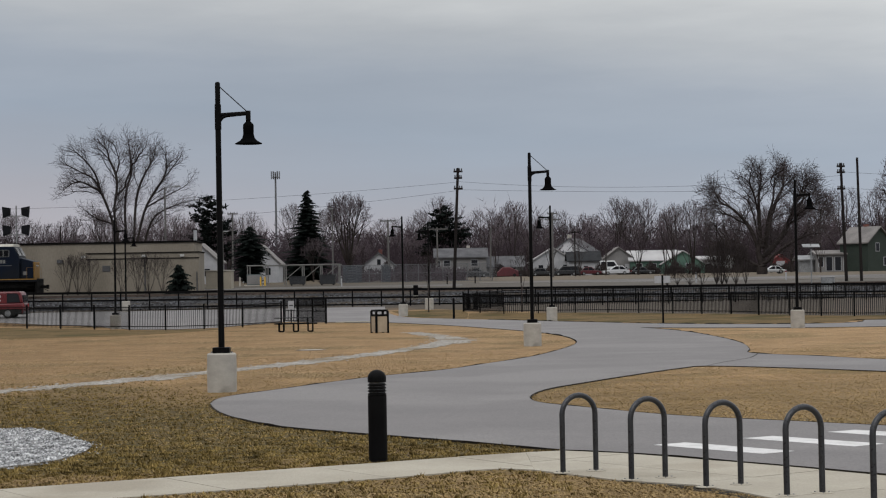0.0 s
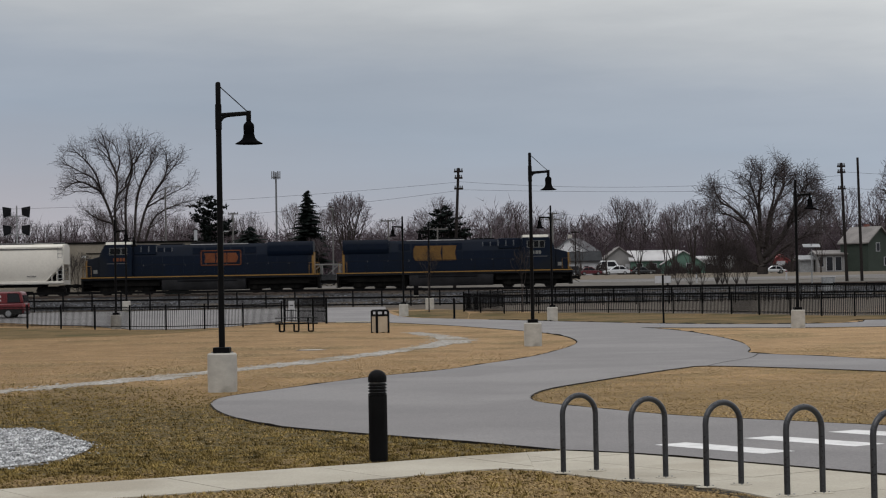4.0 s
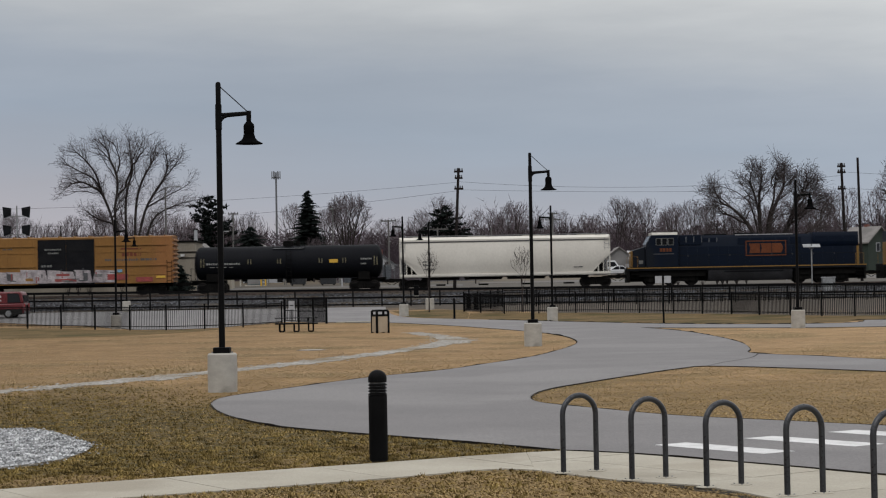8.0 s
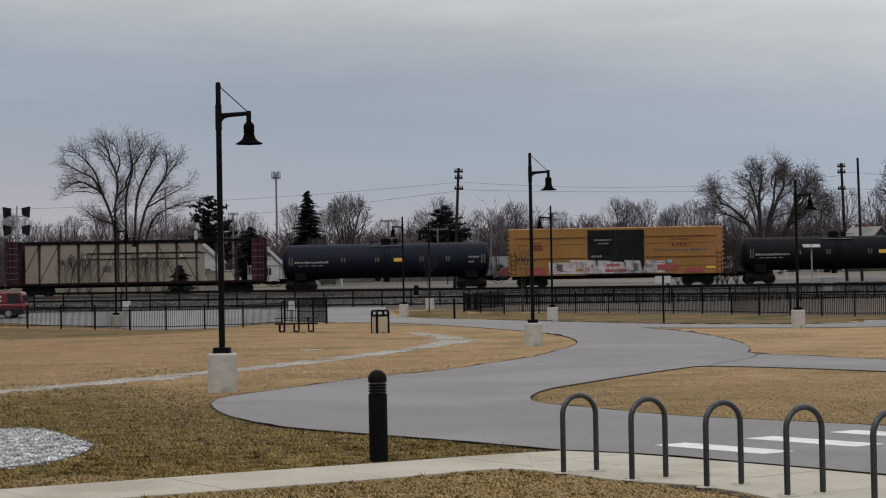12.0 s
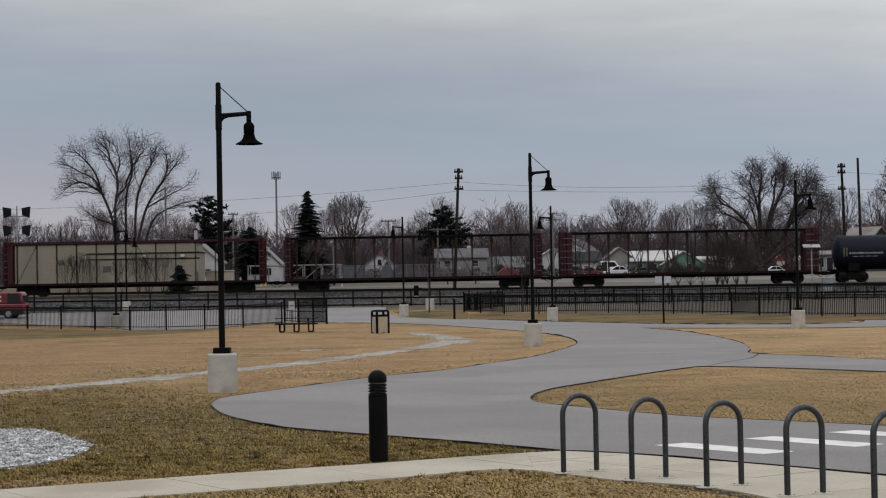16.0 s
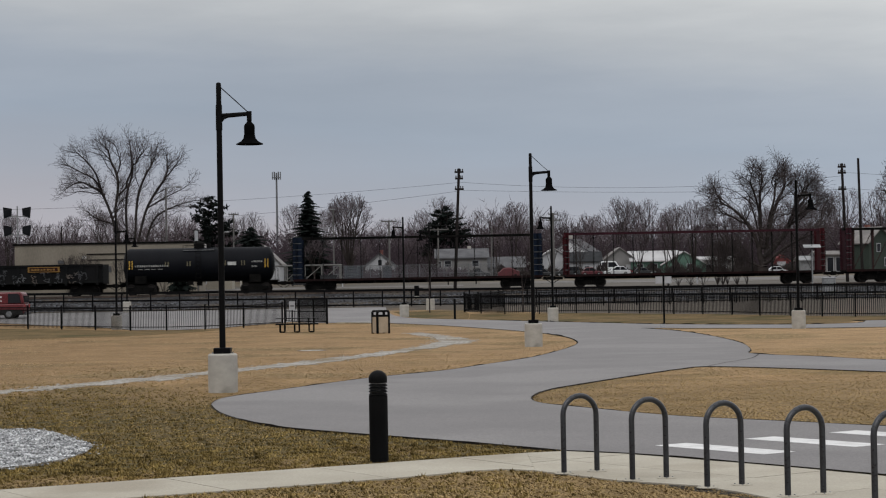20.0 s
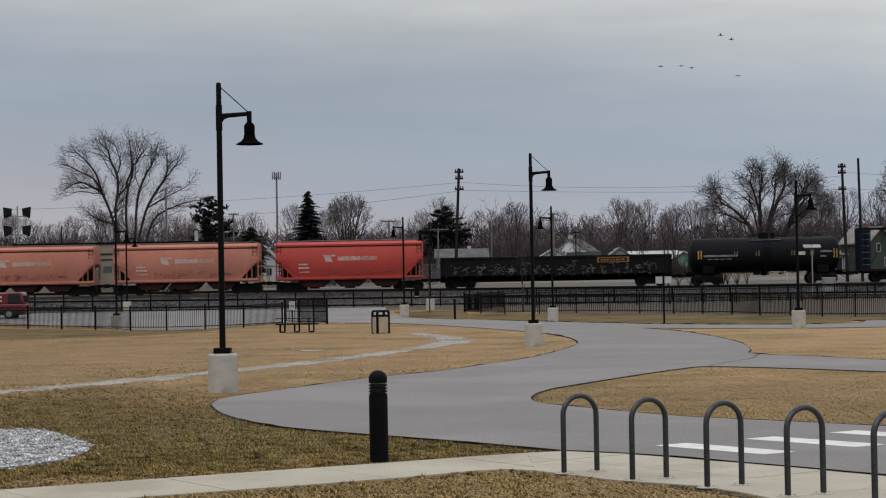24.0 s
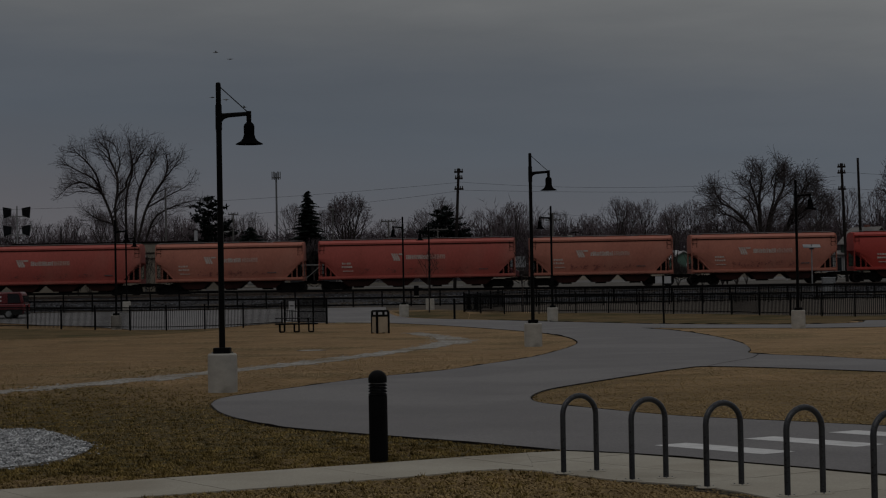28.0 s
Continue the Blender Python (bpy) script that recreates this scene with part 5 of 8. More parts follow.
    # the painted emblem on the hood: three plain yellow blocks
    for s in (-1, 1):
        z0, z1 = (2.55, 3.85) if not boxed else (2.7, 3.55)
        wd = 1.22 if not boxed else 0.95
        x0 = -3.6 if not boxed else -3.28
        for k in range(3):
            a = x0 + k * (wd + 0.06)
            lo = [(a + 0.16, z0), (a + wd, z0), (a + wd, z1), (a + 0.16, z1), (a, z1 - 0.3), (a, z0 + 0.3)] if k == 0 else [(a, z0), (a + wd, z0), (a + wd - 0.12, (z0 + z1) / 2), (a + wd, z1), (a, z1)]
            y0, y1 = sorted((s * 0.964, s * 0.972))
            part("emblem_block", Shape().prism(lo, y0, y1, "y"), M_LORANGE if boxed else M_LEMB, t, "faded orange emblem block" if boxed else "faded yellow emblem block", smooth=0)
        if boxed:
            fr = Shape()
            xa, xb = x0 - 0.3, x0 + 3 * (wd + 0.06) + 0.25
            y0, y1 = sorted((s * 0.964, s * 0.972))
            for q in ((xa, 2.45, xa + 0.09, 3.8), (xb - 0.09, 2.45, xb, 3.8), (xa, 2.45, xb, 2.54), (xa, 3.71, xb, 3.8)):
                fr.box(q[0], y0, q[1], q[2], y1, q[3])
            part("emblem_frame", fr, M_LORANGE, t, smooth=0)
    truck(t, -6.6, "loco", turned)
    truck(t, 6.6, "loco", turned)
    couplers(t, half)
    return t


def covered_hopper(front, rear, body, sill, tall, bays, label, marks, seed, dark_ends=True, inset=0.82):
    t, half = car_thing("covered_hopper", label, "freight car", front, rear)
    e = half - inset
    # curved side sheets, cut away at the ends over slope sheets
    ring = [(-1.42, 1.25), (-1.55, 1.9), (-1.58, 2.7), (-1.5, 3.6), (-1.32, tall - 0.32), (-0.9, tall - 0.08), (0, tall), (0.9, tall - 0.08), (1.32, tall - 0.32), (1.5, 3.6), (1.58, 2.7), (1.55, 1.9), (1.42, 1.25)]
    s = Shape()
    nr, cut = len(ring), 1.7
    v, f = [], []
    xs = [-e, -e + cut, e - cut, e]
    for x in xs:
        for y, z in ring:
            if abs(x) == e and z < 3.0:
                z = 3.0 - (3.0 - z) * 0.12
            v.append((x, y, z))
    for k in range(3):
        f += [(k * nr + i, k * nr + i + 1, (k + 1) * nr + i + 1, (k + 1) * nr + i) for i in range(nr - 1)]
        f.append((k * nr + nr - 1, k * nr, (k + 1) * nr, (k + 1) * nr + nr - 1))
    f += [tuple(range(nr)), tuple(3 * nr + i for i in range(nr - 1, -1, -1))]
    part("body", s.add(v, f), body, t, smooth=28)
    part("side_sill", Shape().box(-e, -1.56, 1.12, e, -1.40, 1.32).box(-e, 1.40, 1.12, e, 1.56, 1.32).box(-e, -1.5, 1.05, e, 1.5, 1.14), sill, t, bevel=0.015)
    for q in (-1, 1):
        part("eave_rail", Shape().box(-e, q * 1.36 - 0.06, tall - 0.42, e, q * 1.36 + 0.06, tall - 0.26), body, t, bevel=0.015)
        # shadow line below the eave rail, drawn as a thin dark strip
        part("eave_seam", Shape().box(-e, q * 1.40 - 0.03, tall - 0.5, e, q * 1.40 + 0.03, tall - 0.44), M_CHUTE if marks == "brand" else M_MARKD, t, smooth=0)
        part("end_wall", Shape().box(q * (e - 0.06) - 0.05, -1.3, 2.9, q * (e - 0.06) + 0.05, 1.3, tall - 0.1), body, t)
        part("end_sill", Shape().box(q * (e - 0.1) - 0.12, -1.5, 1.02, q * (e - 0.1) + 0.12, 1.5, 1.4), sill, t)
        for y in (-1.45, 1.45):
            part("corner_post", Shape().box(q * (e - 0.05) - 0.05, y - 0.05, 1.3, q * (e - 0.05) + 0.05, y + 0.05, tall - 0.35), body, t)
            part("end_strut", Shape().tube((q * (e - 0.1), y, 2.95), (q * (e - cut + 0.1), y, 1.3), 0.05, n=5), body, t)
            for k in range(2):
                part("brace_post", Shape().box(q * (e - 0.6 - k * 0.45) - 0.035, y - 0.03, 1.3, q * (e - 0.6 - k * 0.45) + 0.035, y + 0.03, 2.6 - k * 0.45), body, t)
            ladder(t, q * (e - 0.3), y * 1.05, 1.35, tall - 0.3, M_RUNGEAR if dark_ends else M_GALV, 0.36, 8)
        part("slope_sheet", Shape().prism([(q * (e - 0.2), 2.95), (q * (e - cut - 0.1), 1.35), (q * (e - cut - 0.2), 1.35), (q * (e - 0.3), 2.95)], -1.35, 1.35, "y"), M_RUNGEAR if dark_ends else M_MARKD, t)
        # sill structure as a near-black fill, standing in for the shaded cut-away too
        part("draft_sill", Shape().prism([(q * (e - 0.4), 1.15), (q * (e - 0.4), 2.85), (q * (e - cut - 0.3), 1.15)], -0.55, 0.55, "y"), M_RUNGEAR, t)
        part("brake_gear", Shape().box(q * (e - 1.0) - 0.3, -0.5, 1.35, q * (e - 1.0) + 0.3, 0.1, 1.8).tube((q * (e - 0.45), 0.3, 1.4), (q * (e - 0.45), 0.3, 2.2), 0.05, n=8), M_MARK if not dark_ends else M_RUNGEAR, t)
    roof = part("running_board", Shape().box(-e + 0.2, -0.35, tall + 0.06, e - 0.2, 0.35, tall + 0.1), M_GALV, t, "galvanised roof walkway")
    for k in range(4):
        x = -e + 2.0 + k * (2 * e - 4.0) / 3
        part("roof_hatch", Shape().box(x - 0.8, -0.28, tall - 0.02, x + 0.8, 0.28, tall + 0.05), body, t, bevel=0.02)
    span = (2 * e - 2 * cut) / bays
    low = 0.42 if marks == "brand" else 0.8
    for k in range(bays):
        x = -e + cut + span * (k + 0.5)
        part("hopper_chute", Shape().prism([(x - span / 2 + 0.02, 1.2), (x - span * (0.38 if marks == "brand" else 0.45), (1.2 + low) / 2), (x - span * (0.24 if marks == "brand" else 0.42), low), (x + span * (0.24 if marks == "brand" else 0.42), low), (x + span * (0.38 if marks == "brand" else 0.45), (1.2 + low) / 2), (x + span / 2 - 0.02, 1.2)], -1.25, 1.25, "y"), M_CHUTE if marks == "brand" else M_RUNGEAR, t)
        part("outlet_gate", Shape().box(x - 0.42, -0.9, 0.3, x + 0.42, 0.9, 0.44), M_RUNGEAR, t)
    for q in (-1, 1):
        y = q * 1.592
        if marks == "brand":
            ox = -1.5
            for k in range(3):
                a = ox - 0.75 + k * 0.2
                y0, y1 = sorted((y, y + q * 0.006))
                part("emblem_chevron", Shape().prism([(a, 3.25), (a + 0.13, 3.25), (a + 0.36, 2.75), (a + 0.36, 2.6), (a + 0.24, 2.6)], y0, y1, "y"), M_MARKP, t, smooth=0)
            part("emblem_bar", Shape().box(ox - 0.1, min(y, y + q * 0.006), 3.1, ox + 0.3, max(y, y + q * 0.006), 3.24), M_MARKP, t, smooth=0)
            text_bars(t, ox + 0.55, 2.72, 2.0, 0.38, y, M_MARKP, seed, n=12)
            text_bars(t, ox + 2.6, 2.72, 1.4, 0.38, y, M_MARKF, seed + 1, n=9)
        text_bars(t, -e + cut + 0.35, 2.35, 0.85, 0.16, y, M_MARKP if marks == "brand" else M_MARKD, seed + 2, n=4)
        text_bars(t, -e + cut + 0.35, 2.05, 0.95, 0.16, y, M_MARKP if marks == "brand" else M_MARKD, seed + 3, n=5)
        text_bars(t, -e + cut + 0.45, 1.72, 0.9, 0.1, q * 1.575, M_MARKP if marks == "brand" else M_MARKD, seed + 4, n=8)
        text_bars(t, e - cut - 1.5, 1.72, 0.8, 0.1, q * 1.575, M_MARKD, seed + 5, n=6)
        if marks == "brand":
            rs = random.Random(seed + 6)
            for k in range(5):
                spray_tag(t, rs, -e + cut + 1.7 + k * (2 * e - 2 * cut - 3.6) / 5, 1.5, 1.5, 0.5, q * 1.585, M_SCRAWL)
    truck(t, -half + 2.0)
    truck(t, half - 2.0)
    couplers(t, half)
    return t


def tank_car(front, rear, radius, centre, paint, label, seed, yellow_at=0.5, stripes="pale"):
    t, half = car_thing("tank_car", label, "freight car", front, rear)
    e = half - 0.75
    cap = [(radius * math.sin(a), 0.55 * (1 - math.cos(a))) for a in [math.pi / 2 * k / 6 for k in range(7)]]
    prof = [(max(0.02, r), -e + d) for r, d in cap] + [(max(0.02, r), e - d) for r, d in reversed(cap)]
    part("tank", Shape().lathe(prof, 40, (0, 0, centre), "x"), paint, t, "round black tank with domed ends", smooth=30)
    for x in (-e * 0.5, 0.0, e * 0.5):
        part("weld_band", Shape().lathe([(radius + 0.006, x - 0.05), (radius + 0.006, x + 0.05)], 40, (0, 0, centre), "x"), paint, t)
    for q in (-1, 1):
        a, b = sorted((q * (half - 3.6), q * (half - 0.5)))
        part("stub_sill", Shape().box(a, -0.4, 0.75, b, 0.4, 1.15), M_RUNGEAR, t)
        part("saddle", Shape().box(q * (half - 2.4) - 0.5, -1.2, 1.0, q * (half - 2.4) + 0.5, 1.2, centre - radius * 0.62), M_RUNGEAR, t)
        part("end_platform", Shape().box(q * (half - 0.75) - 0.28, -1.45, 1.05, q * (half - 0.75) + 0.28, 1.45, 1.16), M_RUNGEAR, t)
        part("end_rail", Shape().pipe([(q * (half - 0.6), -1.4, 1.1), (q * (half - 0.6), -1.4, 2.2), (q * (half - 0.6), 1.4, 2.2), (q * (half - 0.6), 1.4, 1.1)], 0.025, 5), M_RUNGEAR, t)
    top = centre + radius
    part("dome", Shape().lathe([(0.48, top - 0.1), (0.48, top + 0.38), (0.4, top + 0.46)], 20).tube((0.85, 0, top - 0.05), (0.85, 0, top + 0.42), 0.2, n=10), M_RUNGEAR, t, "valve housing on top")
    part("walkway", Shape().box(-1.3, -0.95, top - 0.24, 1.5, -0.7, top - 0.2).box(-1.3, 0.7, top - 0.24, 1.5, 0.95, top - 0.2), M_GALV, t, "grated top walkway")
    r = Shape()
    for y in (-0.95, 0.95):
        r.tube((-1.3, y, top + 0.2), (1.5, y, top + 0.2), 0.018, n=5)
        for x in (-1.3, 0.1, 1.5):
            r.tube((x, y, top - 0.24), (x, y, top + 0.2), 0.018, n=5)
    part("walkway_rail", r, M_RUNGEAR, t)
    for q in (-1, 1):
        ladder(t, 0.1, q * (radius + 0.05), 0.9, top - 0.35, M_RUNGEAR, 0.42, 8)
        y = q * (radius + 0.012)
        dash = M_YELLOW if stripes == "yellow" else M_MARK
        for k, x in enumerate((-e + 0.7, -e * 0.42, -0.9, e * 0.33, e * 0.58, e - 0.75)):
            for d in (0.0, 0.24):
                plate(t, x + d, centre - (0.35 if k in (0, 5) else 0.12), x + d + 0.06, centre + 0.42 if k in (0, 5) else centre + 0.3, y, dash if stripes == "yellow" and k in (0, 5) else M_DULLY, "reflector_strip")
        text_bars(t, -e + 1.2, centre - 0.15, 3.0, 0.17, y, M_TMARK, seed, n=15)
        text_bars(t, -e + 1.5, centre - 0.38, 2.3, 0.05, y, M_TMARK, seed + 4, n=4)
        text_bars(t, e - 1.9, centre + 0.12, 1.0, 0.16, y, M_TMARK, seed + 1, n=6)
        text_bars(t, e - 1.9, centre - 0.3, 0.5, 0.14, y - q * 0.004, M_TMARK, seed + 2, n=4)
        plate(t, e * (2 * yellow_at - 1), centre - 0.1, e * (2 * yellow_at - 1) + 0.75, centre + 0.2, y, M_YELLOW if stripes == "pale" else M_MARK, "placard", label="small bright placard")
    part("outlet_valve", Shape().tube((0, 0, centre - radius + 0.1), (0, 0, centre - radius - 0.35), 0.25, n=12), M_RUNGEAR, t)
    part("valve_box", Shape().box(-1.0, -0.7, centre - radius - 0.28, -0.5, -0.2, centre - radius + 0.12), M_RUNGEAR, t)
    truck(t, -half + 2.4)
    truck(t, half - 2.4)
    couplers(t, half)
    return t


def boxcar(front, rear):
    t, half = car_thing("boxcar", "weathered yellow high boxcar with black doors and sprayed patches", "freight car", front, rear)
    e, z0, z1 = half - 1.0, 1.0, 5.05
    part("body", Shape().box(-e, -1.5, z0, e, 1.5, z1), M_BOX, t, "weathered yellow steel body", bevel=0.02)
    part("roof", Shape().prism([(-1.52, z1), (-1.5, z1 + 0.07), (0, z1 + 0.16), (1.5, z1 + 0.07), (1.52, z1)], -e - 0.04, e + 0.04, "x"), M_BOX, t, "ribbed steel roof")
    for k in range(14):
        x = -e + 0.7 + k * (2 * e - 1.4) / 13
        part("roof_rib", Shape().box(x - 0.05, -1.45, z1 + 0.06, x + 0.05, 1.45, z1 + 0.2), M_BOX, t, smooth=0)
    for q in (-1, 1):
        for z, deep in ((1.75, 1.54), (2.55, 1.6), (3.75, 1.54), (4.35, 1.6)):
            for a, b in ((-e + 0.5, -2.7), (2.6, e - 0.5)):
                part("side_rib", Shape().box(a, min(q * 1.5, q * deep), z, b, max(q * 1.5, q * deep), z + 0.1), M_BOX, t, smooth=0)
        for k in range(16):
            x = -e + 0.6 + k * (2 * e - 1.2) / 15
            if abs(x) > 2.7:
                part("side_post", Shape().box(x - 0.05, min(q * 1.5, q * 1.535), z0 + 0.1, x + 0.05, max(q * 1.5, q * 1.535), z1 - 0.1), M_BOX, t, smooth=0)
        for k in range(2):
            d = part("door", Shape().box(-2.5 + k * 2.5, min(q * 1.5, q * 1.58), z0 + 0.05, -0.03 + k * 2.5, max(q * 1.5, q * 1.58), z1 - 0.1), M_BOXBLK, t, "black sliding plug door", smooth=0)
            for z in (1.9, 2.9, 3.9):
                part("door_rib", Shape().box(-2.4 + k * 2.5, min(q * 1.58, q * 1.61), z, -0.15 + k * 2.5, max(q * 1.58, q * 1.61), z + 0.08), M_BOXBLK, d, smooth=0)
        part("door_track", Shape().box(-2.7, min(q * 1.5, q * 1.64), z0 - 0.05, e * 0.55, max(q * 1.5, q * 1.64), z0 + 0.05), M_RUNGEAR, t, smooth=0)
        y = q * 1.585
        text_bars(t, -1.9, 4.0, 1.5, 0.16, q * 1.59, M_FRAMEL, 20, n=9)
        text_bars(t, -1.6, 3.7, 1.0, 0.14, q * 1.59, M_FRAMEL, 21, n=6)
        text_bars(t, -2.2, 2.55, 1.0, 0.2, q * 1.59, M_FRAMEL, 22, n=4)
        text_bars(t, 3.4, 3.0, 4.6, 0.2, q * 1.504, M_MARKD, 23, n=22)
        for dx in (0.0, 0.35, 0.7, 1.05, 1.4):
            plate(t, 4.9 + dx, 3.4, 5.15 + dx, 3.7 + 0.15 * (dx in (0.35, 0.7)), q * 1.504, M_MARKR, "emblem_block", label="faded red emblem block")
        plate(t, 4.8, 4.0, 6.6, 4.12, q * 1.504, M_MARKR, "emblem_bar")
        plate(t, -7.6, 3.2, -6.4, 3.75, q * 1.504, M_MARKR, "emblem_block", label="faded red emblem block")
        plate(t, -7.4, 3.76, -6.6, 3.95, q * 1.504, M_MARKR, "emblem_block", label="faded red emblem block")
        text_bars(t, -8.0, 2.3, 1.0, 0.16, q * 1.504, M_MARKD, 24, n=5)
        text_bars(t, -8.0, 2.0, 0.8, 0.14, q * 1.504, M_MARKD, 25, n=4)
        text_bars(t, -5.6, 4.1, 0.9, 0.14, q * 1.504, M_MARKD, 26, n=5)
        text_bars(t, -5.6, 1.5, 1.1, 0.6, q * 1.504, M_MARKD, 27, n=4)
        # sprayed blocks low on the side
        rs = random.Random(31)
        x = -5.9
        for k in range(9):
            w = rs.uniform(0.9, 1.5)
            h = rs.uniform(0.95, 1.25)
            tilt = rs.uniform(-0.35, 0.35)
            lo = [(x, 1.15), (x + w * 0.95, 1.12), (x + w * 0.95 + tilt, 1.15 + h), (x + tilt, 1.2 + h)]
            yy = q * (1.62 if -2.6 < x + w and x < 2.6 else 1.545)
            y0, y1 = sorted((yy, yy + q * (0.004 + 0.002 * (k % 3))))
            part("sprayed_patch", Shape().prism(lo, y0, y1, "y"), M_SPRAYW, t, smooth=0)
            x += w * 0.93
        for a, b, c, d, m in ((-8.0, 1.1, -6.2, 1.7, M_SPRAYR), (-1.0, 1.25, 0.9, 1.5, M_SPRAYR), (-0.9, 1.75, 0.3, 1.95, M_SPRAYR), (-3.6, 1.35, -2.9, 1.6, M_BOX), (1.5, 1.3, 1.9, 2.0, M_MARKD),
                              (3.6, 1.35, 5.4, 1.85, M_SPRAYR), (4.5, 2.0, 4.9, 2.25, M_SPRAYB), (6.1, 1.15, 7.6, 1.55, M_SPRAYR), (-5.2, 1.4, -4.7, 2.0, M_MARKD), (7.9, 1.45, 8.7, 1.65, M_YELLOW)):
            plate(t, a, b, c, d, q * 1.63 if abs((a + c) / 2) < 2.6 else q * 1.556, m, "sprayed_patch")
        rs = random.Random(37)
        for k in range(26):
            a, b = rs.uniform(-5.6, 4.2), 1.2 + rs.random() * 0.8
            w, h = (rs.uniform(0.06, 0.12), rs.uniform(0.3, 0.7)) if k % 2 else (rs.uniform(0.3, 0.8), rs.uniform(0.06, 0.12))
            plate(t, a, b, a + w, b + h, q * (1.636 + 0.001 * (k % 4)) if abs(a) < 2.7 else q * (1.562 + 0.001 * (k % 4)), (M_MARKD, M_SPRAYR, M_FRAMEL, M_MARKD)[k % 4], "sprayed_stroke")
        for s in (-1, 1):
            ladder(t, s * (e - 0.3), q * 1.53, 1.0, 3.0, M_RUNGEAR, 0.4, 5)
    part("underframe", Shape().box(-e + 0.2, -0.3, 0.7, e - 0.2, 0.3, 1.0), M_RUNGEAR, t)
    for q in (-1, 1):
        for k in range(9):
            z = 1.35 + 0.41 * k
            part("end_rib", Shape().prism([(q * e, z), (q * (e + 0.16), z + 0.08), (q * (e + 0.16), z + 0.17), (q * e, z + 0.25)], -1.44, 1.44, "y"), M_BOX, t, smooth=0)
        part("end_sill", Shape().box(q * (e + 0.1) - 0.12, -1.3, 0.85, q * (e + 0.1) + 0.12, 1.3, 1.05), M_RUNGEAR, t)
    truck(t, -half + 3.0)
    truck(t, half - 3.0)
    couplers(t, half)
    return t


def centerbeam(front, rear, paint, label, inset=0.75, wing=0.6):
    t, half = car_thing("centerbeam_flatcar", label, "freight car", front, rear)
    e, tz = half - inset, 4.72
    part("deck", Shape().box(-e, -1.4, 1.0, e, 1.4, 1.12).box(-e, -1.45, 0.94, e, -1.36, 1.14).box(-e, 1.36, 0.94, e, 1.45, 1.14), M_DECK, t, "grimy dark red deck", smooth=0)
    part("centre_sill", Shape().prism([(-e, 0.8), (-e + 3.5, 0.7), (e - 3.5, 0.7), (e, 0.8), (e, 1.0), (-e, 1.0)], -0.35, 0.35, "y"), M_RUNGEAR, t, smooth=0)
    part("top_chord", Shape().box(-e, -0.42, tz - 0.1, e, 0.42, tz + 0.1), M_RUNGEAR if paint is not M_ORED else M_OXIDE, t, "grimy top chord", smooth=0)
    n = 13
    for k in range(n):
        x = -e + 0.9 + k * (2 * e - 1.8) / (n - 1)
        if paint is M_OXIDE:
            s = Shape().prism([(x - 0.06, 1.1), (x + 0.06, 1.1), (x + 0.06, 2.6), (x + 0.12, tz - 0.1), (x - 0.12, tz - 0.1), (x - 0.06, 2.6)], -0.2, 0.2, "y")
        else:
            s = Shape().box(x - 0.03, -0.2, 1.1, x + 0.03, 0.2, tz - 0.1)
        part("post", s, M_POST if paint is M_OXIDE else M_RUNGEAR, t, smooth=0)
    for k in (0, 1, 3, 4, 7, 8, 10, 11) if paint is M_OXIDE else (0, 5, 6, 11):
        a = -e + 0.9 + k * (2 * e - 1.8) / (n - 1)
        b = a + (2 * e - 1.8) / (n - 1)
        a, b = (a, b) if k < 6 else (b, a)
        part("diagonal", Shape().tube((a, 0, 1.15), (b, 0, tz - 0.15), 0.045 if paint is M_OXIDE else 0.03, n=4), M_POST if paint is M_OXIDE else M_RUNGEAR, t)
    for q in (-1, 1):
        x = q * (e - wing)
        bulk = part("bulkhead", Shape().box(x - 0.05, -1.42, 1.1, x + 0.05, 1.42, tz + 0.1).box(x - wing, -1.42, 1.1, x + wing, -1.34, tz + 0.1).box(x - wing, 1.34, 1.1, x + wing, 1.42, tz + 0.1), paint, t, "tall steel end bulkhead", smooth=0)
        for k in range(6):
            z = 1.5 + k * 0.55
            part("bulkhead_rib", Shape().box(x - wing + 0.04, -1.45, z, x + wing - 0.04, -1.40, z + 0.06), M_MARKD, bulk, smooth=0)
        ladder(t, q * (e - 0.12), -1.45, 1.1, tz - 0.2, M_RUNGEAR, 0.3, 7)
    for k in range(14):
        x = -e + 1.2 + k * (2 * e - 2.4) / 13
        part("winch", shared("winch", lambda: Shape().tube((0, -1.42, 0.72), (0, -1.42, 0.92), 0.08, n=6).mesh("winch")), M_RUNGEAR, t, at=(x, 0, 0))
    truck(t, -half + 3.3)
    truck(t, half - 3.3)
    couplers(t, half)
    return t


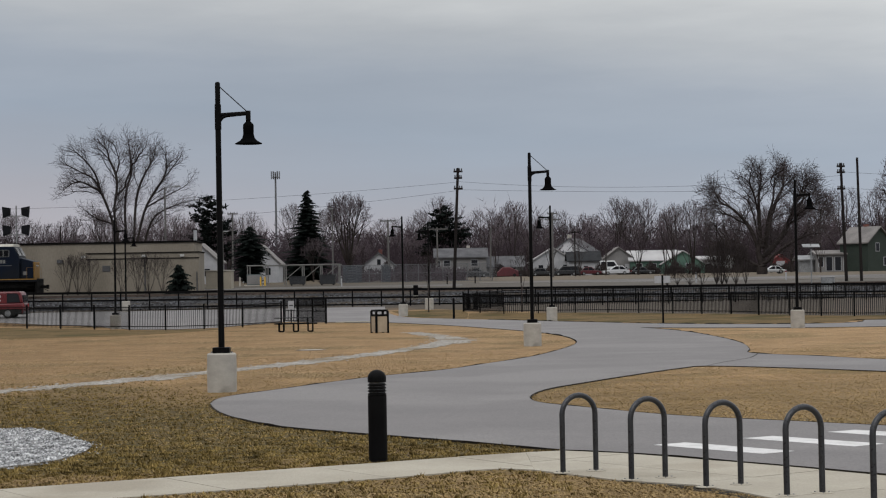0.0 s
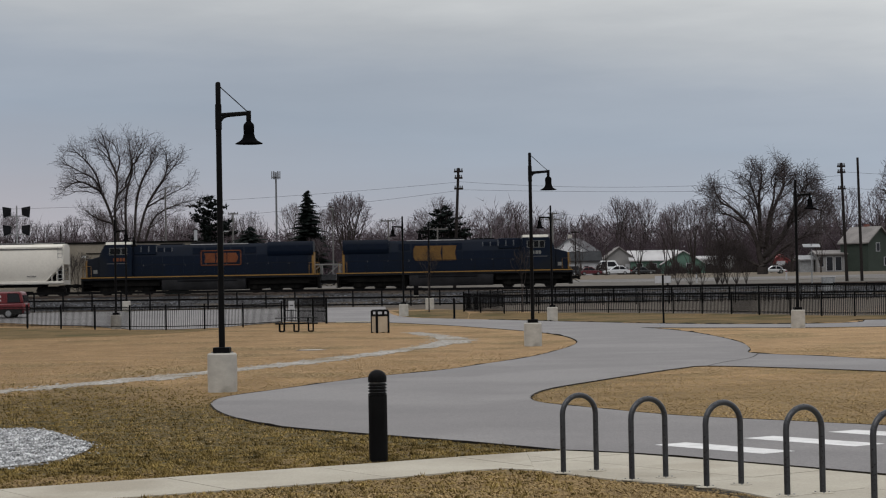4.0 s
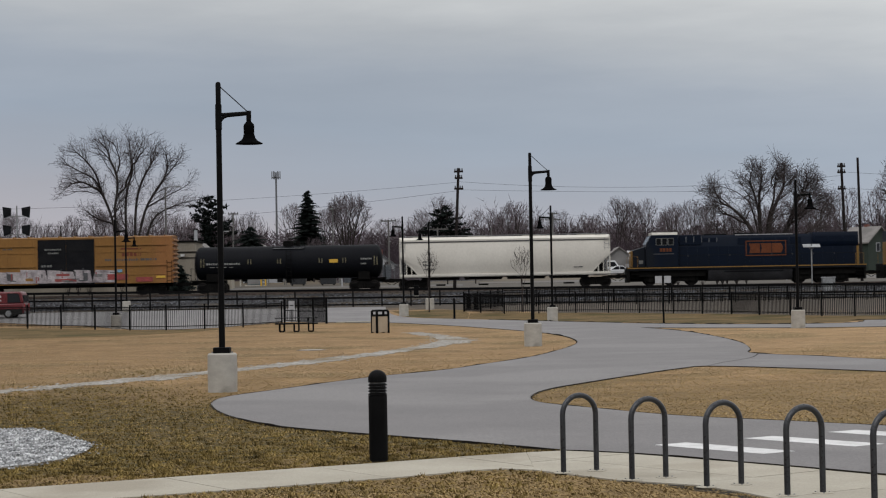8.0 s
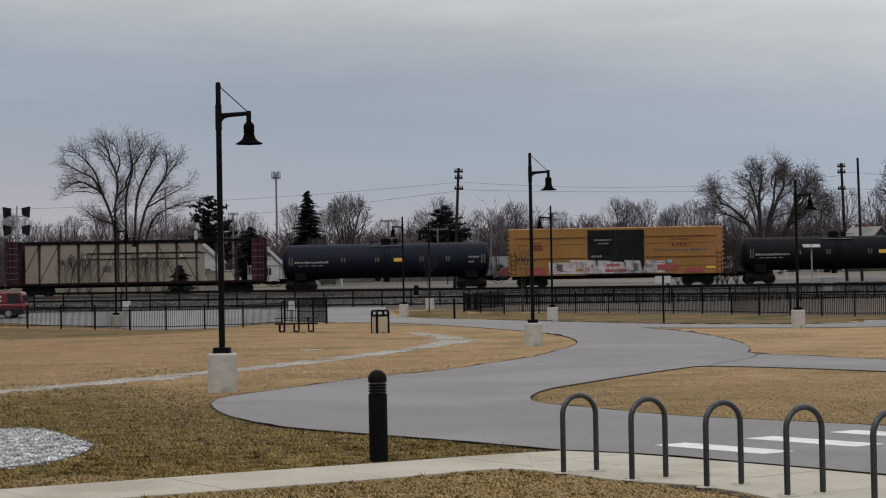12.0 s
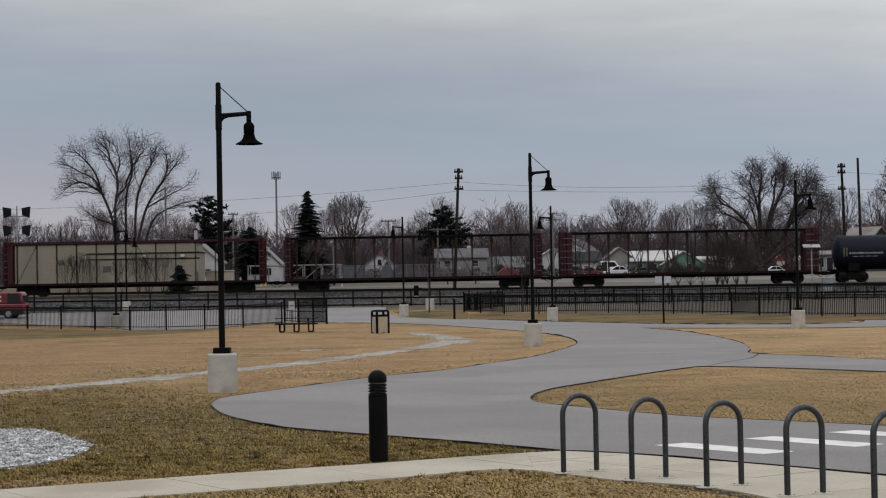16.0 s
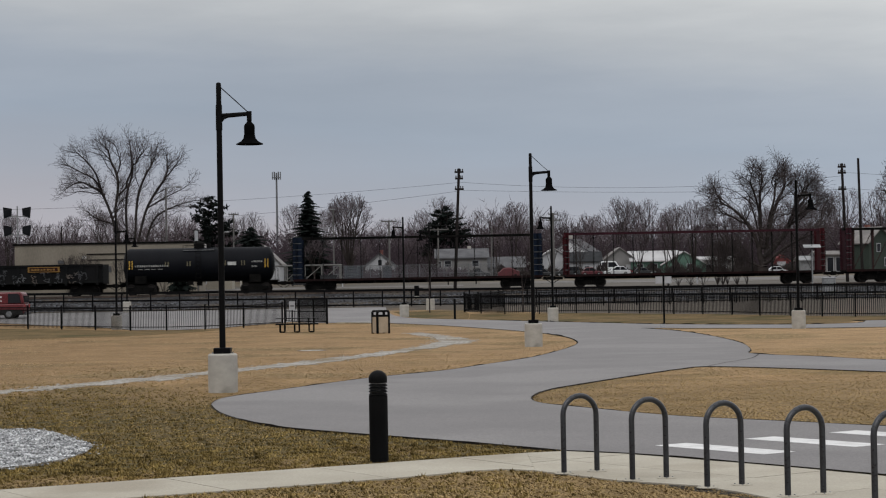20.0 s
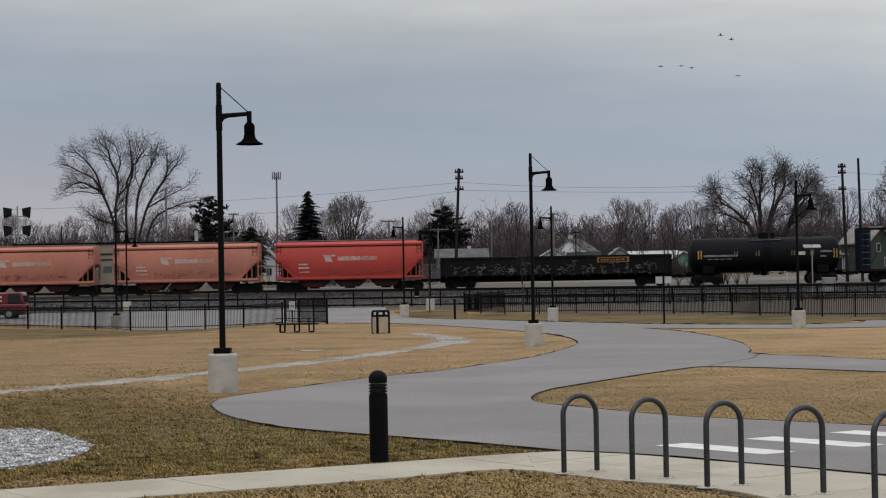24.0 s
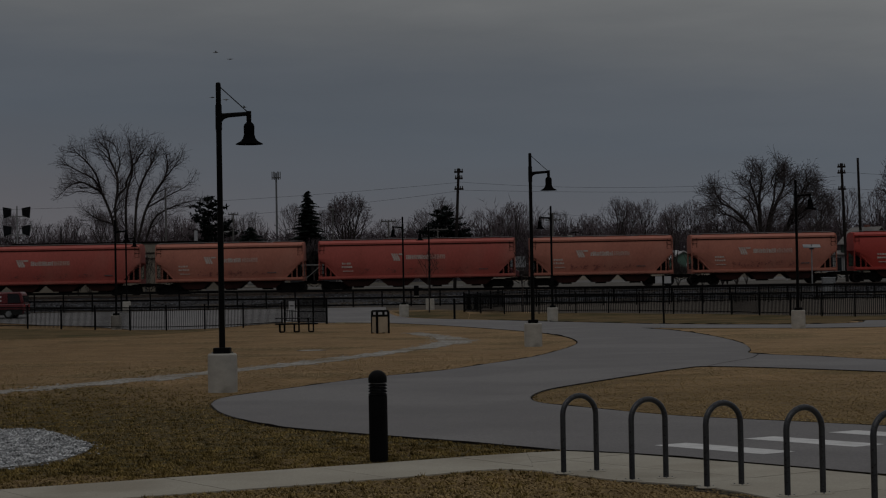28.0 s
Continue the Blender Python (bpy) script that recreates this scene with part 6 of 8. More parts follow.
def gondola(front, rear):
    t, half = car_thing("gondola_car", "long black gondola with sprayed patches and a yellow-framed plate", "freight car", front, rear)
    e, z0, z1 = half - 0.85, 1.05, 2.75
    part("body", Shape().box(-e, -1.5, z0, e, -1.42, z1).box(-e, 1.42, z0, e, 1.5, z1).box(-e, -1.5, z0, e, 1.5, z0 + 0.1).box(-e, -1.42, z0, -e + 0.1, 1.42, z1).box(e - 0.1, -1.42, z0, e, 1.42, z1), M_GOND, t, smooth=0)
    for q in (-1, 1):
        part("top_rail", Shape().box(-e, q * 1.5 - 0.09, z1 - 0.12, e, q * 1.5 + 0.09, z1 + 0.05), M_GOND, t, smooth=0)
        for k in range(15):
            x = -e + 0.5 + k * (2 * e - 1.0) / 14
            part("side_stake", Shape().box(x - 0.09, min(q * 1.5, q * 1.6), z0 - 0.1, x + 0.09, max(q * 1.5, q * 1.6), z1), M_GOND, t, smooth=0)
        rs = random.Random(51)
        x = -e + 0.8
        while x < e - 1.6:
            spray_tag(t, rs, x, z0 + 0.08, rs.uniform(0.7, 1.15), rs.uniform(0.75, 1.3), q * 1.605, rs.choice((M_TAGG, M_TAGG, M_TAGL, M_TAGP)))
            x += rs.uniform(0.6, 1.5)
        plate(t, 3.6, 2.15, 6.4, 2.62, q * 1.606, M_LYEL, "name_plate", label="dull yellow plate with a dark panel")
        plate(t, 3.75, 2.22, 6.25, 2.55, q * 1.6125, M_CHUTE, "plate_panel")
        text_bars(t, 3.9, 2.3, 2.2, 0.16, q * 1.619, M_LYEL, 52, n=8)
        for s in (-1, 1):
            ladder(t, s * (e - 0.4), q * 1.58, 1.0, 2.7, M_RUNGEAR, 0.4, 4)
    part("centre_sill", Shape().box(-e, -0.3, 0.6, e, 0.3, z0), M_RUNGEAR, t, smooth=0)
    truck(t, -half + 2.6)
    truck(t, half - 2.6)
    couplers(t, half)
    return t


# where each coupling stands along the line at the 14th second
JOINT = [132.86, 110.59, 88.10, 68.05, 49.85, 29.15, 9.28, -14.95, -39.30, -64.2, -88.10, -102.98, -125.08, -139.39, -153.82, -168.0, -186.3, -200.98, -219.3]
locomotive(JOINT[0], JOINT[1], False, False, "dark blue diesel locomotive with yellow nose, leading the train")
locomotive(JOINT[1], JOINT[2], True, True, "dark blue diesel locomotive running backwards, with framed orange emblem")
covered_hopper(JOINT[2], JOINT[3], M_HWHITE, M_HWHITE, 4.62, 4, "white covered hopper car with rust-stained ends", "plain", 60, False, 0.76)
tank_car(JOINT[3], JOINT[4], 1.46, 2.62, M_TANK, "black tank car with a small yellow placard", 70, 0.72)
boxcar(JOINT[4], JOINT[5])
tank_car(JOINT[5], JOINT[6], 1.52, 2.62, M_TANKB, "long glossy blue-black tank car", 80, 0.54)
centerbeam(JOINT[6], JOINT[7], M_OXIDE, "empty oxide-red centerbeam flatcar with ribbed bulkheads", 0.75, 0.55)
centerbeam(JOINT[7], JOINT[8], M_OXIDE, "empty oxide-red centerbeam flatcar", 0.88, 0.25)
centerbeam(JOINT[8], JOINT[9], M_ORED, "empty red centerbeam flatcar", 1.0, 0.2)
centerbeam(JOINT[9], JOINT[10], M_OBLUE, "empty dark blue centerbeam flatcar", 0.98, 0.4)
tank_car(JOINT[10], JOINT[11], 1.5, 2.6, M_TANK, "short black tank car with yellow end stripes", 90, 0.7, "yellow")
gondola(JOINT[11], JOINT[12])
covered_hopper(JOINT[12], JOINT[13], M_HRED, M_HRED, 4.45, 3, "bright red covered hopper car with pale emblem", "brand", 100, inset=0.68)
covered_hopper(JOINT[13], JOINT[14], M_HFADE, M_HFADE, 4.45, 3, "faded salmon covered hopper car with pale emblem", "brand", 110)
covered_hopper(JOINT[14], JOINT[15], M_HFADE, M_HFADE, 4.45, 3, "faded salmon covered hopper car with pale emblem", "brand", 120)
covered_hopper(JOINT[15], JOINT[16], M_HROSE, M_HROSE, 4.5, 4, "long weathered red covered hopper car with pale emblem", "brand", 130, inset=0.5)
covered_hopper(JOINT[16], JOINT[17], M_HFADE, M_HFADE, 4.45, 3, "faded salmon covered hopper car with pale emblem", "brand", 140)
covered_hopper(JOINT[17], JOINT[18], M_HROSE, M_HROSE, 4.5, 4, "long weathered red covered hopper car with pale emblem", "brand", 150, inset=0.5)


def along(t):
    """How far the train has rolled, in metres, since the 14th second."""
    u = (t - 14.0) / 14.0
    return 170.73 * u + 3.03 * u * u + 1.02 * u ** 3 + 0.85 * max(0.0, 1 - t / 2.5) ** 2


# ---- the track ----


def build_track():
    s = Shape()
    prof = [(141.5, 0.70), (150.0, 0.97), (160.0, 1.24), (166.0, 1.40), (168.2, 1.55), (170.6, 1.60), (175.6, 1.60), (177.8, 1.5), (181.5, 1.52), (184.0, 1.56)]
    xs = [-180 + 3 * k for k in range(121)]
    n = len(xs)
    s.add([(x, y, z + 0.04 * noise.noise((x * 0.3, y * 0.4, 2.0))) for y, z in prof for x in xs],
          [(j * n + i, j * n + i + 1, (j + 1) * n + i + 1, (j + 1) * n + i) for j in range(len(prof) - 1) for i in range(n - 1)])
    me = s.mesh("ballast_bed", 60)
    me.materials.append(M_BALLAST)
    tagged(new("ballast_bed", me), "grey crushed-stone ballast and cinder bank under the track", "ballast", kind="structure")
    t = thing("railway_track", "rusty steel rails on dark timber ties", "railway track", kind="structure")
    for y in (RAIL_Y - 0.75, RAIL_Y + 0.75):
        part("rail", Shape().prism([(y - 0.07, 1.64), (y + 0.07, 1.64), (y + 0.07, 1.66), (y + 0.015, 1.68), (y + 0.015, 1.76), (y + 0.037, 1.77), (y + 0.037, 1.798), (y - 0.037, 1.798), (y - 0.037, 1.77), (y - 0.015, 1.76), (y - 0.015, 1.68), (y - 0.07, 1.66)], -180, 180, "x"), M_STEEL, t)
    tie = Shape().box(-0.11, -1.3, 1.5, 0.11, 1.3, 1.645).mesh("tie", 0)
    for k in range(160):
        part("tie", tie, M_TIE, t, at=(-48.0 + 0.6 * k, RAIL_Y, 0))
    rs = random.Random(77)
    rows = [(141.8 + 26.0 * rs.random() ** 1.2) for _ in range(9000)]
    pts = [(rs.uniform(-40, 40), y, np.interp(y, [p[0] for p in prof], [p[1] for p in prof]) - 0.02) for y in rows]
    rubble("ballast_stones", pts[:6000], 0.13, M_BALLAST, "loose ballast stones on the bank", "ballast", 78)
    rubble("ballast_chips", pts[6000:], 0.12, M_BSTONE, "pale blue-grey stones among the dark ballast", "ballast", 79)
    # second, farther rail line is masked by the train bank; a low white kerb lies past it


build_track()

# ---- trees ----


def sprig(s, p, q, w):
    """A thin two-sided twig."""
    d = (q - p)
    a = d.cross(Vector((0.3, 1, 0.2))).normalized() * w
    b = d.cross(a).normalized() * w
    s.add([p - a, p + a, q], [(0, 1, 2)])
    s.add([p - b, p + b, q], [(0, 1, 2)])


def grow(rs, limbs, twigs, p, d, length, r, level, last, kids, lift, wander, shell, thin, spread=1.0, hold=0.2):
    """One branch and all that springs from it, kept inside the crown's shell (centre height, half width, half height)."""
    n = (7, 5, 4, 3, 2)[min(level, 4)]
    taper = (0.80, 0.76, 0.72, 0.7, 0.7)[min(level, 4)]
    for k in range(n):
        d = (d + Vector((rs.uniform(-1, 1), rs.uniform(-1, 1), rs.uniform(-1, 1))) * wander * (1.0, 0.9, 0.7, 0.55, 0.5)[min(level, 4)] + Vector((0, 0, lift))).normalized()
        q = p + d * (length / n)
        far = math.hypot(math.hypot(q.x, q.y) / shell[1], (q.z - shell[0]) / shell[2])
        if far > 1.0 + rs.uniform(-0.12, 0.08) and q.z > shell[0] * 0.45:
            break
        r2 = max(thin, r * taper)
        if level < last - 1:
            limbs.tube(p, q, r, r2, (8, 6, 4, 3, 3)[min(level, 4)], caps=False)
        else:
            sprig(twigs, p, q, r)
        p, r = q, r2
        if level < last and k >= hold * n * (1.0, 0.6, 0.2, 0, 0)[min(level, 4)]:
            c = kids[level] / (n - 1)
            for _ in range(int(c) + (rs.random() < c - int(c))):
                side = d.orthogonal().normalized()
                side.rotate(Matrix.Rotation(rs.uniform(0, 6.283), 3, d))
                nd = (d * rs.uniform(0.6, 1.0) + side * rs.uniform(0.45, 0.9) * spread).normalized()
                grow(rs, limbs, twigs, p.copy(), nd, length * rs.uniform(0.45, 0.66) * (1.1 - 0.4 * k / n), max(thin, r * rs.uniform(0.5, 0.75)), level + 1, last, kids, lift, wander, shell, thin, spread, hold)


def bare_tree_meshes(seed, tall, stems, lean, kids, last=4, trunk=0.3, bole=0.12, lift=0.06, wander=0.12, shell=None, thin=0.012, spread=1.0, hold=0.2):
    rs = random.Random(seed)
    limbs, twigs = Shape(), Shape()
    base = Vector((0, 0, tall * bole))
    shell = shell or (tall * 0.6, tall * 0.42, tall * 0.4)
    if bole > 0:
        limbs.tube((0, 0, -0.3), base * 0.5, trunk * 1.25, trunk, 10, False)
        limbs.tube(base * 0.5, base + Vector((0, 0, 0.3)), trunk, trunk * 0.95, 10, False)
    for k in range(stems):
        a = 6.283 * (k + rs.uniform(-0.3, 0.3)) / stems
        tilt = lean * (0.15 + 0.85 * ((k * 0.618) % 1.0))
        d = Vector((math.cos(a) * tilt, math.sin(a) * tilt, 1.0)).normalized()
        grow(rs, limbs, twigs, base + Vector((math.cos(a), math.sin(a), 0)) * trunk * 0.4, d, tall * (1 - bole) * rs.uniform(0.78, 0.95), trunk * rs.uniform(0.45, 0.62), 0, last, kids, lift, wander, shell, thin, spread, hold)
    return limbs.mesh("trunk", 50), twigs.mesh("crown", 0)


def plant(name, meshes, x, y, label, category="tree", scale=1.0, wide=1.0, turn=0.0, group="", z=None, mats=None):
    t = thing(name, label, category, pose(x, y, land(y) if z is None else z, 0, 0, turn) @ Matrix.Diagonal((scale * wide, scale * wide, scale, 1)), group)
    mm = mats or (M_BARK, M_TWIG)
    part("trunk", meshes[0], mm[0], t)
    part("crown", meshes[1], mm[1], t)
    return t


def limbed(seed, guides, points, bole, trunk, tip, loose, flow, cap, deep, droop=0.0, weep=0.0, bunches=0):
    """A bare tree about its main limbs. guides: each limb's way up, as (across, height) in metres; limbs part from the bole or from the limb that they begin on.
    Boughs spring from the limbs, and every twig joins the wood that serves it by the shortest, straightest way."""
    rs = random.Random(seed)
    pos, par, run, way = [], [], [], []

    def node(p, parent):
        pos.append(p)
        par.append(parent)
        d = (p - pos[parent]) if parent >= 0 else Vector((0, 0, 1))
        run.append((run[parent] + d.length) if parent >= 0 else 0.0)
        way.append(d.normalized())
        return len(pos) - 1

    last = node(Vector((0, 0, -0.3)), -1)
    for k in range(1, 5):
        last = node(Vector((0, 0, -0.3 + (bole + 0.3) * k / 4)), last)
    foot = last
    crown = []
    for line in guides:
        first = Vector((line[0][0], 0, line[0][1]))
        last = min(range(foot, len(pos)), key=lambda k: (pos[k].x - first.x) ** 2 + (pos[k].z - first.z) ** 2)
        start = pos[last].copy()
        out = rs.uniform(-1, 1) * deep
        bent = [start] if (Vector((start.x, 0, start.z)) - first).length > 0.6 else []
        pts = bent + [Vector((x, 0, z)) for x, z in line]
        way_on = smooth_line([tuple(p) for p in pts], 5)
        total = len(way_on)
        off = Vector((0, 0, 0))
        for i, q in enumerate(way_on[1:], 1):
            t = i / total
            off += Vector((rs.uniform(-1, 1), rs.uniform(-1, 1), rs.uniform(-0.7, 0.7))) * 0.045
            p = Vector((q[0], start.y + out * t * (1.4 - 0.4 * t), q[2])) + off
            if (p - pos[last]).length < 0.12:
                continue
            last = node(p, last)
            if t > 0.3:
                crown.append((last, t))
    # boughs off the limbs
    for k, t in list(crown):
        if rs.random() > 0.62:
            continue
        d = way[k]
        side = d.orthogonal().normalized()
        side.rotate(Matrix.Rotation(rs.uniform(0, 6.283), 3, d))
        go = (d * rs.uniform(0.5, 1.0) + side * rs.uniform(0.6, 1.0) + Vector((0, 0, 0.25))).normalized()
        size, last = loose * rs.uniform(0.9, 2.6) * (1.15 - 0.5 * t), k
        n = max(3, int(size / 0.4))
        for i in range(n):
            go = (go + Vector((rs.uniform(-1, 1), rs.uniform(-1, 1), rs.uniform(-0.8, 0.8))) * 0.2 + Vector((0, 0, 0.04 - droop * i / n))).normalized()
            last = node(pos[last] + go * size / n, last)
            crown.append((last, 0.5 + 0.5 * i / n))
    pts = []
    heavy = [k for k, t in crown for _ in range(1 + int(5 * t * t))]
    if bunches:
        outer = [k for k, t in crown if t > 0.75]
        heavy = heavy[::7] + [k for k in (rs.choice(outer) for _ in range(bunches)) for _ in range(len(heavy) // bunches)]
    while len(pts) < points:
        k = rs.choice(heavy)
        r = loose * 0.42
        pts.append(pos[k] + way[k] * rs.uniform(0, 0.5) * loose + Vector((rs.gauss(0, r), rs.gauss(0, r), rs.gauss(0, r) - weep * rs.random() * loose)))
    pts.sort(key=lambda p: (p - pos[foot]).length)
    room = len(pos) + len(pts)
    P, R, W = numpy.zeros((room, 3)), numpy.zeros(room), numpy.zeros((room, 3))
    for k in range(len(pos)):
        P[k], R[k], W[k] = pos[k], run[k], way[k]
    R[:foot] = 1e6
    for p in pts:
        n = len(pos)
        d = numpy.array(p) - P[:n]
        far = numpy.sqrt((d * d).sum(1)) + 1e-6
        bend = 1.0 - (d * W[:n]).sum(1) / far
        k = int(numpy.argmin(far * (1.0 + 0.55 * bend) + 0.12 * (R[:n] + far)))
        node(p, k)
        P[n], R[n], W[n] = p, run[n], way[n]
    count = len(pos)
    load = [1.0] * count
    heir = [-1] * count
    for k in range(count - 1, 0, -1):
        load[par[k]] += load[k]
    for k in range(count - 1, 0, -1):
        if heir[par[k]] < 0 or load[k] > load[heir[par[k]]]:
            heir[par[k]] = k
    for _ in range(3):
        for k in range(foot + 1, count):
            if heir[k] >= 0:
                pos[k] = pos[k] * 0.5 + (pos[par[k]] + pos[heir[k]]) * 0.25
    total = load[foot]
    girth = [max(tip, min(trunk if k <= foot else cap, trunk * (v / total) ** (1 / flow))) for k, v in enumerate(load)]
    limbs, twigs = Shape(), Shape()
    for k in range(1, count):
        r0, r1 = girth[par[k]], girth[k]
        if k > foot and heir[par[k]] != k:
            r0 = min(r0, r1 * 1.25)
        if r1 > tip * 2.2 or k <= foot:
            limbs.tube(pos[par[k]], pos[k], r0, r1, 8 if r1 > 0.12 else 5, caps=False)
        else:
            sprig2(twigs, pos[par[k]], pos[k], min(r0, r1 * 1.5), r1 if heir[k] >= 0 else tip * 0.5)
    for k in range(foot + 1, count):
        if heir[k] < 0:
            for _ in range(2):
                d = (way[k] + Vector((rs.uniform(-1, 1), rs.uniform(-1, 1), rs.uniform(-0.8, 0.8) - weep)) * 0.6).normalized()
                sprig(twigs, pos[k], pos[k] + d * rs.uniform(0.25, 0.7), tip * 0.9)
    return limbs.mesh("trunk", 60), twigs.mesh("crown", 0)


def sprig2(s, p, q, w, v):
    """A thin twig that narrows from one width to the other."""
    d = q - p
    a = d.cross(Vector((0.3, 1, 0.2))).normalized()
    b = d.cross(a).normalized()
    s.add([p - a * w, p + a * w, q + a * v, q - a * v], [(0, 1, 2, 3)])
    s.add([p - b * w, p + b * w, q + b * v, q - b * v], [(0, 1, 2, 3)])


FAN_WEST = [
    [(-1.0, 4.7), (-1.3, 7.7), (-2.0, 10.1), (-2.8, 12.1), (-4.1, 12.9), (-5.7, 13.6), (-7.2, 12.7)],
    [(-2.8, 12.1), (-3.8, 13.8), (-5.4, 14.6), (-7.5, 15.8)],
    [(-2.9, 12.4), (-3.3, 14.2), (-4.5, 16.0), (-6.2, 17.4)],
    [(-0.7, 4.7), (-1.6, 9.7), (-1.2, 12.1), (-1.3, 14.4), (-2.3, 16.4), (-4.0, 18.3)],
    [(-1.3, 14.4), (-0.7, 16.1), (-1.1, 17.5), (-1.5, 18.7)],
    [(-2.3, 16.2), (-2.4, 17.4), (-2.8, 18.6)],
    [(-0.6, 6.7), (-1.9, 8.3), (-3.8, 8.9), (-5.4, 9.7)]]
FAN_EAST = [
    [(0.1, 4.7), (-0.2, 10.0), (0.0, 12.7), (0.7, 15.0), (0.5, 17.0), (0.3, 18.8)],
    [(0.7, 4.7), (1.0, 10.0), (1.5, 12.7), (2.3, 14.7), (3.1, 16.0), (3.6, 17.2)],
    [(1.5, 12.7), (1.2, 14.7), (1.7, 16.5), (2.5, 18.0)],
    [(1.1, 4.7), (1.9, 8.3), (2.8, 10.6), (4.1, 12.5), (5.2, 13.9), (5.7, 15.6), (5.5, 17.3)],
    [(5.2, 13.9), (6.2, 15.1), (7.3, 16.6)],
    [(2.0, 4.7), (2.7, 7.6), (3.8, 9.3), (5.6, 10.4), (8.4, 11.3)],
    [(2.6, 10.1), (4.6, 11.4), (8.1, 13.1)],
    [(-0.2, 7.4), (-0.8, 9.4), (-0.4, 11.0), (-0.6, 13.0)]]
OAK_WEST = [
    [(-0.4, 3.0), (-1.0, 6.4), (-2.1, 8.7), (-3.8, 10.7), (-5.3, 11.5), (-7.0, 10.5)],
    [(-0.1, 4.3), (-0.7, 8.1), (-1.5, 11.5), (-2.5, 12.5), (-3.7, 13.6), (-5.9, 14.4), (-6.9, 13.2)],
    [(-2.5, 12.5), (-0.9, 13.0), (0.5, 14.3)],
    [(0.1, 4.3), (-0.2, 8.9), (-0.9, 12.7), (-1.8, 14.8), (-3.0, 16.0)],
    [(-0.2, 9.7), (-0.3, 13.1), (0.2, 15.6), (-0.1, 17.0)],
    [(-0.4, 3.4), (-1.6, 6.2), (-3.0, 7.3), (-5.2, 7.1), (-7.2, 6.3)],
    [(-0.5, 1.2), (-2.2, 2.4), (-3.9, 3.1), (-5.4, 4.8)]]
OAK_EAST = [
    [(0.3, 4.3), (0.8, 8.9), (1.7, 12.7), (1.0, 14.8), (2.1, 16.4)],
    [(0.6, 4.3), (1.4, 8.9), (2.6, 12.0), (3.7, 13.9), (4.1, 16.0), (4.1, 18.0)],
    [(2.6, 11.8), (4.5, 13.0), (6.1, 14.0), (8.9, 14.5)],
    [(0.9, 5.1), (1.6, 8.4), (3.1, 9.6), (5.8, 10.2), (9.2, 11.7)],
    [(0.6, 3.0), (2.4, 5.1), (3.9, 7.1), (5.0, 9.7), (6.9, 11.3)],
    [(0.6, 2.0), (1.7, 3.2), (3.5, 4.6), (5.7, 5.9), (10.0, 6.9)],
    [(4.5, 13.0), (7.0, 12.7), (9.4, 12.9)],
    [(5.8, 10.2), (8.0, 9.4), (10.3, 9.3)],
    [(5.0, 9.7), (6.4, 12.4), (7.6, 13.6)],
    [(3.7, 13.9), (5.0, 15.2), (6.0, 16.0)],
    [(6.1, 14.0), (7.0, 15.0), (7.6, 15.4)]]
BIG = limbed(14, FAN_WEST + FAN_EAST, 12000, 0.5, 0.55, 0.0125, 0.95, 2.05, 0.165, 4.5)
plant("bare_tree", BIG, -37.35, 230.0, "tall bare multi-stemmed tree behind the beige building", scale=0.93, wide=0.965, mats=(M_BARK, M_TWIGO))
OAK = limbed(33, OAK_WEST + OAK_EAST, 19000, 1.2, 0.8, 0.020, 1.3, 2.0, 0.40, 5.0, 0.14, 0.7, 170)
plant("bare_tree", OAK, 47.4, 290.0, "broad spreading bare oak with heavy limbs", scale=0.925, wide=1.1, mats=(M_BARK, M_TWIGO))
FAN = [bare_tree_meshes(40 + k, 14.0, 6, 0.5 + 0.1 * (k % 3), (7, 7, 6), 3, 0.3, 0.1 + 0.04 * (k % 2), 0.06, 0.12, (8.4, 4.6 + 0.5 * (k % 3), 5.8), 0.03) for k in range(4)]
ROUND = bare_tree_meshes(55, 16.0, 11, 0.75, (8, 8, 7), 3, 0.45, 0.16, 0.04, 0.12, (10.3, 5.3, 6.1), 0.035)
plant("bare_tree", ROUND, -18.3, 380.0, "dense round-crowned bare tree among the houses", scale=1.05)
plant("bare_tree", ROUND, 58.7, 240.0, "bare tree with drooping limbs beside the poles", scale=1.02, turn=100)
rs_ = random.Random(5)
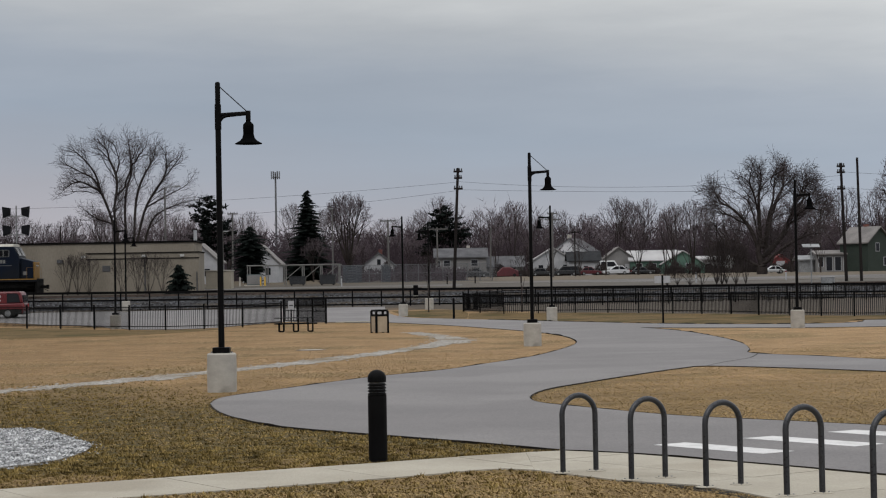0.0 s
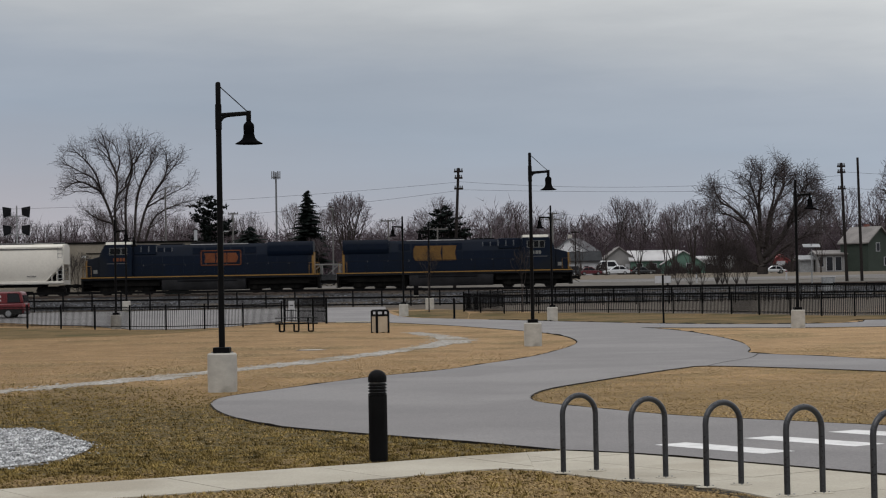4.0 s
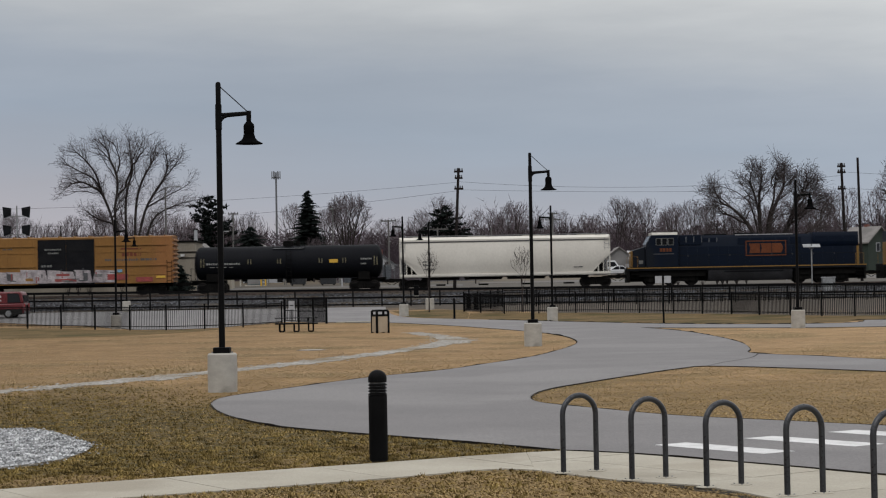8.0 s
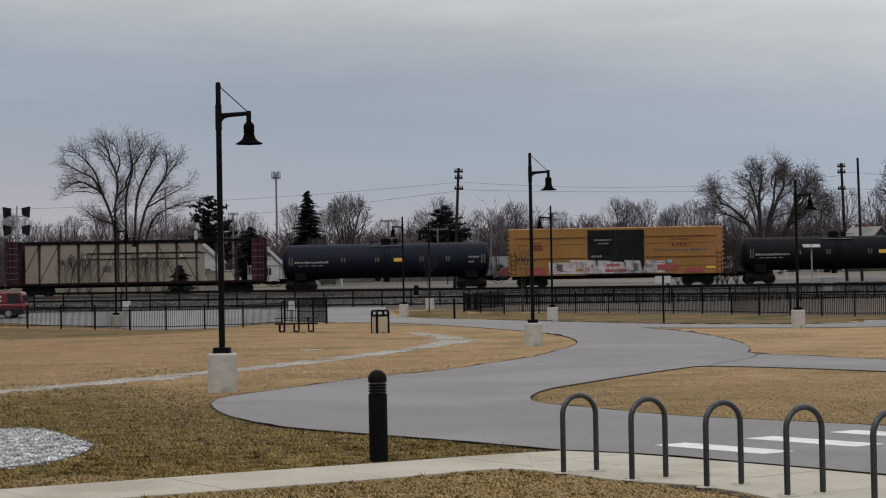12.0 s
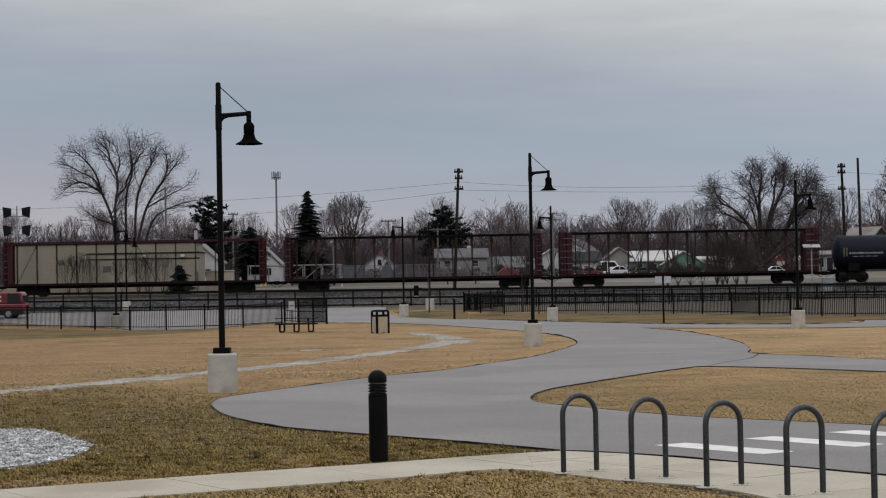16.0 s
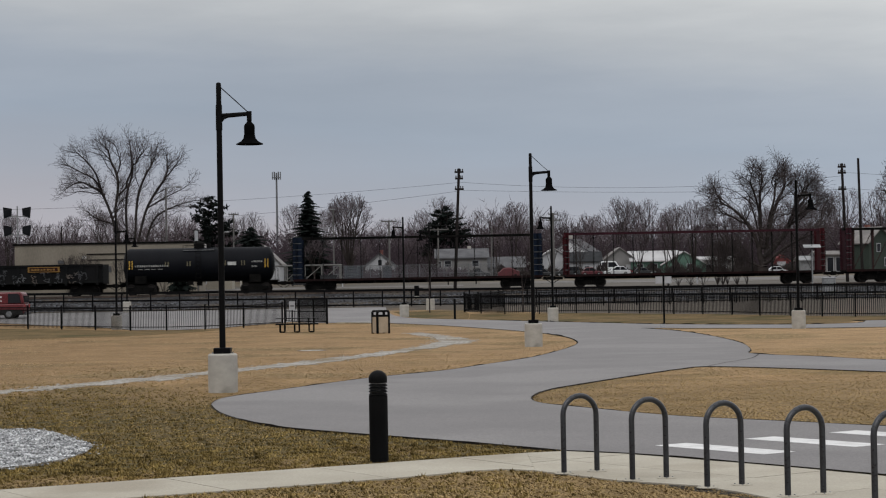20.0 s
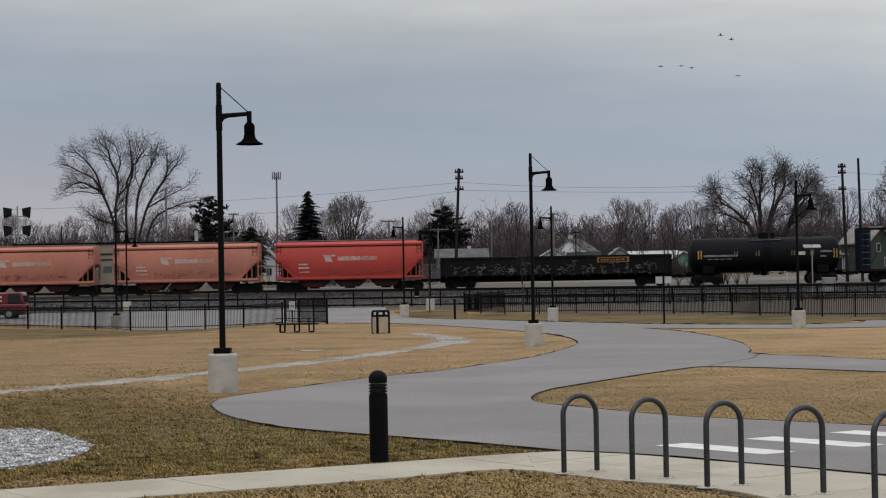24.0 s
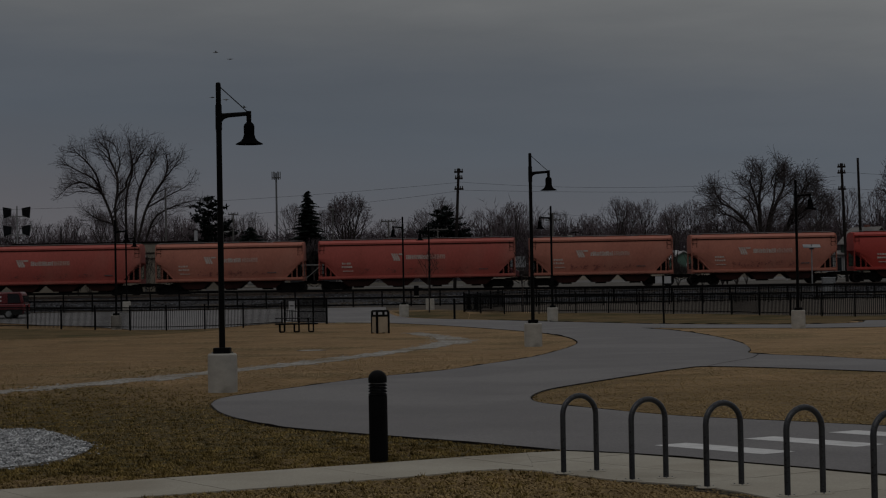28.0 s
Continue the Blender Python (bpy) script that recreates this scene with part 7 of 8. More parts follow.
for k, (tx, ty, ts) in enumerate([(-0.5, 400, 1.2), (-3.5, 410, 1.05), (8.5, 400, 1.02), (14.5, 400, 1.12), (12.0, 420, 0.95), (26.0, 430, 1.05), (38.5, 430, 1.25), (41.5, 440, 1.2), (45.0, 430, 1.2), (33.0, 440, 1.0),
                                  (-64.5, 296, 0.8), (-67.0, 300, 0.85), (-53.0, 300, 0.85), (-48.0, 300, 0.8), (-61.5, 300, 0.72), (-58.0, 305, 0.8), (-45.5, 310, 0.85), (-41.5, 305, 0.8), (-44.0, 260, 0.75), (-38.0, 345, 0.85), (-34.0, 345, 0.9), (-24.5, 420, 1.1), (-28.0, 430, 1.15), (-32.0, 420, 1.2), (35.5, 300, 0.75),
                                  (-20.0, 300, 0.5), (-12.0, 420, 0.95), (54.0, 400, 1.0), (60.0, 410, 1.0), (73.0, 380, 1.1), (80.0, 390, 1.2), (86.0, 380, 1.2), (66.0, 400, 1.0), (50.0, 420, 1.1), (20.0, 430, 0.95), (42.6, 332, 0.92), (53.5, 350, 0.8), (58.0, 345, 0.86), (62.5, 350, 0.95), (66.5, 345, 0.9)]):
    plant("bare_tree", FAN[k % 4], tx, ty, "leafless tree in the row behind the houses", scale=ts, turn=rs_.uniform(0, 360), wide=rs_.uniform(0.8, 1.0), group="trees behind the houses")


def conifer_meshes(seed, tall, wide, low=0.06, bushy=False):
    rs = random.Random(seed)
    trunk, crown = Shape().tube((0, 0, -0.2), (0, 0, tall * 0.95), 0.22, 0.03, 8), Shape()
    n = int(tall * 5.0)
    for k in range(n):
        z = tall * (low + (0.99 - low) * k / n)
        reach = wide * (1 - z / tall) ** 0.75 * (rs.uniform(0.62, 0.8) if k % 3 else 1.08) + 0.12
        if bushy:
            reach = wide * math.sqrt(max(0.04, 1 - (2.1 * z / tall - 1.0) ** 2)) * rs.uniform(0.75, 1.1)
        m = max(7, int(22 * (1 - z / tall)) + 6)
        for j in range(m):
            a = 6.283 * (j + rs.random()) / m
            out = Vector((math.cos(a), math.sin(a), 0))
            tip = Vector((0, 0, z)) + out * reach * rs.choice((0.4, 0.7, 0.9, 1.0, 1.3)) * rs.uniform(0.85, 1.1) + Vector((0, 0, -0.2 * reach + 0.1 + rs.uniform(-0.2, 0.25)))
            root = Vector((0, 0, z + 0.1))
            side = Vector((-out.y, out.x, 0))
            mid = (root + tip) / 2
            w = 0.12 + 0.16 * reach
            crown.add([root, mid + side * w - Vector((0, 0, 0.15)), tip, mid - side * w - Vector((0, 0, 0.15)), mid + Vector((0, 0, 0.12))], [(0, 1, 4), (1, 2, 4), (2, 3, 4), (3, 0, 4)])
            for q in (0.45, 0.7, 0.9):
                c = root.lerp(tip, q)
                for sgn in (-1, 1):
                    e = c + side * sgn * w * rs.uniform(0.9, 1.7) + out * 0.15 - Vector((0, 0, rs.uniform(0.1, 0.35)))
                    crown.add([c + out * 0.08, e, c - out * 0.12], [(0, 1, 2)])
    return trunk.mesh("trunk"), crown.mesh("crown", 0)


def pine_meshes(seed, tall, wide, low, limbs, lift):
    """A pine: a bare bole with long level limbs in loose tiers, each carrying flat clumps of needles."""
    rs = random.Random(seed)
    trunk, crown = Shape().tube((0, 0, -0.2), (0, 0, tall * 0.97), 0.26, 0.04, 8), Shape()
    for k in range(limbs):
        h = low + (0.97 - low) * k / (limbs - 1)
        z, a = tall * h, 2.4 * k + rs.uniform(-0.5, 0.5)
        reach = wide * (1.0 - (h - low) / (1.0 - low)) ** 0.6 * rs.uniform(0.55, 1.12) + 0.5
        out = Vector((math.cos(a), math.sin(a), 0))
        root, tip = Vector((0, 0, z)), out * reach + Vector((0, 0, z + lift * reach + rs.uniform(-0.3, 0.3)))
        trunk.tube(root, tip, 0.07, 0.02, 5)
        n = max(4, int(reach * 2.6))
        for j in range(n):
            c = root.lerp(tip, 0.22 + 0.8 * j / (n - 1))
            r = 0.42 + 0.1 * reach * (1 - abs(1.2 * j / n - 0.5))
            for q in range(13):
                p = c + Vector((rs.gauss(0, 0.5) * r, rs.gauss(0, 0.5) * r, rs.gauss(0, 0.2) * r))
                d = Vector((rs.uniform(-1, 1), rs.uniform(-1, 1), rs.uniform(-0.15, 0.7))).normalized() * rs.uniform(0.45, 0.85)
                w = d.cross(Vector((rs.uniform(-1, 1), rs.uniform(-1, 1), 1.0))).normalized() * rs.uniform(0.14, 0.26)
                crown.add([p - w, p + w, p + d], [(0, 1, 2)])
    return trunk.mesh("trunk"), crown.mesh("crown", 0)


for k, (tx, ty, ts) in enumerate([(-14.5, 352, 0.5), (-5.5, 350, 0.55), (9.5, 352, 0.6), (15.2, 348, 0.5), (19.4, 352, 0.62), (24.5, 350, 0.55), (29.5, 354, 0.6), (35.0, 350, 0.66), (38.8, 340, 0.6), (44.5, 352, 0.58), (52.5, 350, 0.6), (56.8, 345, 0.66), (61.5, 318, 0.5)]):
    plant("bare_tree", FAN[(k + 1) % 4], tx, ty, "small leafless garden tree before the houses", scale=ts, turn=k * 67, wide=0.85, group="garden trees")
SPRUCE = conifer_meshes(3, 15.5, 4.4)
NEEDLE = (M_BARK, M_NEEDLE)
plant("spruce_tree", SPRUCE, -22.9, 330.0, "tall narrow dark spruce", mats=NEEDLE, wide=1.12, category="conifer")
plant("pine_tree", pine_meshes(17, 14.6, 4.9, 0.2, 38, 0.34), -39.5, 328.0, "dark pine with upswept limbs behind the white house", mats=NEEDLE, category="conifer")
plant("pine_tree", pine_meshes(11, 14.4, 6.8, 0.3, 46, 0.12), 0.2, 398.0, "broad dark pine with loose tiers behind the utility pole", mats=NEEDLE, category="conifer")
plant("cedar_tree", conifer_meshes(21, 8.6, 2.6, 0.02, True), -28.9, 292.0, "dark bushy evergreen beside the white gable house", mats=NEEDLE, turn=10, category="conifer")
plant("evergreen_shrub", conifer_meshes(9, 2.9, 1.35), -26.0, 192.0, "dark rounded evergreen shrub before the beige wall", mats=NEEDLE, category="shrub", wide=1.05)
SHRUB = [bare_tree_meshes(70 + k, 5.0, 11, 0.5, (6, 5, 4), 3, 0.055, 0.0, 0.04, 0.17, (2.6, 1.8, 2.5), 0.014, 0.75, 0.12) for k in range(3)]
UPRIGHT = [bare_tree_meshes(80 + k, 5.0, 10, 0.42, (6, 4, 3), 3, 0.055, 0.0, 0.03, 0.14, (2.6, 1.9, 2.6), 0.012, 0.6, 0.2) for k in range(3)]
for k, (sx, sy, ss) in enumerate([(-37.3, 193.5, 0.8), (-36.2, 193, 0.86), (-35.1, 193, 0.8), (-31.9, 193, 0.75), (-30.2, 192.5, 0.82), (-29.2, 193, 0.85), (-27.9, 193.5, 0.8)]):
    plant("bare_shrub", UPRIGHT[k % 3], sx, sy, "bare shrub of upright stems before the beige wall", "shrub", ss, turn=k * 50, group="trackside shrubs", mats=(M_BARK, M_TWIGD))
for k, (sx, sy, ss) in enumerate([(21.8, 190, 0.4), (22.9, 191, 0.46), (24.0, 190, 0.4), (25.3, 191, 0.45), (26.6, 190, 0.75), (27.4, 192, 1.0), (28.5, 190, 0.9), (29.6, 191, 0.7), (28.0, 193, 0.8), (27.0, 193, 0.9)]):
    plant("bare_shrub", SHRUB[k % 3], sx, sy, "bare multi-stemmed winter shrub beside the line" if ss > 0.5 else "low tangle of bare brambles beside the line", "shrub", ss, wide=1.0 if ss > 0.5 else 1.7, turn=k * 50, group="trackside shrubs", mats=(M_BARK, M_TWIGD))
YOUNG = bare_tree_meshes(90, 4.3, 3, 0.25, (7, 5, 4), 3, 0.04, 0.3, 0.08, 0.08, (2.7, 0.9, 1.6), 0.01)
for sx, sy in ((-1.0, 127.0), (5.0, 125.0), (28.5, 120.0)):
    plant("young_tree", YOUNG, sx, sy, "slender staked young tree in the grass", "tree", 1.0, turn=sx * 40, group="young trees", mats=(M_BARK, M_BARK))


def far_woods():
    """The massed woodland past the houses, nobody could count it."""
    rs = random.Random(15)
    s = Shape()
    for k in range(300):
        x, y = rs.uniform(-190, 190), rs.uniform(470, 640)
        h = rs.uniform(13.5, 19.5) * (1.0 + 0.12 * math.sin(x * 0.06))
        z = land(y)
        b = Vector((x, y, z))
        s.tube(b, b + Vector((0, 0, h * 0.5)), 0.22, 0.14, 4, False)
        for j in range(34):
            p = b + Vector((rs.uniform(-0.3, 0.3), 0, h * rs.uniform(0.12, 0.6)))
            d = Vector((rs.uniform(-1, 1) * 0.7, rs.uniform(-0.4, 0.4), rs.uniform(0.6, 1.2))).normalized()
            q = p + d * h * rs.uniform(0.2, 0.42)
            sprig(s, p, q, 0.075)
            for i in range(8):
                c = p.lerp(q, rs.uniform(0.35, 1.0))
                sprig(s, c, c + (d + Vector((rs.uniform(-1, 1), rs.uniform(-0.5, 0.5), rs.uniform(-0.2, 0.6)))).normalized() * rs.uniform(0.8, 2.6), 0.05)
    me = s.mesh("far_woods", 0)
    me.materials.append(M_TWIG)
    tagged(new("far_woods", me), "distant belt of leafless grey-brown woodland", "woods", kind="stuff")
    s = Shape()
    for k in range(75000):
        x, y = rs.uniform(-190, 190), rs.uniform(450, 520)
        z = land(y) + 11.5 * rs.random() ** 1.15 * (1 + 0.25 * noise.noise((x * 0.08, 0, 3)))
        p = Vector((x, y, z))
        sprig(s, p, p + Vector((rs.uniform(-1.4, 1.4), 0, rs.uniform(-0.2, 1.5))), 0.10)
    me = s.mesh("far_brush", 0)
    me.materials.append(M_BRUSH)
    tagged(new("far_brush", me), "dull purple-brown winter undergrowth", "undergrowth", kind="stuff")
    s = Shape()
    for k in range(34000):
        x, y = rs.uniform(-90, 110), rs.uniform(386, 430)
        z = land(y) + 6.5 * rs.random() ** 1.2
        p = Vector((x, y, z))
        sprig(s, p, p + Vector((rs.uniform(-1.2, 1.2), 0, rs.uniform(-0.1, 1.4))), 0.07)
    me = s.mesh("garden_brush", 0)
    me.materials.append(M_BRUSH)
    tagged(new("garden_brush", me), "tangled bare hedges behind the houses", "undergrowth", kind="stuff")
    s = Shape()
    for k in range(5000):
        x = rs.uniform(-16, 3)
        y = rs.uniform(250, 300)
        if noise.noise((x * 0.25, y * 0.05, 6.0)) < -0.05:
            continue
        z = land(y) + 1.5 * rs.random() ** 1.6
        p = Vector((x, y, z))
        sprig(s, p, p + Vector((rs.uniform(-0.7, 0.7), 0, rs.uniform(-0.1, 0.9))), 0.06)
    me = s.mesh("roadside_weeds", 0)
    me.materials.append(M_BRUSH)
    tagged(new("roadside_weeds", me), "dead weeds and low hedges in the yard", "undergrowth", kind="stuff")
    s = Shape()
    for k in range(24000):
        x, y = rs.uniform(-17, 72), rs.uniform(367.6, 371)
        tall = noise.noise((x * 0.42, 2.0, 8.0)) + 0.12
        if tall < 0:
            continue
        p = Vector((x, y, land(y) + (0.5 + 3.2 * tall) * rs.random() ** 1.3))
        sprig(s, p, p + Vector((rs.uniform(-0.5, 0.5), 0, rs.uniform(-0.1, 0.8))), 0.06)
    me = s.mesh("house_hedges", 0)
    me.materials.append(M_TWIGD)
    tagged(new("house_hedges", me), "dark clipped hedges and shrubs before the houses", "hedge", kind="stuff")
    # the wood's dark floor and inner trunks, closing the view
    s = Shape()
    xs = [-2400 + 40 * k for k in range(121)]
    v, f = [], []
    for x in xs:
        v += [(x, 700, 0.0), (x, 700, 15.5 + 3.0 * noise.noise((x * 0.02, 1, 0)))]
    f = [(2 * i, 2 * i + 2, 2 * i + 3, 2 * i + 1) for i in range(len(xs) - 1)]
    me = s.add(v, f).mesh("backdrop", 0)
    me.materials.append(M_BRUSH)
    tagged(new("backdrop", me), "dark far edge of the woods", "backdrop", kind="structure")


far_woods()

# ---- buildings past the line ----


def window(wall, x, z, w, h, y, glass=None, trim=None):
    fr = part("window", Shape().box(x - w / 2 - 0.1, y - 0.07, z - 0.1, x + w / 2 + 0.1, y - 0.002, z + h + 0.1), trim or M_WHITE, wall, smooth=0)
    part("pane", Shape().box(x - w / 2, y - 0.09, z, x + w / 2, y - 0.071, z + h), glass or M_GLASS, fr, smooth=0)


def house(name, x, y, w, d, eave, ridge, ridge_along, wall_mat, roof_mat, label, windows=(), doors=(), turn=0.0, chimney=None, base=None):
    """A gabled house: front at local y = 0, centred on x."""
    z = land(y) if base is None else base
    t = thing(name, label, "house", pose(x, y, z, 0, 0, turn))
    if ridge_along == "x":
        poly = [(0, -0.4), (0, eave), (d / 2, ridge), (d, eave), (d, -0.4)]
        wall = part("wall", Shape().prism(poly, -w / 2, w / 2, "x"), wall_mat, t, smooth=0)
        for s in (0, 1):
            a, b = ((-0.5, eave - 0.3), (d / 2, ridge + 0.02)) if s == 0 else ((d + 0.5, eave - 0.3), (d / 2, ridge + 0.02))
            part("roof", Shape().prism([a, b, (b[0], b[1] + 0.2), (a[0], a[1] + 0.2)], -w / 2 - 0.4, w / 2 + 0.4, "x"), roof_mat, t, smooth=0)
    else:
        poly = [(-w / 2, -0.4), (-w / 2, eave), (0, ridge), (w / 2, eave), (w / 2, -0.4)]
        wall = part("wall", Shape().prism(poly, 0, d, "y"), wall_mat, t, smooth=0)
        for s in (-1, 1):
            part("roof", Shape().prism([(s * (w / 2 + 0.4), eave - 0.25), (0, ridge + 0.02), (0, ridge + 0.22), (s * (w / 2 + 0.4), eave - 0.05)], -0.4, d + 0.4, "y"), roof_mat, t, smooth=0)
    for wx, wz, ww, wh in windows:
        window(wall, wx, wz, ww, wh, 0.0)
    for dx, dw in doors:
        dr = part("door", Shape().box(dx - dw / 2, -0.06, -0.1, dx + dw / 2, -0.003, 2.05), M_WHITE, wall, smooth=0)
        part("handle", Shape().tube((dx + dw * 0.35, -0.12, 1.0), (dx + dw * 0.35, -0.06, 1.0), 0.03, n=6), M_GALV, dr)
    part("foundation", Shape().box(-w / 2 + 0.02, 0.02, -0.5, w / 2 - 0.02, d - 0.02, 0.2), M_PIER, t, smooth=0)
    if chimney:
        part("chimney", Shape().box(chimney[0] - 0.35, chimney[1] - 0.35, eave, chimney[0] + 0.35, chimney[1] + 0.35, chimney[2]), chimney[3], t, smooth=0)
    return t


def beige_building():
    y, z = 202.0, land(202.0)
    t = thing("industrial_building", "flat-roofed beige rendered workshop with dark coping", "building", pose(0, 0, 0))
    wall = part("wall", Shape().box(-44.5, y, z - 0.5, -25.7, y + 6, 7.1), M_BEIGE, t, smooth=0)
    part("coping", Shape().box(-44.65, y - 0.12, 7.1, -25.55, y + 6.1, 7.28), M_RUNGEAR, t, "dark metal roof coping", smooth=0)
    annex = part("annex", Shape().box(-36.1, 197.4, z - 0.5, -24.75, y, 5.95), M_BEIGE, t, "lower projecting bay", smooth=0)
    part("annex_coping", Shape().box(-36.2, 197.3, 5.95, -24.65, y - 0.02, 6.05), M_RUNGEAR, t, smooth=0)
    part("annex_band", Shape().box(-36.15, 197.34, 5.36, -24.7, 197.4, 5.46), M_RUNGEAR, t, smooth=0)
    part("louvre_panel", Shape().box(-34.5, 197.3, 4.15, -33.7, 197.398, 4.75), M_MARKD, annex, "dark louvred vent", smooth=0)
    lv = part("wall_vent", Shape().box(-40.0, y - 0.15, 5.15, -39.4, y - 0.003, 5.5), M_MARKD, wall, smooth=0)
    part("downpipe", Shape().tube((-36.3, 201.9, z), (-36.3, 201.9, 5.9), 0.07, n=8), M_BEIGE, t)
    part("downpipe", Shape().tube((-30.2, 197.3, z), (-30.2, 197.3, 5.4), 0.07, n=8), M_MARKD, t)
    for x in (-36.4, -30.3, -26.4):
        part("wall_lamp", Shape().box(x - 0.2, 197.1, 5.55, x + 0.2, 197.33, 5.8), M_MARK, t, smooth=0)
    part("door", Shape().box(-34.4, 197.33, z - 0.2, -33.3, 197.398, z + 2.1), M_BEIGE, annex, smooth=0)
    part("vent_stack", Shape().tube((-25.9, 204, 7.0), (-25.9, 204, 8.4), 0.18, n=12), M_WHITE, t, "white roof vent stack")
    part("service_pipe", Shape().tube((-24.95, 197.35, z), (-24.95, 197.35, 4.0), 0.06, n=8), M_MARKD, t)
    low = thing("yard_wall", "low beige rendered yard wall beside the workshop", "wall", pose(0, 0, 0))
    part("wall", Shape().box(-25.6, 210, 1.9, -22.9, 213, 4.15), M_CREAM, low, smooth=0)
    part("coping", Shape().box(-25.7, 209.9, 4.15, -22.8, 213.1, 4.25), M_PIER, low, smooth=0)
    m = thing("flood_light_mast", "grey mast with four flood lights above the roof", "flood light", pose(-44.6, 204, 0))
    part("mast", Shape().tube((0, 0, 1.9), (0, 0, 11.3), 0.09, 0.07, 10), M_GALV, m)
    for h in (10.2, 8.3):
        part("crossarm", Shape().box(-1.1, -0.06, h - 0.05, 1.1, 0.06, h + 0.05), M_GALV, m, smooth=0)
        for s in (-1, 1):
            part("flood_lamp", Shape().prism([(s * 0.62, h + 0.1), (s * 1.32, h - 0.18), (s * 1.42, h + 1.0), (s * 0.58, h + 0.85)], -0.4, 0.1, "y"), M_LGREY, m, "dark box flood lamp", smooth=0)


beige_building()
house("house", 3.4, 375, 9.8, 8, 4.0, 5.5, "x", M_GREYW, M_ROOFG, "pale grey single-storey house with shingle roof", [(-2.7, 2.2, 1.2, 1.1), (2.6, 2.2, 1.2, 1.1), (-4.3, 2.0, 0.5, 1.2)], [(-0.6, 0.9)], chimney=(1.5, 4.5, 6.2, M_PIER))
house("house", -12.6, 382, 6.0, 8, 2.6, 5.0, "y", M_WHITE, M_ROOFG, "small white gabled cottage with porch", [(0.0, 2.7, 0.7, 1.1), (-1.8, 0.8, 0.8, 1.2), (1.7, 0.8, 0.8, 1.2)], [(0.2, 0.9)], chimney=(0.2, 4, 5.8, M_BRICK))
house("garage", 11.6, 378, 7.8, 7, 2.0, 3.8, "x", M_GREYW, M_ROOFG, "low garage with dark grey roof", [(2.0, 0.9, 0.8, 0.8)])
house("house", 21.5, 382, 9.0, 8, 2.7, 5.4, "y", M_WHITE, M_ROOFW, "white house with pale metal gable roof", [(-2.4, 1.0, 0.9, 1.1), (2.4, 1.0, 0.9, 1.1)], [(0.3, 0.9)])
house("house", 25.2, 389, 7.2, 8, 4.9, 7.2, "y", M_WHITEB, M_ROOFG, "two-storey white gabled house", [(1.6, 3.6, 0.9, 1.2), (-1.6, 3.6, 0.9, 1.2)], turn=-20, chimney=(-0.8, 3.0, 8.2, M_PIER))
house("house", 27.2, 376, 6.0, 6, 2.9, 4.4, "x", M_WHITE, M_ROOFD, "white cottage with dark shingle roof", [(-1.8, 0.9, 0.8, 0.9), (0.3, 0.9, 0.8, 0.9)], [(1.7, 0.9)])
house("house", 34.6, 384, 6.6, 9, 2.8, 5.3, "y", M_GREYW, M_ROOFL, "pale grey gabled house behind parked cars", [(-1.5, 1.0, 1.0, 1.0)], [(1.6, 0.9)])
house("house", 41.5, 383, 9.5, 8, 2.8, 4.5, "x", M_MINT, M_ROOFW, "mint green house under a white metal roof", [(-3.0, 0.9, 1.0, 1.1), (-0.2, 0.9, 1.0, 1.1)], [(1.6, 0.9)])
house("house", 46.9, 381, 8.4, 9, 1.9, 4.3, "y", M_MINT, M_ROOFW, "mint green gabled wing with white verge boards", [(-1.4, 1.0, 0.8, 1.0), (1.0, 0.9, 0.9, 1.0)])
house("store_shed", 54.0, 384, 7.0, 7, 2.9, 3.2, "x", M_GREYW, M_ROOFW, "plain grey flat-roofed store", [(-1.9, 0.9, 1.1, 0.9)], [(1.3, 0.9)])
house("garden_shed", 65.0, 376, 2.8, 3, 2.2, 3.2, "y", M_REDP, M_REDP, "small red wooden shed", doors=[(0.0, 1.7)])
# the shade inside the open bays is drawn as dark panes on the wall
house("workshop_shed", 66.6, 332, 6.0, 6, 3.2, 3.5, "x", M_GREYW, M_ROOFL, "grey shed row with dark panes as the shade in its open bays", [(-2.3, 0.9, 0.7, 1.6), (-0.9, 0.2, 1.0, 2.3), (0.6, 0.2, 1.0, 2.3), (2.1, 0.2, 1.0, 2.3)])
house("garden_store", 62.2, 334, 2.4, 4, 2.3, 2.7, "x", M_GALV, M_GALV, "small grey metal store")
house("house", 73.9, 330, 6.2, 6.0, 4.9, 7.4, "y", M_GREEN, M_ROOFL, "dark green two-storey house with pale trim", [(-0.6, 3.4, 0.8, 1.3), (1.4, 1.0, 0.8, 1.3)], turn=38, chimney=(0.3, 3.0, 8.0, M_BRICK))
house("house", -37.6, 300, 6.0, 8, 3.4, 6.2, "y", M_WHITE, M_ROOFL, "white gabled house behind the workshop", [(1.3, 1.2, 0.8, 1.1)])
house("house", -28.3, 302, 5.6, 8, 3.0, 5.8, "y", M_WHITE, M_ROOFL, "white steep-gabled house behind the spruces", [(1.2, 1.2, 0.7, 1.1)], [(-1.0, 0.9)])


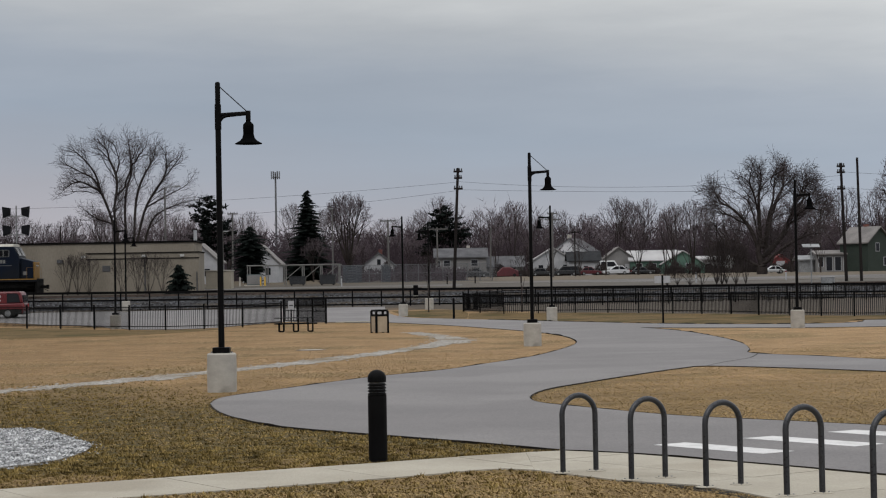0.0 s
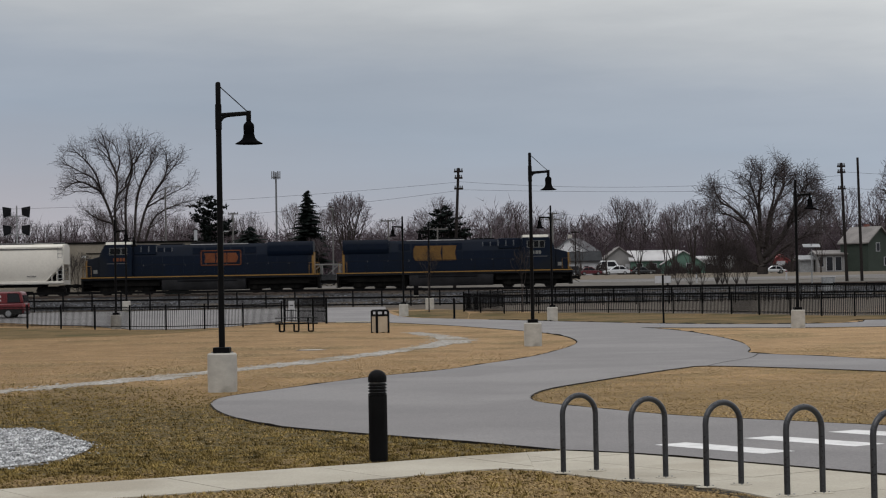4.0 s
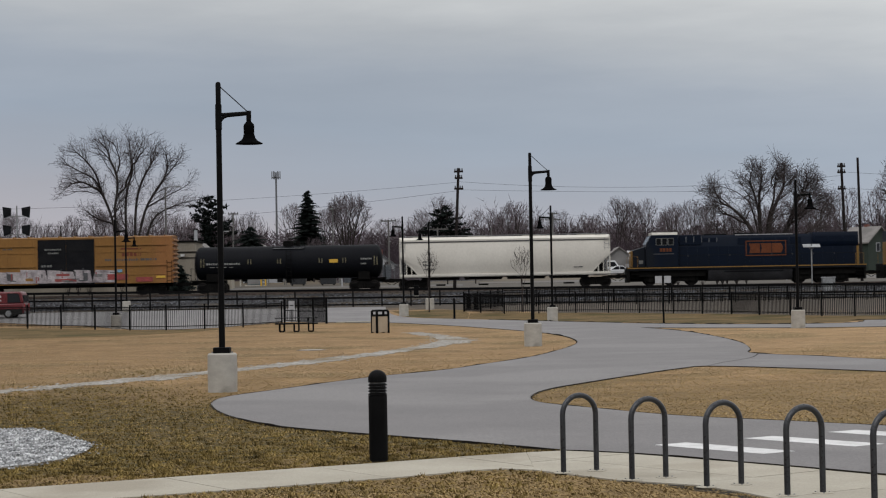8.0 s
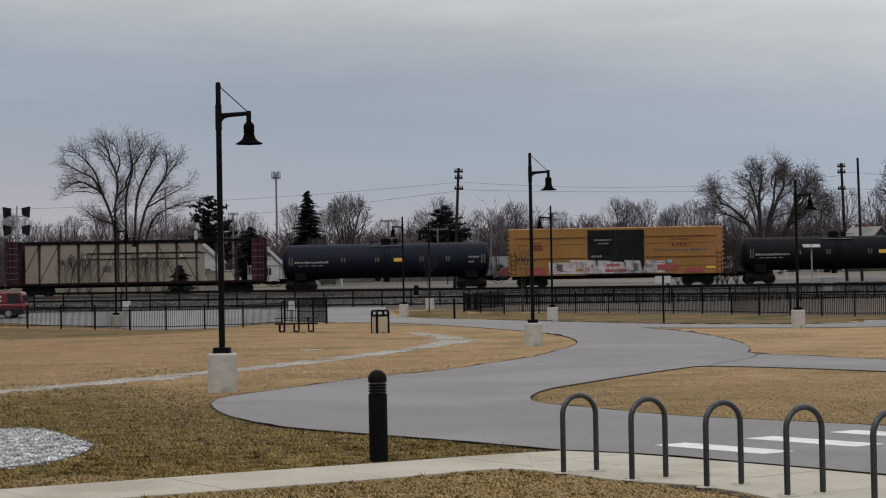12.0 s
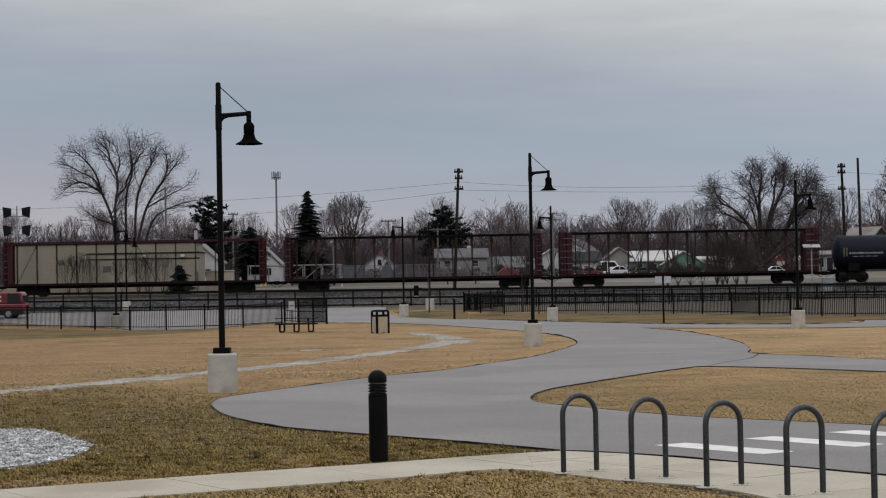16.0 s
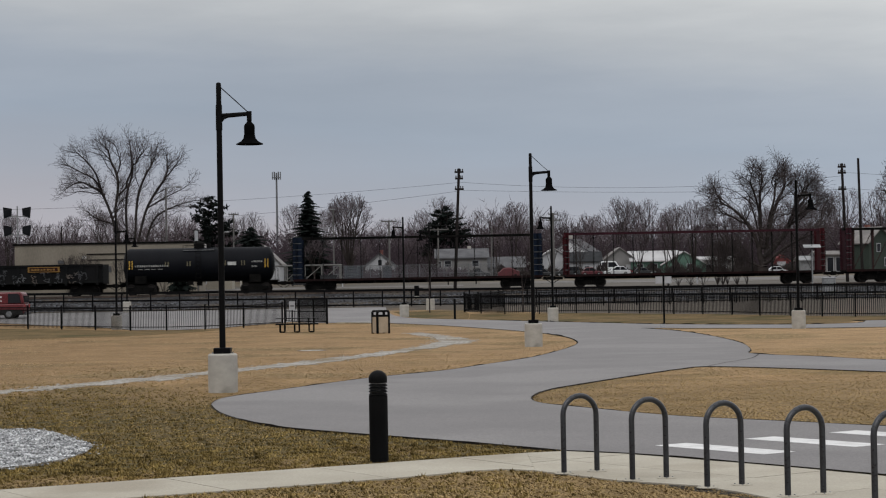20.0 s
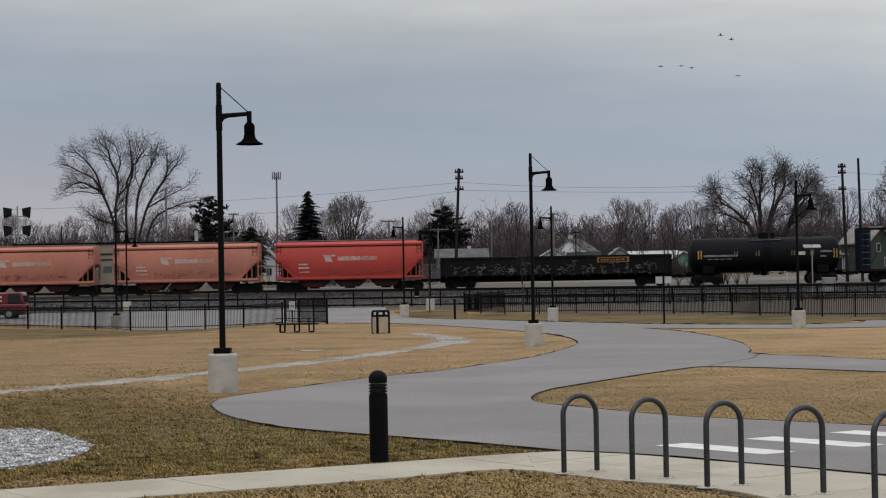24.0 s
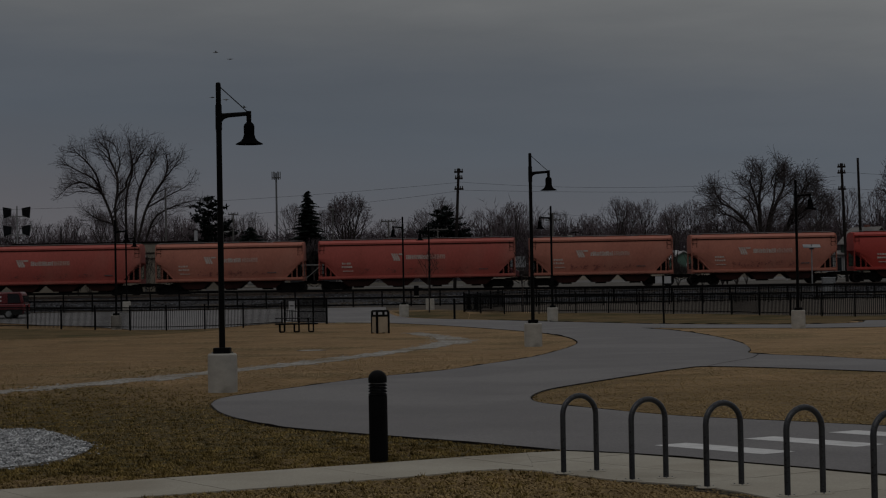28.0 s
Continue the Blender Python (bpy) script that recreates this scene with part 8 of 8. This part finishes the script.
def profile_car(name, x, y, length, tall, kind, paint, label, turn=0.0, z=None):
    """A parked vehicle seen side on: lower body, cabin glass, roof, wheels, lamps."""
    t = thing(name, label, "vehicle", pose(x, y, land(y) if z is None else z, 0, 0, turn), "parked vehicles")
    L, H, w = length / 2, tall, 0.9
    sill, belt = 0.28, H * 0.56
    if kind == "van":
        low = [(-L, sill + 0.1), (-L, belt), (L * 0.62, belt), (L * 0.97, belt * 0.86), (L, sill + 0.2), (L - 0.1, sill), (-L + 0.1, sill)]
        up = [(-L + 0.02, belt), (-L + 0.16, H - 0.08), (-L + 0.3, H), (L * 0.28, H), (L * 0.62, belt)]
    elif kind == "pickup":
        low = [(-L, sill + 0.15), (-L, belt), (L * 0.5, belt), (L * 0.96, belt * 0.88), (L, sill + 0.2), (L - 0.1, sill), (-L + 0.1, sill)]
        up = [(-L * 0.1, belt), (-L * 0.06, H - 0.1), (L * 0.02, H), (L * 0.3, H), (L * 0.52, belt)]
    else:
        low = [(-L, sill + 0.15), (-L + 0.05, belt * 0.95), (-L * 0.6, belt), (L * 0.45, belt), (L * 0.95, belt * 0.82), (L, sill + 0.2), (L - 0.12, sill), (-L + 0.12, sill)]
        up = [(-L * 0.82, belt), (-L * 0.5, H - 0.03), (-L * 0.3, H), (L * 0.08, H), (L * 0.46, belt)]
    part("body", Shape().prism(low, -w, w, "y"), paint, t, bevel=0.07)
    cab = part("cabin", Shape().prism(up, -w + 0.12, w - 0.12, "y"), paint, t, bevel=0.08)
    cx = sum(p[0] for p in up) / len(up)
    gl = [(cx + (p[0] - cx) * 0.88, belt + 0.05 + (p[1] - belt) * 0.78) for p in up]
    for s in (-1, 1):
        y0, y1 = sorted((s * (w - 0.125), s * (w - 0.095)))
        part("side_window", Shape().prism(gl, y0, y1, "y"), M_GLASS, cab, smooth=0)
        part("pillar", Shape().box(cx - 0.05, min(y0, y1) - 0.004, belt, cx + 0.05, max(y0, y1) + 0.004, H - 0.08), paint, cab, smooth=0)
        for a in (-L * 0.62, L * 0.62):
            wh = part("wheel", Shape().lathe([(0.2, -0.1), (0.31, -0.1), (0.33, -0.06), (0.33, 0.06), (0.31, 0.1), (0.2, 0.1)], 18, (0, 0, 0), "y"), M_TYRE, t, at=(a, s * (w - 0.08), 0.33))
            part("rim", Shape().lathe([(0.19, -0.11), (0.2, 0.11)], 14, (0, 0, 0), "y"), M_GALV, wh)
        part("headlight", Shape().box(L - 0.16, s * 0.62 - 0.18, belt * 0.7, L - 0.02, s * 0.62 + 0.18, belt * 0.85), M_MARK, t, smooth=0)
        part("tail_light", Shape().box(-L - 0.012, s * 0.72 - 0.1, belt * 0.72, -L + 0.1, s * 0.72 + 0.1, belt * 0.98), M_REDLAMP, t, smooth=0)
    part("rear_window", Shape().box(up[0][0] - 0.02 if kind == "van" else up[0][0], -w + 0.25, belt + 0.1, up[0][0] + 0.12, w - 0.25, H - 0.25), M_GLASS, cab, smooth=0)
    part("bumper", Shape().box(-L - 0.07, -w + 0.05, sill, -L + 0.05, w - 0.05, sill + 0.2).box(L - 0.05, -w + 0.05, sill, L + 0.06, w - 0.05, sill + 0.2), M_MARKD, t, bevel=0.03)
    return t


van = profile_car("van", -30.55, 130.0, 5.4, 1.78, "van", M_VANRED, "red panel van parked behind the fence, with pale lettering", 180, land(130.0) - 0.02)
part("cladding", Shape().box(-2.6, -0.93, 0.26, 2.6, -0.88, 0.62).box(-2.6, 0.88, 0.26, 2.6, 0.93, 0.62), M_TYRE, van, "black lower cladding", smooth=0)
part("side_panel", Shape().box(-1.6, 0.79, 1.02, 1.3, 0.83, 1.66), M_VANRED, van, "blank red side panel", bevel=0.01)
text_bars(van, -1.2, 1.4, 2.2, 0.15, 0.831, M_MARK, 200, n=11)
text_bars(van, -1.2, 1.15, 2.2, 0.1, 0.831, M_MARK, 201, n=14)
profile_car("pickup_truck", 5.9, 366, 5.4, 1.8, "pickup", M_CARBLK, "black pickup truck parked before the grey house")
profile_car("car", -0.6, 366, 4.4, 1.45, "car", M_CARBLK, "dark saloon car beside the grey house")
profile_car("car", 18.6, 366, 4.5, 1.5, "car", M_CARBLK, "black saloon car in a row of parked cars")
profile_car("minivan", 23.0, 366, 4.8, 1.8, "van", M_CARBLK, "black minivan in a row of parked cars", 180)
profile_car("car", 27.6, 366, 4.2, 1.6, "car", M_CARRED, "dark red hatchback in a row of parked cars")
profile_car("minivan", 32.2, 364, 5.0, 1.7, "car", M_CARSIL, "silver people carrier in a row of parked cars", 180)
profile_car("car", 37.4, 366, 4.4, 1.4, "car", M_CARBLK, "dark saloon car before the green house")
profile_car("car", 50.6, 300, 3.7, 1.2, "car", M_CARWHT, "white saloon car under the oak", 180)
profile_car("camper_van", 32.0, 372, 4.5, 2.7, "van", M_CARWHT, "white camper van behind the silver car")
tp = thing("covered_car", "car under a wrinkled red tarpaulin", "covered car", pose(12.0, 366, land(366)), "parked vehicles")
part("tarpaulin", Shape().prism([(-2.1, 0.05), (-2.05, 0.9), (-1.6, 1.1), (-1.0, 1.75), (0.3, 1.85), (1.2, 1.45), (2.0, 1.15), (2.15, 0.05)], -0.95, 0.95, "y"), M_TARP, tp, bevel=0.15)
part("wheel", Shape().lathe([(0.3, -0.1), (0.3, 0.1)], 14, (1.3, -0.9, 0.3), "y"), M_TYRE, tp)

# ---- poles, wires, yard gear ----


def utility_pole(x, y, top, arms, label, tx=0.0, paint=None, r=0.15):
    t = thing("utility_pole", label, "utility pole", pose(x, y, land(y)))
    h = top - land(y)
    part("pole", Shape().tube((0, 0, -0.5), (tx, 0, h), r * 1.15, r * 0.85, 10), paint or M_WOOD, t)
    for dz, w in arms:
        a = part("crossarm", Shape().box(tx - w / 2, -0.08, h - dz - 0.09, tx + w / 2, 0.08, h - dz + 0.09), paint or M_WOOD, t, smooth=0)
        for k in (-1, -0.4, 0.4, 1):
            part("insulator", Shape().tube((tx + k * (w / 2 - 0.1), 0, h - dz + 0.09), (tx + k * (w / 2 - 0.1), 0, h - dz + 0.3), 0.06, n=6), M_MARKD, a)
    return t


utility_pole(1.0, 193, 13.75, [(0.35, 0.9), (1.0, 0.8), (2.05, 0.9)], "leaning dark timber utility pole with short crossarms", 0.62)
utility_pole(40.3, 195, 13.7, [(0.35, 0.8), (0.95, 0.8), (2.6, 0.8)], "dark timber utility pole with insulators by the line", -0.35)
utility_pole(41.8, 195, 14.2, [], "plain dark timber pole beside the utility pole", -0.2, r=0.14)
utility_pole(-8.4, 300, 12.5, [(0.2, 2.4)], "grey utility pole with one crossarm", 0, M_POLEL)
utility_pole(18.0, 320, 13.9, [(0.2, 1.6), (1.2, 2.4)], "pale utility pole with two crossarms before the houses", 0, M_POLEL, 0.17)
utility_pole(7.7, 320, 11.6, [], "pale plain timber pole before the houses", 0.2, M_POLEL, 0.13)
utility_pole(-32.4, 300, 14.0, [(0.2, 1.6)], "grey utility pole behind the yard", 0.1, M_POLEL, 0.13)
utility_pole(-0.9, 310, 11.5, [(0.3, 3.4)], "pale utility pole with a wide crossarm", 0, M_POLEL, 0.13)
utility_pole(23.0, 340, 11.4, [(0.3, 1.4)], "dark utility pole between the houses", 0, M_WOOD, 0.12)
utility_pole(-51.0, 260, 11.0, [], "slim dark pole above the roofs", 0, M_WOOD, 0.1)


def yard_light(x, y, top, label, arm=0.9):
    t = thing("yard_light", label, "light pole", pose(x, y, land(y)))
    h = top - land(y)
    part("pole", Shape().tube((0, 0, -0.3), (0, 0, h), 0.12, 0.09, 10), M_POLEL, t)
    part("arm", Shape().pipe([(0, 0, h - 0.3), (arm * 0.5, 0, h + 0.05), (arm, 0, h + 0.05)], 0.04, 6), M_GALV, t)
    part("lamp_head", Shape().box(arm - 0.1, -0.14, h - 0.06, arm + 0.5, 0.14, h + 0.1), M_GALV, t, bevel=0.03)


yard_light(-29.3, 206, 13.1, "grey timber pole with a small lamp before the tree", 1.2)
yard_light(-16.4, 290, 13.9, "pale pole with a lamp in the yard", -0.4)
yard_light(-30.5, 270, 10.2, "slim pale pole with a lamp in the yard", 0.3)
cell = thing("cell_tower", "slender grey communications mast with antenna ring", "tower", pose(-51.2, 600, land(600)))
part("mast", Shape().tube((0, 0, -0.5), (0, 0, 34.0), 0.4, 0.26, 12), M_MAST, cell)
part("platform", Shape().lathe([(1.1, 32.4), (1.1, 32.6)], 12), M_MAST, cell)
for k in range(6):
    a = k * 1.047
    part("antenna", Shape().box(1.25 * math.cos(a) - 0.14, 1.25 * math.sin(a) - 0.14, 31.9, 1.25 * math.cos(a) + 0.14, 1.25 * math.sin(a) + 0.14, 34.3), M_MAST, cell, smooth=0)


def wire(a, b, sag, r=0.016):
    n = 24
    pts = [(a[0] + (b[0] - a[0]) * k / n, a[1] + (b[1] - a[1]) * k / n, a[2] + (b[2] - a[2]) * k / n - sag * 4 * (k / n) * (1 - k / n)) for k in range(n + 1)]
    t = thing("overhead_wire", "thin dark overhead wire strung between poles", "wire", None, "overhead wires")
    part("strand", Shape().pipe(pts, r, 4), M_CARBLK, t)


wire((1.5, 193, 12.35), (-75.0, 190, 11.0), 1.2)
wire((1.5, 193, 11.5), (-75.0, 230, 10.4), 1.5)
wire((1.6, 193, 12.4), (40.0, 195, 12.45), 0.85)
wire((1.6, 193, 11.6), (40.0, 195, 11.1), 0.25)
wire((40.0, 195, 12.8), (95.0, 200, 12.5), 1.0)
wire((40.0, 195, 11.2), (95.0, 200, 11.0), 1.0)
wire((18.0, 320, 13.8), (80.0, 330, 13.0), 1.5)
wire((-8.4, 300, 12.4), (18.0, 320, 13.0), 1.0)


def pipe_frame():
    t = thing("pipe_gantry", "galvanised pipe gantry with diagonal braces in the yard", "gantry", pose(0, 0, 0))
    y, z = 235.0, land(235.0)
    for k in range(6):
        x = -23.6 + k * 2.2
        part("upright", Shape().tube((x, y, z - 0.2), (x, y, 4.95), 0.07, n=8), M_FRAMEL, t)
        part("upright", Shape().tube((x, y + 3, z - 0.2), (x, y + 3, 4.95), 0.07, n=8), M_FRAMEL, t)
    part("beam", Shape().tube((-23.7, y, 4.95), (-12.4, y, 4.95), 0.07, n=8), M_FRAMEL, t)
    part("beam", Shape().tube((-23.7, y + 3, 4.95), (-12.4, y + 3, 4.95), 0.07, n=8), M_FRAMEL, t)
    for a, b in ((-19.2, -17.0), (-17.0, -14.8), (-14.8, -12.6)):
        part("brace", Shape().tube((a, y, z + 0.5), (b, y, 4.9), 0.05, n=6), M_FRAMEL, t)
    box = thing("transformer_cabinet", "grey-green steel transformer cabinet on a pad", "utility cabinet", pose(-22.3, 230, land(230)))
    part("body", Shape().box(-0.85, -0.6, 0.1, 0.85, 0.6, 1.35), mat("grey_green_paint", (0.06, 0.082, 0.085), None, 1.0, 0.6), box, bevel=0.03)
    part("door", Shape().box(-0.8, -0.62, 0.2, 0.8, -0.6, 1.25), M_GREYW, box, smooth=0)
    part("pad", Shape().box(-1.1, -0.9, -0.2, 1.1, 0.9, 0.1), M_PIER, box, smooth=0)
    for k, x in enumerate((-25.6, -24.6, -23.6, -21.2, -20.7)):
        b = thing("guard_post", "short guard post in the yard", "bollard", pose(x, 226, land(226)), "guard posts")
        part("shaft", Shape().tube((0, 0, -0.2), (0, 0, 1.0), 0.09, n=10), M_YELLOW if k > 2 else M_PIER, b)
        part("cap", Shape().lathe([(0.09, 1.0), (0.05, 1.06), (0.01, 1.07)], 10), M_YELLOW if k > 2 else M_PIER, b)
    for x, y2, w, h, lab in ((-16.6, 222, 1.9, 1.0, "open black rubbish skip"), (-13.1, 221, 1.9, 1.15, "black wheeled rubbish skip")):
        d = thing("rubbish_skip", lab + " in the yard", "skip", pose(x, y2, land(y2)))
        part("body", Shape().prism([(-w / 2 + 0.1, 0.12), (-w / 2, h), (w / 2, h), (w / 2 - 0.1, 0.12)], -0.7, 0.7, "y"), M_CARBLK, d, bevel=0.03)
        part("lid", Shape().box(-w / 2 - 0.05, -0.75, h, w / 2 + 0.05, 0.75, h + 0.06), M_CARBLK, d, smooth=0)
        part("wheel", Shape().tube((-w / 2 + 0.3, -0.6, 0.08), (-w / 2 + 0.3, -0.5, 0.08), 0.1, n=10).tube((w / 2 - 0.3, -0.6, 0.08), (w / 2 - 0.3, -0.5, 0.08), 0.1, n=10), M_TYRE, d)
    f = thing("wire_fence", "tall galvanised chain-link yard fence", "fence", pose(0, 0, 0))
    for k in range(14):
        x = -14.0 + k * 1.55
        part("post", Shape().tube((x, 246, land(246) - 0.2), (x, 246, land(246) + 2.3), 0.045, n=6), M_MAST, f)
    for h in (0.1, 1.2, 2.25):
        part("rail", Shape().tube((-14.0, 246, land(246) + h), (6.2, 246, land(246) + h), 0.03, n=6), M_MAST, f)
    s = Shape()
    for k in range(150):
        x = -14.0 + k * 0.135
        s.tube((x, 246, land(246)), (x + 0.9, 246, land(246) + 2.25), 0.011, n=3, caps=False)
        s.tube((x + 0.9, 246, land(246)), (x, 246, land(246) + 2.25), 0.011, n=3, caps=False)
    part("mesh", s, M_MAST, f, "woven wire mesh", smooth=0, kind="stuff")
    slat = mat("blue_grey_slat", (0.075, 0.095, 0.11), (0.05, 0.066, 0.078), 1.0, 0.7)
    for k in range(26):
        x = -12.6 + k * 0.13 + (2.6 if k > 17 else 0.0)
        part("privacy_slat", Shape().box(x, 245.9, land(246) + 0.1, x + 0.06, 245.93, land(246) + 2.2), slat, f, "blue-grey strip woven into the mesh", smooth=0)
    for x, y2 in ((0.4, 215), (3.5, 216), (8.5, 214), (-11.2, 214), (25.9, 200), (36.0, 205)):
        p = thing("stake", "short pale marker stake by the line", "stake", pose(x, y2, land(y2)), "marker stakes")
        part("shaft", Shape().box(-0.07, -0.05, -0.2, 0.07, 0.05, 1.1), M_WHITE if x > 20 or x < 0 else M_WOOD, p, smooth=0)
        part("band", Shape().box(-0.075, -0.055, 0.85, 0.075, 0.055, 1.0), M_REDP if x > 30 else M_MARKD, p, smooth=0)


pipe_frame()
sg = thing("dwarf_signal", "small black dwarf rail signal beside the track", "rail signal", pose(-2.3, 160, land(160)))
part("base", Shape().box(-0.2, -0.2, -0.2, 0.2, 0.2, 0.15), M_PIER, sg, smooth=0)
part("head", Shape().box(-0.2, -0.15, 0.15, 0.2, 0.15, 1.0), M_BLACK, sg, bevel=0.03)
part("visor", Shape().tube((0, -0.3, 0.75), (0, -0.1, 0.75), 0.11, n=10).tube((0, -0.3, 0.42), (0, -0.1, 0.42), 0.11, n=10), M_BLACK, sg)
part("dish", Shape().box(0.15, -0.2, 0.7, 0.5, 0.0, 0.8), M_BLACK, sg)
sl = thing("solar_sign", "grey post carrying a tilted solar panel", "solar panel", pose(28.3, 150, land(150)))
part("post", Shape().tube((0, 0, -0.2), (0, 0, 3.9), 0.05, n=8), M_GALV, sl)
part("panel", Shape().prism([(-0.25, 3.62), (0.25, 3.86), (0.24, 3.9), (-0.26, 3.66)], -0.66, 0.66, "x"), M_GALV, sl, "pale panel seen edge on")
part("bracket", Shape().box(-0.15, -0.1, 3.5, 0.15, 0.1, 3.66), M_MARKD, sl)
bx = thing("relay_cabinet", "small grey trackside relay cabinet", "utility cabinet", pose(29.35, 149, land(149)))
part("body", Shape().box(-0.46, -0.35, 0.3, 0.46, 0.35, 1.3), M_GALV, bx, bevel=0.03)
part("roof", Shape().box(-0.5, -0.4, 1.3, 0.5, 0.4, 1.36), M_WHITE, bx, bevel=0.02)
part("leg", Shape().box(-0.45, -0.3, -0.2, -0.38, 0.3, 0.25), M_GALV, bx)
part("leg", Shape().box(0.38, -0.3, -0.2, 0.45, 0.3, 0.25), M_GALV, bx)

# pale hard-standing road past the line
sheet("far_road", [(4.0, 226.0), (4.0, 216.0), (30.0, 206.0), (120.0, 204.0), (120.0, 232.0), (40.0, 234.0)], 0.02, M_FARROAD, label="pale concrete access road past the tracks", skirt=0.05)
sheet("yard_apron", [(-26.0, 214.0), (-26.0, 206.0), (2.0, 206.0), (2.0, 213.0)], 0.02, M_FARROAD, label="worn concrete apron in the yard", skirt=0.05)

# ---- birds ----


def bird():
    t = thing("bird", "dark duck flying with beating wings", "bird", None, "flock of birds")
    part("body", Shape().lathe([(0.01, -0.34), (0.05, -0.22), (0.085, -0.05), (0.08, 0.1), (0.045, 0.2), (0.03, 0.32), (0.042, 0.38), (0.035, 0.43), (0.008, 0.5)], 10, (0, 0, 0), "x"), M_BIRD, t)
    for s, nm in ((1, "wing"), (-1, "wing")):
        part(nm, Shape().add([(0.12, 0, 0.012), (0.14, s * 0.25, 0.02), (0.02, s * 0.5, 0.0), (-0.06, s * 0.24, 0.0), (-0.1, 0, 0.0), (0.12, 0, -0.012), (0.14, s * 0.25, 0.0), (-0.06, s * 0.24, -0.012), (-0.1, 0, -0.012)],
                             [(0, 1, 3, 4), (1, 2, 3), (5, 8, 7, 6), (6, 7, 2), (0, 5, 6, 1), (4, 3, 7, 8)]), M_BIRD, t, at=(0, s * 0.05, 0.03))
    part("tail", Shape().add([(-0.3, -0.03, 0), (-0.3, 0.03, 0), (-0.46, 0.07, 0), (-0.46, -0.07, 0), (-0.3, 0, 0.02), (-0.46, 0, 0.015)], [(0, 4, 5, 3), (4, 1, 2, 5), (0, 3, 2, 1)]), M_BIRD, t)
    return t


# each bird: place at the 25th second
FLOCK = [(23.0, 290, 38.5), (24.9, 292, 38.0), (16.6, 290, 33.4), (18.7, 291, 33.5), (19.5, 289, 33.2), (25.9, 290, 31.9)]
BIRDS = [bird()]
for _ in FLOCK[1:]:
    BIRDS.append(copy_thing(BIRDS[0], Matrix.Identity(4)))


# ---- what moves ----


def motions():
    for car, at, turned in CARS:
        walk(car, [(t, pose(at + along(t), RAIL_Y, RAIL_Z, 0, 0, 180 if turned else 0)) for t in (0, 0.5, 1, 1.5, 2, 2.5, 3, *range(4, 29, 2))])
    for (dx, r, way), sets in WHEELS.items():
        first = sets[0]
        walk(first, [(k / 30, pose(dx, 0, r) @ Matrix.Rotation(way * along(k / 30) / r, 4, "Y")) for k in range(841)])
        keys = first.animation_data
        for w in sets[1:]:
            w.rotation_mode = "QUATERNION"
            w.animation_data_create()
            w.animation_data.action = keys.action
            w.animation_data.action_slot = keys.action_slot
    for k, (b, (x, y, z)) in enumerate(zip(BIRDS, FLOCK)):
        pace, sink = (18.8, 18.8, 16.2, 17.3, 17.8, 18.4)[k], (0.3, 0.4, 0.95, 1.0, 0.8, 0.85)[k]
        walk(b, [(t, pose(x - pace * (t - 25), y, z - sink * (t - 25), 0, 0, 180)) for t in range(0, 29, 4)])
        wings = [c for c in b.children if c.name.startswith("wing")]
        for s, w in zip((1, -1), wings):
            walk(w, [(i / 10, pose(0, s * 0.05, 0.03, s * (4 + 34 * math.sin(2 * math.pi * 2.3 * i / 10 + 0.9 * k)), 0, 0)) for i in range(281)])


motions()
